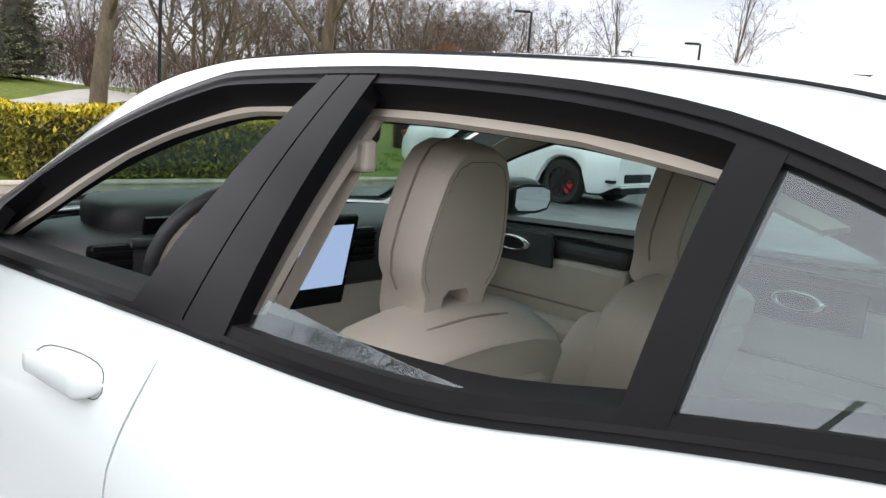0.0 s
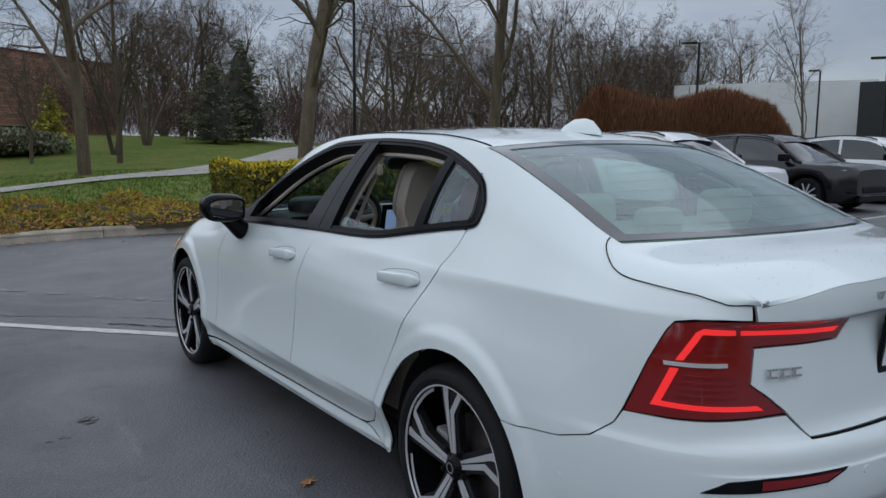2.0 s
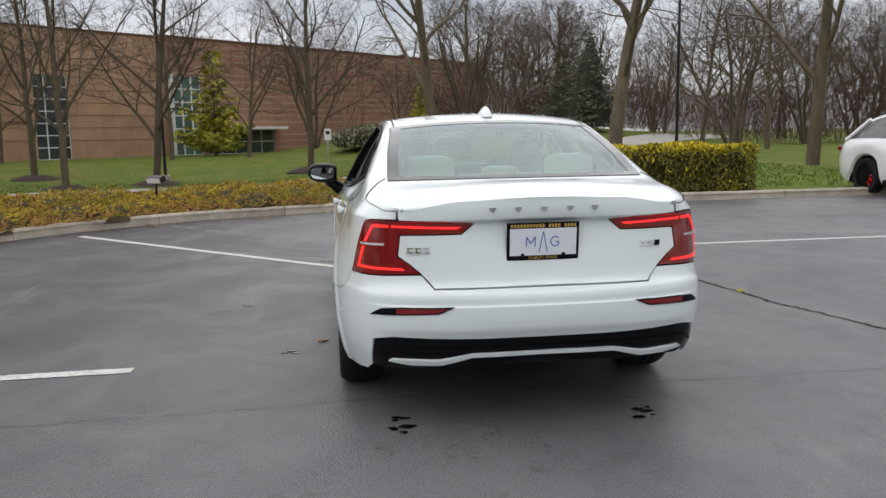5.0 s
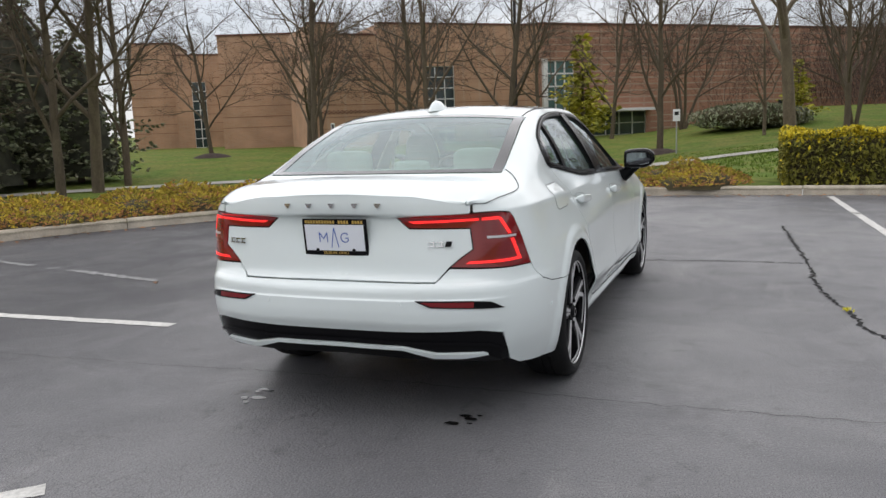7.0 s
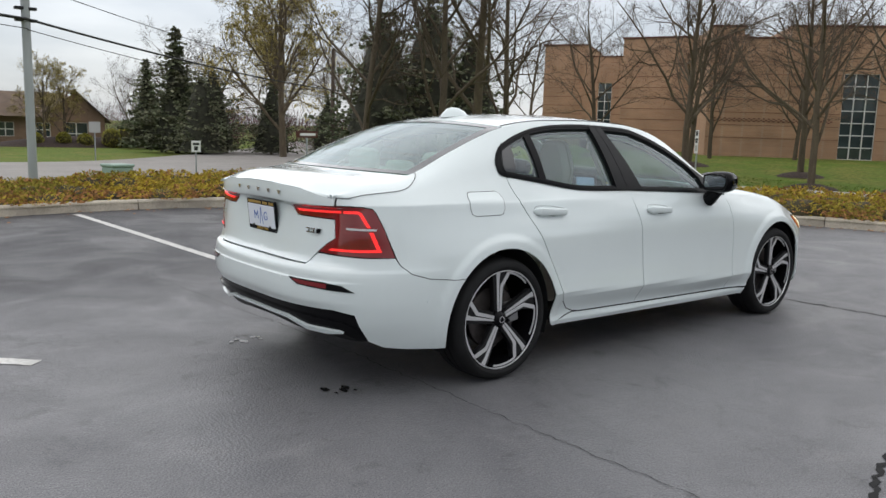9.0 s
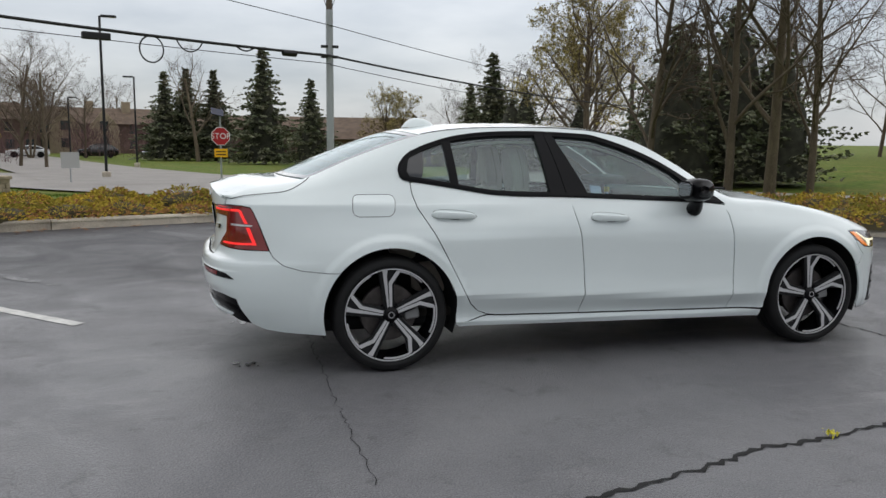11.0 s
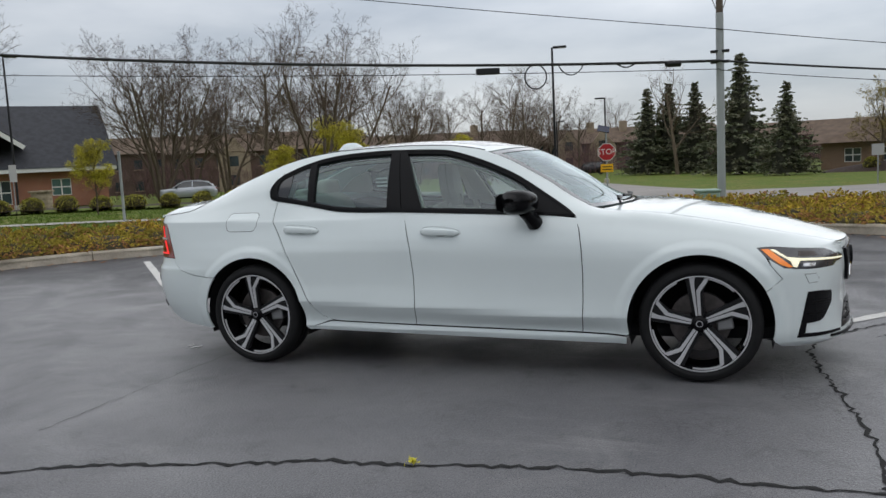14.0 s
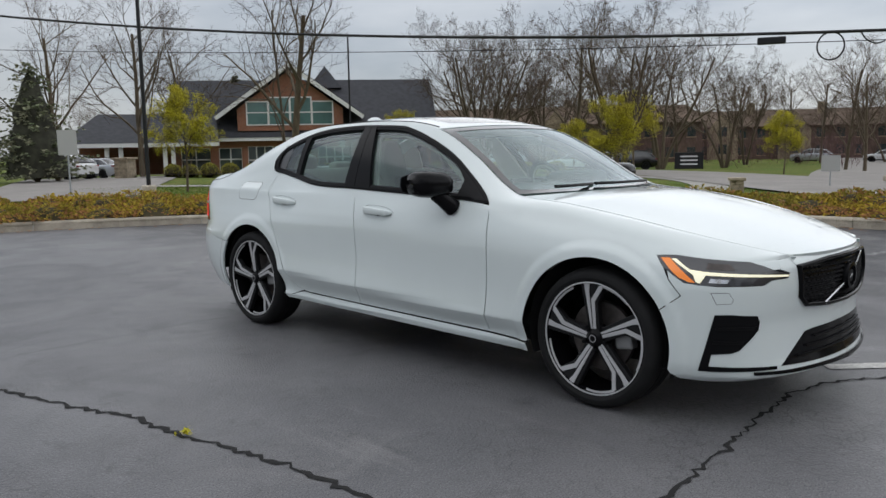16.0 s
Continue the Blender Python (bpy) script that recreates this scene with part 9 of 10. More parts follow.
# long apartment rows far off
def row_block(a, b, z0, h, storeys, bays, label, gables=()):
    e = empty("apartment_building", label=label, category="building")
    m, L = frame_of(a, b, z0)
    box_part("wall", m, (0, -10, 0), (L, 0, h), "brown_wall", e)
    roof_part("roof", m, [(-0.6, 0.7, h), (L + 0.6, 0.7, h), (L - 1.5, -5, h + 2.6), (1.5, -5, h + 2.6), (L + 0.6, -11, h), (-0.6, -11, h)], [(0, 1, 2, 3), (3, 2, 4, 5), (0, 3, 5), (1, 4, 2)], "brown_shingle", e)
    for s_ in range(storeys):
        for k in range(bays):
            x = (k + 0.5) * L / bays
            z = 0.8 + s_ * h / storeys
            w = box_part("window", m, (x - 0.55, -0.02, z), (x + 0.55, 0.05, z + 1.35), "pane", e)
            box_part("window_frame", m, (x - 0.7, 0.0, z - 0.14), (x + 0.7, 0.09, z - 0.02), "pale_band", w)
    for gx_ in gables:
        part("gable", prism([(gx_ - 2.2, 0), (gx_ + 2.2, 0), (gx_ + 2.2, h * 0.9), (gx_, h + 2.2), (gx_ - 2.2, h * 0.9)], 0.5, lambda u, v, d: tuple(m @ Vector((u, 0.1 + d, v)))), "stucco", e)
        for z in (1.0, 3.6):
            if z < h:
                box_part("window", m, (gx_ - 0.6, 0.6, z), (gx_ + 0.6, 0.66, z + 1.4), "pane", e)
        box_part("chimney", m, (gx_ + 3.4, -4.5, h), (gx_ + 4.6, -3.4, h + 3.6), "stucco", e)
    return e


row_block((-96, 80), (-56, 104), -1.2, 6.2, 2, 16, "long brown brick apartment row with a brown roof", (30,))
row_block((-60, 108), (-26, 124), -1.2, 5.0, 2, 14, "long brown brick apartment row with pale gables", (12, 22))
row_block((-27, 126), (2, 134), -1.2, 4.6, 2, 12, "brown brick apartment row with pale gables", (4.0, 9.5))
row_block((-5, 150), (40, 150), -1.2, 4.4, 2, 12, "distant brown apartment row", ())
row_block((-70, 84), (-46, 100), -1.2, 5.6, 2, 10, "brown apartment row behind bare trees", (9,))

# showroom buildings behind the parked cars
sh = empty("showroom", label="white and glass showroom with a flat roof", category="building")
ms, ls = frame_of((44, -52), (30, -58), 0.1)
wall_with("wall", ms, 0, ls, 6.3, 0.4, [(0.6, 6.5, 0.2, 3.9)], "white_facade", sh)
window(ms, 0.6, 6.5, 0.2, 3.9, 4, 2, sh, frame="black_metal", bar_=0.12)
box_part("wall", ms, (0, -14, 0), (0.4, -0.41, 6.3), "white_facade", sh)
sh2 = empty("showroom", label="black flat-roofed showroom with a glazed front", category="building")
ms, ls = frame_of((27.5, -51), (4, -58), 0.1)
wall_with("wall", ms, 0, ls, 5.6, 0.4, [(2.2, 20.0, 0.2, 2.9)], "black_facade", sh2)
window(ms, 2.2, 20.0, 0.2, 2.9, 9, 1, sh2, frame="black_metal", bar_=0.12)
box_part("wall", ms, (0, -14, 0), (0.4, -0.41, 5.6), "black_facade", sh2)


# ---- poles, cables and signs ----
def lamp_post(x, y, h, label, arm=(1, 0), double=False):
    z0 = g_z(x, y)
    e = empty("street_lamp", pose(x, y, z0), label=label, category="street lamp")
    tube("pole", [(0, 0, -0.1), (0, 0, h * 0.5), (0, 0, h)], [0.075, 0.07, 0.06], "black_metal", e, sides=10)
    part("base", box_bm((-0.2, -0.2, -0.1), (0.2, 0.2, 0.35), 0.05), "concrete", e)
    for sg in ((1, -1) if double else (1,)):
        a = Vector((arm[0], arm[1], 0)).normalized() * sg
        m = Matrix.Translation((a.x * 0.4, a.y * 0.4, h)) @ Euler((0, 0, math.atan2(a.y, a.x))).to_matrix().to_4x4()
        part("lamp_head", box_bm((-0.35, -0.14, -0.06), (0.4, 0.14, 0.06), 0.04, m), "black_metal", e)
        part("diffuser", box_bm((-0.05, -0.1, -0.075), (0.35, 0.1, -0.062), 0.0, m), "sign_white", e)
    return e


LL = "slender black lamp post with a flat head"
lamp_post(23.2, -29.1, 6.1, LL, (0.8, 0.5))
lamp_post(19.7, -39.4, 5.8, LL, (0.8, 0.5))
lamp_post(32.5, -54.5, 6.9, LL, (0.8, 0.5))
lamp_post(-6.5, 39.1, 8.15, LL, (1, 0.1))
lamp_post(-7.0, 61, 6.9, LL, (-1, 0.1))
lamp_post(-41.5, 34.2, 10.0, LL, (1, 1))
lamp_post(34.5, 8.9, 13.5, LL, (1, 0.4))
lamp_post(27.9, -13.3, 7.0, LL, (0, 1))
lamp_post(-22.1, 9.0, 8.5, LL, (1, 0.5))
lamp_post(-14, 75, 6.0, LL, (1, 0.5))

up = empty("utility_pole", pose(2.62, 21.0, 0.0), label="pale grey utility pole carrying cables", category="utility pole")
tube("pole", [(0, 0, -1.0), (0, 0, 5.45)], [0.125, 0.115], "grey_pole", up, sides=12)
tube("pole_top", [(0, 0, 5.45), (0, 0, 9.5)], [0.105, 0.09], "wood_pole", up, sides=12)
for z in (3.98, 4.3):
    part("bracket", box_bm((-0.28, -0.1, z - 0.04), (0.28, 0.1, z + 0.04), 0.02), "black_metal", up)
tube("guy_wire", [(0, 0, 5.3), (0.22, 0.0, 5.9), (0.5, 0.1, 6.8)], 0.012, "cable", up, sides=5)
tube("guy_wire", [(0, 0, 5.3), (-0.22, 0.0, 5.9), (-0.5, -0.1, 6.8)], 0.012, "cable", up, sides=5)
wp = empty("utility_pole", pose(20.9, 34.4, g_z(20.9, 34.4)), label="dark weathered wooden utility pole", category="utility pole")
tube("pole", [(0, 0, -0.2), (0, 0, 6.3)], [0.14, 0.10], "wood_pole", wp, sides=9)


def sag(a, b, drop, n=24):
    a, b = Vector(a), Vector(b)
    return [a.lerp(b, k / n) - Vector((0, 0, drop * 4 * (k / n) * (1 - k / n))) for k in range(n + 1)]


def cable(pts, r, label):
    ob = tube("overhead_cable", pts, r, "cable", None, label, sides=6)
    return tagged(ob, category="cable")


P0 = (2.62, 20.85)
far_l = (-42.0, 2.0)
cable(sag((P0[0], P0[1], 4.0), (far_l[0], far_l[1], 8.95), 1.1), 0.045, "thick black overhead cable slung from the pole")
cable(sag((P0[0], P0[1], 3.75), (far_l[0], far_l[1], 6.6), 0.5), 0.012, "thin overhead wire below the thick cable")
cable(sag((P0[0], P0[1], 4.95), (far_l[0], far_l[1], 12.2), 0.45), 0.012, "thin black overhead wire slung high")
cable(sag((P0[0], P0[1], 4.0), (20.9, 34.4, 3.3), 0.2), 0.035, "thick black overhead cable slung from the pole")
cable(sag((P0[0], P0[1], 3.72), (20.9, 34.4, 2.9), 0.25), 0.012, "thin overhead wire below the thick cable")
cable(sag((P0[0], P0[1], 4.95), (20.9, 34.4, 3.9), 0.2), 0.012, "thin black overhead wire slung high")
cable(sag((20.9, 34.4, 3.3), (60, 62, 5), 0.6), 0.03, "thick black overhead cable beyond the wooden pole")
cable(sag((P0[0], P0[1], 7.4), (40, 44, 12.0), 0.5), 0.012, "thin overhead wire high up")


def on_cable(t):
    q = sag((P0[0], P0[1], 4.0), (far_l[0], far_l[1], 8.95), 1.1, 400)
    return q[int(t * 400)]


c = on_cable(0.030)
tagged(tube("splice_box", [c + Vector((-0.24, -0.1, -0.05)), c + Vector((-0.2, -0.085, -0.05)), c + Vector((0.2, 0.085, -0.05)), c + Vector((0.24, 0.1, -0.05))], [0.03, 0.1, 0.1, 0.03], "black_metal", None, "black splice box hung on the cable"), category="splice box")
c = on_cable(0.148)
tagged(part("splice_box", box_bm((-0.36, -0.09, -0.28), (0.36, 0.09, -0.09), 0.03, Matrix.Translation(c) @ Euler((0, 0, radians(23))).to_matrix().to_4x4()), "black_metal", None, "black box hung below the cable"), category="splice box")
c = on_cable(0.118)
ring_ = [c + Vector((0.33 * math.cos(a) * 0.92, 0.33 * math.cos(a) * 0.39, -0.36 + 0.36 * math.sin(a))) for a in np.linspace(0, 2 * math.pi, 25)]
tagged(tube("cable_loop", ring_, 0.022, "cable", None, "round loop of spare cable hanging from the line", sides=6), category="cable")
c = on_cable(0.095)
tagged(tube("cable_loop", [c + Vector((0.35 - 0.7 * k / 10, 0.14 - 0.28 * k / 10, -0.30 * math.sin(math.pi * k / 10) ** 0.7 - 0.02)) for k in range(11)], 0.02, "cable", None, "drooping loop of spare cable", sides=6), category="cable")
c = on_cable(0.062)
tagged(tube("cable_loop", [c + Vector((0.28 - 0.56 * k / 10, 0.11 - 0.22 * k / 10, -0.12 * math.sin(math.pi * k / 10))) for k in range(11)], 0.025, "cable", None, "short loop of spare cable", sides=6), category="cable")


def face_m(x, y, z, to=(1.5, -5.0)):
    a = math.atan2(to[1] - y, to[0] - x)
    return Matrix.Translation((x, y, z)) @ Euler((0, 0, a - math.pi / 2)).to_matrix().to_4x4()


# text and plates: local y points to the viewer
TXT = Matrix(((-1, 0, 0, 0), (0, 0, 1, 0), (0, 1, 0, 0), (0, 0, 0, 1)))
st = empty("stop_sign", face_m(-0.84, 20.5, -0.22, (3.2, -5.3)), label="red stop sign over a yellow plate with a solar panel", category="stop sign")
tube("post", [(0, -0.03, -0.5), (0, -0.03, 2.3)], 0.028, "steel", st, sides=8)
R8 = 0.285
part("sign_face", prism([(R8 * math.cos(radians(22.5 + 45 * k)) * 1.04, 1.62 + R8 * math.sin(radians(22.5 + 45 * k)) * 1.04) for k in range(8)], 0.006, lambda u, v, d: (u, d, v)), "sign_white", st, "white-edged octagon")
part("sign_face", prism([(R8 * math.cos(radians(22.5 + 45 * k)) * 0.97, 1.62 + R8 * math.sin(radians(22.5 + 45 * k)) * 0.97) for k in range(8)], 0.003, lambda u, v, d: (u, 0.006 + d, v)), "sign_red", st, "red octagon")
words("sign_words", "STOP", 0.25, "sign_white", st, Matrix.Translation((0, 0.0115, 1.62)) @ TXT)
part("lower_plate", box_bm((-0.2, 0.0, 0.98), (0.2, 0.006, 1.24)), "sign_yellow", st, "yellow plate")
for z in (1.15, 1.06):
    part("plate_mark", box_bm((-0.15, 0.006, z - 0.015), (0.15, 0.009, z + 0.015)), "black_metal", st)
part("solar_panel", box_bm((-0.19, -0.16, -0.012), (0.19, 0.16, 0.012), 0.0, Matrix.Translation((0.08, -0.03, 2.36)) @ Euler((radians(-38), radians(-12), 0)).to_matrix().to_4x4()), "solar", st)


def post_sign(name, x, y, h, w, hh, face, label, marks=(), to=(1.5, -5.0), post="steel", zoff=0.0, post_r=0.03):
    e = empty(name, face_m(x, y, g_z(x, y), to), label=label, category="sign")
    tube("post", [(0, -0.03, -0.1), (0, -0.03, h)], post_r, post, e, sides=8)
    part("sign_face", box_bm((-w / 2, 0.0, h - hh), (w / 2, 0.008, h), 0.002), face, e)
    for u0, v0, u1, v1, mt in marks:
        part("sign_mark", box_bm((u0 * w - w / 2, 0.008, h - hh + v0 * hh), (u1 * w - w / 2, 0.011, h - hh + v1 * hh)), mt, e)
    return e


post_sign("parking_sign", 24.6, 13.8, 2.4, 0.42, 0.9, "sign_white", "narrow white parking sign on a thin post", ((0.2, 0.75, 0.8, 0.95, "black_metal"), (0.15, 0.45, 0.85, 0.65, "black_metal"), (0.2, 0.1, 0.8, 0.35, "sign_back")), (9.2, 26.7))
post_sign("parking_sign", 34.7, 1.3, 2.05, 0.32, 0.55, "sign_white", "small white sign on a thin post", ((0.2, 0.5, 0.8, 0.8, "black_metal"),), (-4, -1.7))
post_sign("direction_sign", -23.1, 6.7, 2.3, 0.6, 0.85, "sign_back", "bare back of a metal sign on a post", (), (4.9, -4))
post_sign("direction_sign", -33, 26.5, 2.6, 0.5, 0.9, "sign_back", "bare back of a metal sign on a post", (), (30, 30))
post_sign("speed_sign", 9.1, 25.0, 1.45, 0.34, 0.42, "sign_white", "white road sign with dark marks", ((0.15, 0.6, 0.85, 0.8, "black_metal"), (0.3, 0.15, 0.7, 0.5, "black_metal")), (3.6, -5))
post_sign("street_sign", 11.2, 20.5, 1.85, 0.75, 0.22, "sign_brown", "brown street name sign on a post", ((0.1, 0.3, 0.8, 0.7, "sign_white"),), (0, -5))
blades = empty("street_sign", pose(-6.5, 39.1, 0.0, 0, 0, math.degrees(math.atan2(-10.6, -43.9)) + 90), label="two brown street name blades on a black lamp post", category="street sign")
for z, x0, x1 in ((1.70, -0.95, -0.08), (1.32, -1.62, -0.08)):
    bl = part("name_blade", box_bm((x0, 0.06, z - 0.15), (x1, 0.09, z + 0.15), 0.01), "sign_brown", blades)
    part("letter_bar", box_bm((x0 + 0.12, 0.09, z - 0.05), (x1 - 0.12, 0.094, z + 0.05)), "sign_white", bl)
    part("clamp", box_bm((-0.1, -0.08, z - 0.06), (0.1, 0.1, z + 0.06), 0.01), "black_metal", blades)
post_sign("parking_sign", -18.2, 18.1, 2.6, 0.5, 0.95, "sign_back", "bare metal sign on a steel post seen edge-on", (), (5.5, 38.7), post_r=0.05)
post_sign("warning_sign", 9.6, 39.0, 2.0, 0.55, 0.55, "sign_back", "bare back of a round road sign on a post", (), (-3, -4))
post_sign("flat_sign", -7.2, 33.0, 1.4, 0.75, 0.7, "sign_back", "bare back of a metal sign on a post", (), (4.5, -4.5))
c_ = empty("utility_cabinet", pose(2.45, 13.10, g_z(2.45, 13.1), 0, 0, 15), label="pale green utility cabinet on the verge", category="utility cabinet")
part("body", box_bm((-0.23, -0.22, -0.1), (0.23, 0.22, 0.30), 0.03), "cabinet_green", c_)
part("lid", box_bm((-0.25, -0.24, 0.30), (0.25, 0.24, 0.36), 0.02), "cabinet_green", c_)


def stone_pillar(x, y, w, h, label):
    z0 = g_z(x, y)
    e = empty("stone_pillar", pose(x, y, z0, 0, 0, 30), label=label, category="pillar")
    rr = random.Random(int(x * 7))
    z = -0.1
    while z < h - 0.12:
        t = 0.11 + rr.random() * 0.06
        split = rr.uniform(-0.2, 0.2) * w
        for a, b in ((-w / 2, split), (split, w / 2)):
            j = rr.uniform(-0.02, 0.02)
            part("stone", box_bm((a + 0.008, -w / 2 + j, z + 0.006), (b - 0.008, w / 2 + j, z + t), 0.012), "stone", e)
        z += t
    part("cap", box_bm((-w * 0.62, -w * 0.62, z), (w * 0.62, w * 0.62, z + 0.12), 0.02), "stone", e)


stone_pillar(-40.6, 35.3, 1.05, 1.15, "stacked stone entrance pillar with a flat cap")
stone_pillar(-45.2, 18.6, 0.95, 1.25, "stacked stone entrance pillar with a flat cap")
stone_pillar(-12.9, 20.6, 0.62, 0.72, "stacked stone entrance pillar with a flat cap")
stone_pillar(-8.4, 26.2, 0.5, 0.6, "stacked stone entrance pillar with a flat cap")
e = empty("name_board", face_m(-22.5, 50, g_z(-22.5, 50), (4, -5)), label="dark name board with pale marks on the lawn", category="sign")
part("board", box_bm((-1.0, -0.1, 0.2), (1.0, 0.1, 1.4), 0.02), "black_metal", e)
for k in range(3):
    part("board_mark", box_bm((-0.6, 0.1, 0.5 + k * 0.28), (0.6, 0.112, 0.6 + k * 0.28)), "sign_white", e)
# ground spotlight and electric box by the kerb
for x, y, zr in ((9.6, 3.9, -30),):
    e = empty("garden_spotlight", pose(x, y, 0.1, 0, 0, zr), label="small pale-faced garden spotlight in the juniper bed", category="spotlight")
    tube("stake", [(0, 0, 0), (0, 0, 0.5)], 0.02, "black_metal", e)
    tilt_s = Matrix.Translation((0, 0, 0.56)) @ Euler((0, radians(-20), 0)).to_matrix().to_4x4()
    part("head", box_bm((-0.06, -0.15, -0.05), (0.08, 0.15, 0.05), 0.015, tilt_s), "black_metal", e)
    part("lens", box_bm((-0.068, -0.14, -0.042), (-0.061, 0.14, 0.042), 0.0, tilt_s), "sign_white", e)


# ---- parked vehicles ----
M["car_silver"] = mat("silver_car_paint", (0.42, 0.44, 0.47), 0.3, metal=0.5, coat=1.0)
M["car_black"] = mat("black_car_paint", (0.006, 0.005, 0.006), 0.25, coat=0.35)
M["car_white"] = mat("white_suv_paint", (0.72, 0.73, 0.74), 0.3, coat=1.0)
M["car_glass"] = mat("dark_car_glass", (0.012, 0.016, 0.018), 0.05, coat=1.0)
M["lens_grey"] = mat("clear_headlamp", (0.32, 0.34, 0.36), 0.1, metal=0.3, coat=1.0)
M["red_caliper"] = mat("red_brake_caliper", (0.6, 0.015, 0.01), 0.35)

SUV = dict(belt=[(0.0, 0.88), (0.12, 0.96), (0.9, 1.02), (1.3, 1.06), (2.6, 1.08), (3.8, 1.10), (4.4, 1.05), (4.6, 0.9)], roof=[(1.0, 1.04), (1.55, 1.42), (2.0, 1.60), (2.6, 1.64), (3.3, 1.60), (3.9, 1.48), (4.35, 1.16)])
SEDAN = dict(belt=[(0.0, 0.72), (0.15, 0.8), (1.1, 0.92), (2.0, 0.95), (3.4, 0.98), (4.3, 1.0), (4.5, 0.9)], roof=[(1.15, 0.93), (1.8, 1.32), (2.3, 1.42), (3.0, 1.41), (3.5, 1.25), (4.05, 1.0)])


def vehicle(name, m, shape, paint, label, width=1.92, length=4.65, wheel_r=0.36, rim="satin_black", caliper=None):
    """A parked car: x from its nose (0) to its tail, y across."""
    e = empty(name, m, label, category="car", group="parked vehicles")
    bz, rz = curve1(shape["belt"]), curve1(shape["roof"])
    k = length / shape["belt"][-1][0]
    xs = np.linspace(0, shape["belt"][-1][0], 44)
    hw = width / 2
    wx = (0.88, length / k - 0.95)
    ring_n = 9
    vs, fs = [], []
    for x in xs:
        t = x / xs[-1]
        plan = hw * (1 - 0.30 * max(0, 1 - t / 0.12) ** 2.2 - 0.16 * max(0, (t - 0.9) / 0.1) ** 2)
        zb = float(bz(x))
        low = 0.24 + 0.14 * max(0, 1 - t / 0.05) + 0.16 * max(0, (t - 0.94) / 0.06)
        for q in wx:
            dx = abs(x - q)
            if dx < wheel_r + 0.06:
                low = max(low, wheel_r + math.sqrt(max(0, (wheel_r + 0.06) ** 2 - dx * dx)))
        low = min(low, zb - 0.12)
        for j, (f, zz) in enumerate(((0.93, 0.0), (0.985, 0.12), (1.0, 0.4), (0.995, 0.65), (0.97, 0.85), (0.90, 1.0))):
            vs.append((x * k, plan * f, low + (zb - low) * zz))
        vs.append((x * k, plan * 0.6, zb + 0.025))
        vs.append((x * k, plan * 0.25, zb + 0.035))
        vs.append((x * k, 0, zb + 0.038))
    n = ring_n
    for i in range(len(xs) - 1):
        for j in range(n - 1):
            fs.append((i * n + j, i * n + j + 1, (i + 1) * n + j + 1, (i + 1) * n + j))
    base = len(vs)
    vs2 = vs + [(x, -y, z) for x, y, z in vs]
    fs2 = [f[::-1] for f in fs] + [tuple(base + i for i in f) for f in fs]
    fs2 += [tuple(range(n)) + tuple(base + i for i in range(n - 2, -1, -1))]
    last = (len(xs) - 1) * n
    fs2 += [tuple(last + i for i in range(n))[::-1] + tuple(base + last + i for i in range(n - 1))]
    me = py_mesh("body", vs2, fs2)
    bm = bmesh.new()
    bm.from_mesh(me)
    bmesh.ops.recalc_face_normals(bm, faces=bm.faces[:])
    bm.to_mesh(me)
    bm.free()
    soft_edges(me, 40)
    body_ = link_mesh("body", me, paint, e)
    # cabin: glass from belt to roof, a painted roof over it
    rx = np.linspace(shape["roof"][0][0], shape["roof"][-1][0], 22)
    vs, fs = [], []
    for x in rx:
        zb, zr = float(bz(x)) - 0.02, float(rz(x))
        for f, z in ((0.90, zb), (0.80, zb + (zr - zb) * 0.55), (0.68, zr - 0.03 * min(1, (zr - zb) * 3))):
            vs.append((x * k, hw * f, z))
        vs.append((x * k, 0, zr + 0.005))
    for i in range(len(rx) - 1):
        for j in range(3):
            fs.append((i * 4 + j, i * 4 + j + 1, (i + 1) * 4 + j + 1, (i + 1) * 4 + j))
    base = len(vs)
    vs2 = vs + [(x, -y, z) for x, y, z in vs]
    fs2 = [f[::-1] for f in fs] + [tuple(base + i for i in f) for f in fs]
    me = py_mesh("cabin_glass", vs2, fs2)
    soft_edges(me, 45)
    link_mesh("cabin_glass", me, "car_glass", e)
    top_x = [x for x in rx if float(rz(x)) - float(bz(x)) > 0.36]
    vs, fs = [], []
    for x in top_x:
        zr = float(rz(x))
        for f, dz in ((-0.72, -0.075), (-0.66, -0.01), (-0.3, 0.022), (0.3, 0.022), (0.66, -0.01), (0.72, -0.075)):
            vs.append((x * k, hw * f, zr + dz))
    for i in range(len(top_x) - 1):
        for j in range(5):
            fs.append((i * 6 + j, i * 6 + j + 1, (i + 1) * 6 + j + 1, (i + 1) * 6 + j))
    me = py_mesh("roof", vs, fs)
    soft_edges(me, 50)
    link_mesh("roof", me, paint, e)
    for sg in (1, -1):
        for x0, x1 in ((shape["roof"][0][0] + 0.05, top_x[0]), (top_x[len(top_x) // 2 - 1], top_x[len(top_x) // 2 - 1] + 0.05), (top_x[-1], shape["roof"][-1][0] - 0.03)):
            za, zc = (float(bz(x0)), float(rz(x1))) if x1 > x0 + 0.1 else (float(bz(x0)), float(rz(x0)) - 0.03)
            if x0 > top_x[-1] - 0.01:
                za, zc = float(rz(x0)) - 0.02, float(bz(x1))
            tube("pillar", [(x0 * k, hw * (0.905 if za < zc else 0.70) * sg, za), (x1 * k, hw * (0.70 if za < zc else 0.905) * sg, zc)], 0.04, paint, e, sides=6)
        tube("roof_rail", [(x * k, hw * 0.66 * sg, float(rz(x)) + 0.02) for x in top_x[1:-1]], 0.018, "black_metal", e, sides=6)
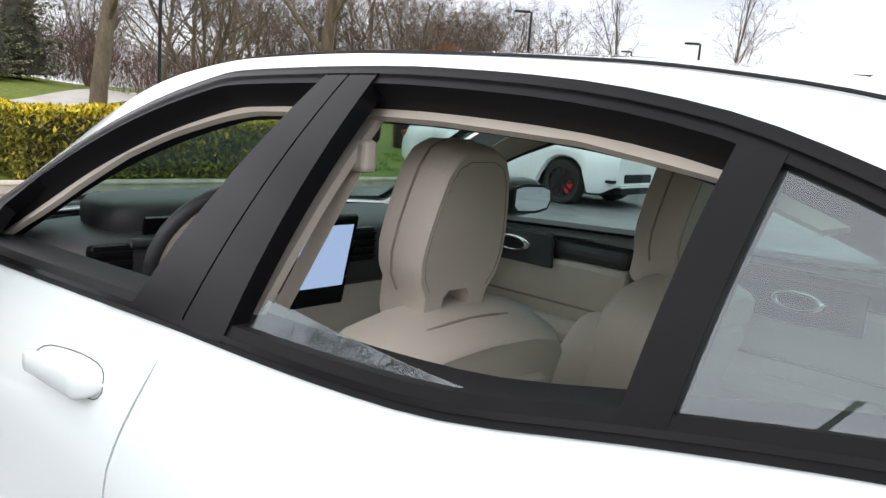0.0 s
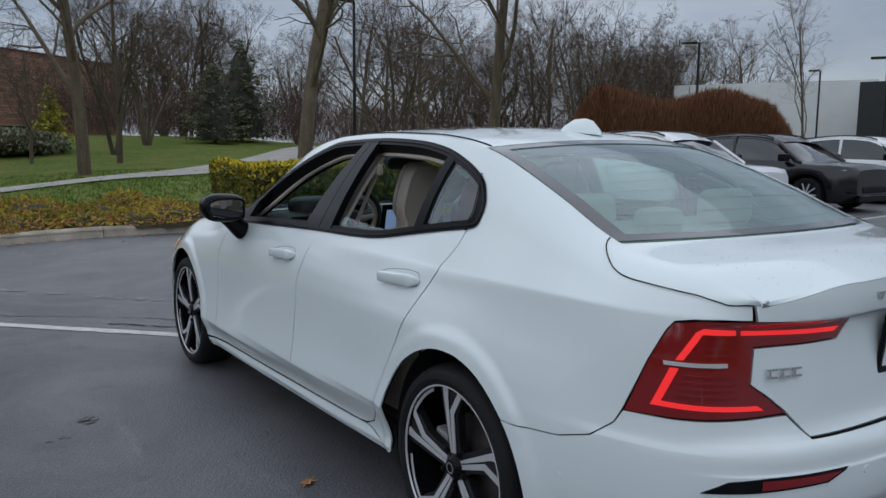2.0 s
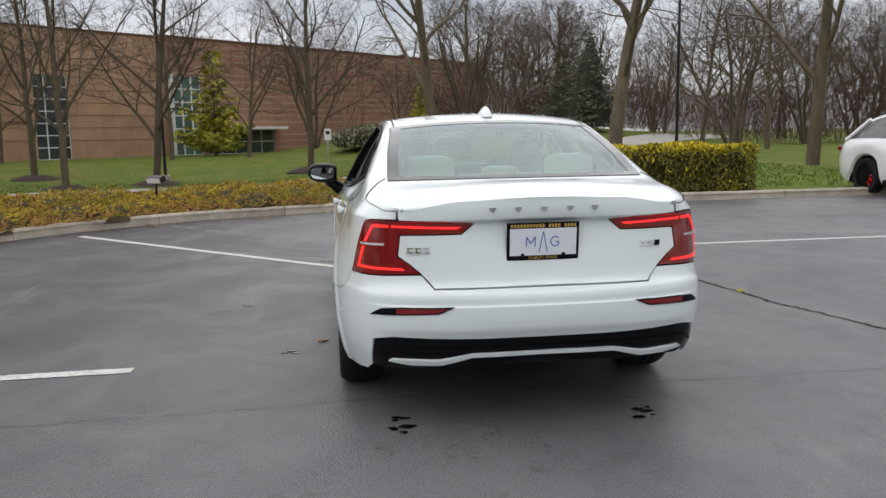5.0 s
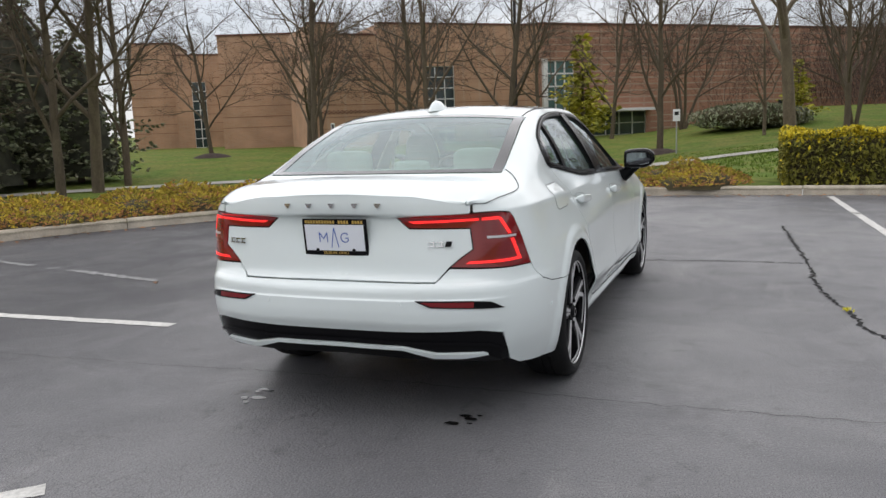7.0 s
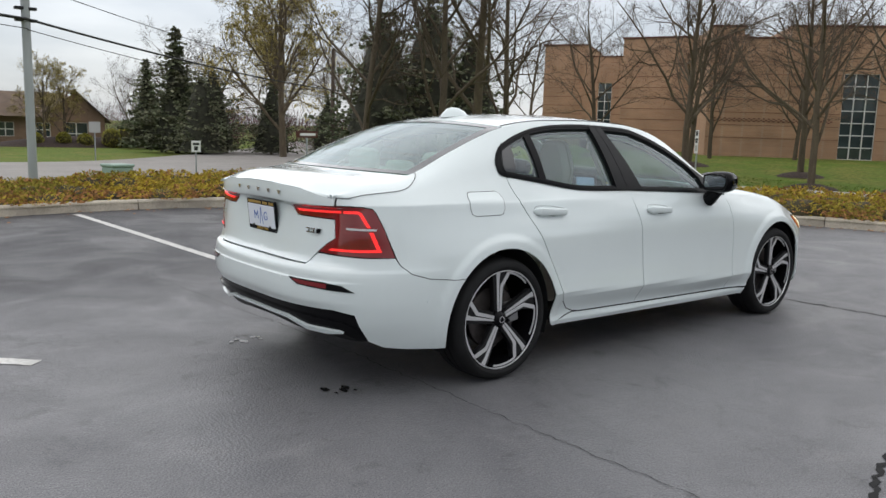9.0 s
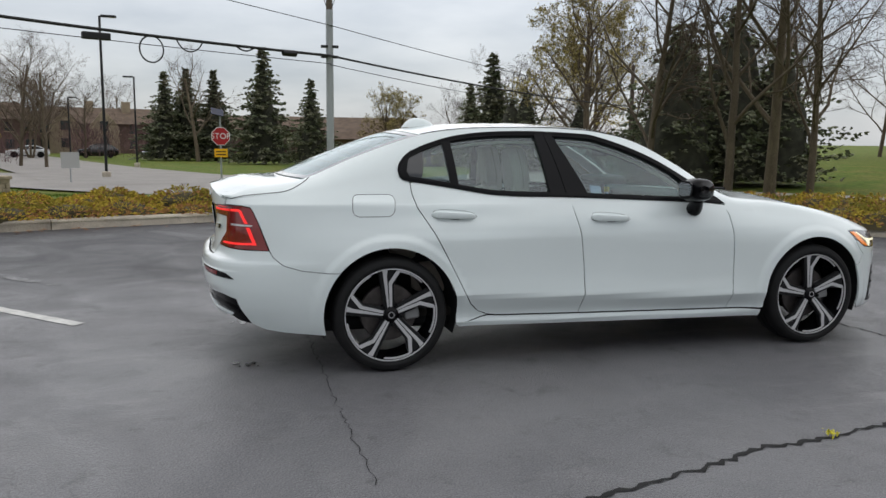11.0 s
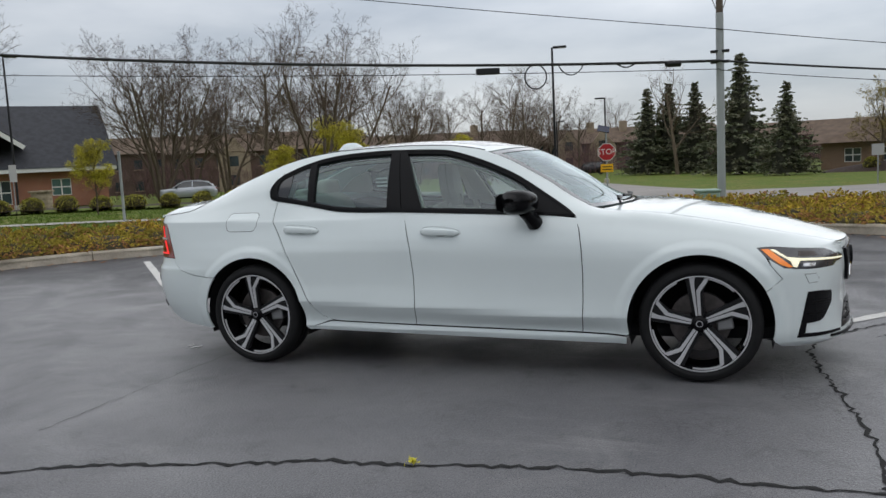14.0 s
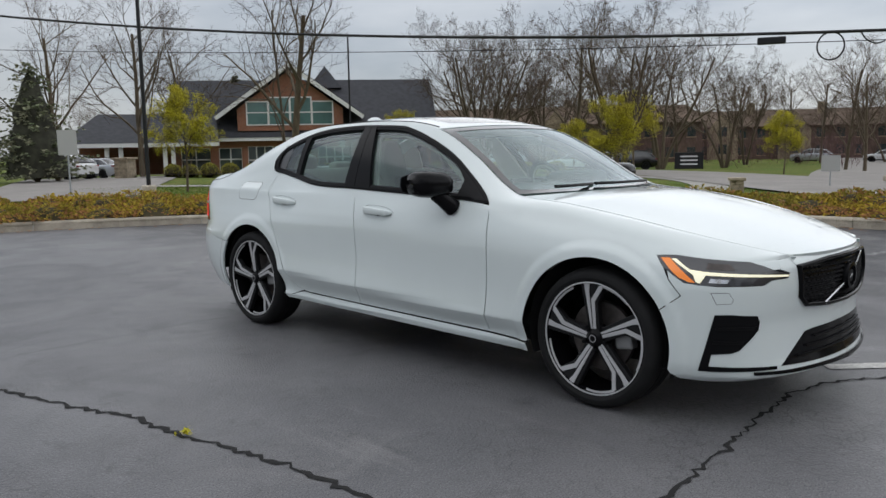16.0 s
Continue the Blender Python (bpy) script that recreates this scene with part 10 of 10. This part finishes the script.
        part("door_mirror", box_bm((1.25 * k, sg * (hw * 0.93) - 0.0, 1.06), (1.42 * k, sg * (hw * 0.93) + sg * 0.22, 1.22), 0.03) if sg > 0 else box_bm((1.25 * k, -hw * 0.93 - 0.22, 1.06), (1.42 * k, -hw * 0.93, 1.22), 0.05), "satin_black", e)
        hb = bz(0.25) - 0.02
        pillow("headlamp", (0.40, sg * hw * 0.76, float(hb) - 0.09), (0.24, 0.13, 0.065), 0.7, 0.8, "lens_grey", e, None, None, 14, 8)
        part("lamp_slit", box_bm((0.02, sg * hw * 0.72 - 0.12, 0.42), (0.25, sg * hw * 0.72 + 0.12, 0.47), 0.015), "satin_black", e)
        part("tail_lamp", box_bm((length - 0.22, hw * 0.5, 0.85), (length - 0.005, hw * 0.90, 0.95), 0.02) if sg > 0 else box_bm((length - 0.22, -hw * 0.90, 0.85), (length - 0.005, -hw * 0.5, 0.95), 0.02), "red_lens", e)
        for x in (1.95 * k, 2.85 * k):
            part("door_handle", box_bm((x, sg * hw * 0.97 - 0.03, 0.86), (x + 0.2, sg * hw * 0.97 + 0.03, 0.89), 0.01), paint, e)
        part("side_skirt", box_bm((1.35, sg * hw * 0.95 - 0.06, 0.2), (length - 1.5, sg * hw * 0.95 + 0.06, 0.32), 0.03), "satin_black", e)
        for q in wx:
            w = part("wheel", bmesh.new(), "rubber", e, matrix=Matrix.Translation((q * k, sg * (hw - 0.03), wheel_r)))
            vv, ff = lathe([(wheel_r * 0.70, 0.0), (wheel_r * 0.93, 0.015), (wheel_r, -0.03 * 1), (wheel_r, -0.2), (wheel_r * 0.7, -0.22)], 36, 'Y')
            link_mesh("tyre", py_mesh("tyre", [(a, b * sg, c) for a, b, c in vv], ff, deg=40), "rubber", w)
            vv, ff = lathe([(0.0, -0.06), (wheel_r * 0.68, -0.06), (wheel_r * 0.69, -0.002), (wheel_r * 0.72, 0.004)], 36, 'Y')
            link_mesh("rim", py_mesh("rim", [(a, b * sg, c) for a, b, c in vv], ff, deg=40), "cavity", w)
            for a in range(10):
                an = radians(36 * a)
                part("spoke", box_bm((0.02, -0.012, -0.014), (wheel_r * 0.69, 0.004, 0.014), 0.0, Euler((0, -an, 0)).to_matrix().to_4x4()), rim, w)
            if caliper:
                part("caliper", box_bm((wheel_r * 0.25, -0.055, -0.10), (wheel_r * 0.55, -0.02, 0.10), 0.01, Euler((0, radians(150), 0)).to_matrix().to_4x4()), caliper, w)
            part("arch_liner", box_bm((-wheel_r - 0.03, -0.5 if sg > 0 else 0.23, -0.1), (wheel_r + 0.03, -0.23 if sg > 0 else 0.5, wheel_r + 0.02)), "cavity", w)
    z0 = float(bz(0.05))
    part("grille", box_bm((-0.012, -hw * 0.52, 0.40), (0.10, hw * 0.52, 0.585), 0.05), "satin_black", e)
    part("lower_grille", box_bm((-0.03, -hw * 0.62, 0.24), (0.12, hw * 0.62, 0.34), 0.02), "satin_black", e)
    part("bumper", box_bm((-0.035, -hw * 0.60, 0.345), (0.10, hw * 0.60, 0.375), 0.01), paint, e)
    part("underbody", box_bm((0.3, -hw * 0.8, 0.2), (length - 0.3, hw * 0.8, 0.4)), "cavity", e)
    return e


FACE = 0  # noses point to -x
vehicle("suv_car", pose(6.6, -10.5, 0, 0, 0, 2), SUV, "car_white", "white sporty suv with red brake calipers parked nose out", caliper="red_caliper", rim="satin_black")
vehicle("suv_car", pose(6.85, -14.6, 0, 0, 0, 2), SUV, "car_black", "glossy black suv parked nose out beside a white one", length=5.0, width=2.04, rim="machined")
vehicle("suv_car", pose(6.6, -18.2, 0, 0, 0, 2), SUV, "car_white", "white suv parked in the same row")
vehicle("suv_car", pose(6.4, -21.6, 0, 0, 0, 2), SUV, "car_silver", "silver suv parked in the same row")
vehicle("suv_car", pose(-38.0, 58.0, g_z(-38, 58), 0, 0, 60), SUV, "car_white", "white suv parked by the apartments")
for k, (x, y, a, pt, lab) in enumerate(((-50, 15.0, 20, "car_white", "white van-like car by the office drive"), (-53, 18.5, 20, "car_silver", "silver car by the office"), (-41, 47.5, 35, "car_silver", "silver car beside the office"), (-36, 51, 35, "car_white", "white car behind shrubs"), (-33, 55, 35, "car_black", "dark car behind shrubs"),
                                      (-24, 95, 10, "car_white", "white car before the apartments"), (-17, 98, 10, "car_black", "black car before the apartments"), (-10, 100, 10, "car_silver", "silver car before the apartments"), (-31, 92, 10, "car_silver", "silver car before the apartments"))):
    vehicle("parked_car", pose(x, y, g_z(x, y) + 0.02, 0, 0, a), SEDAN if k % 2 else SUV, pt, lab, width=1.85, length=4.5, wheel_r=0.33)
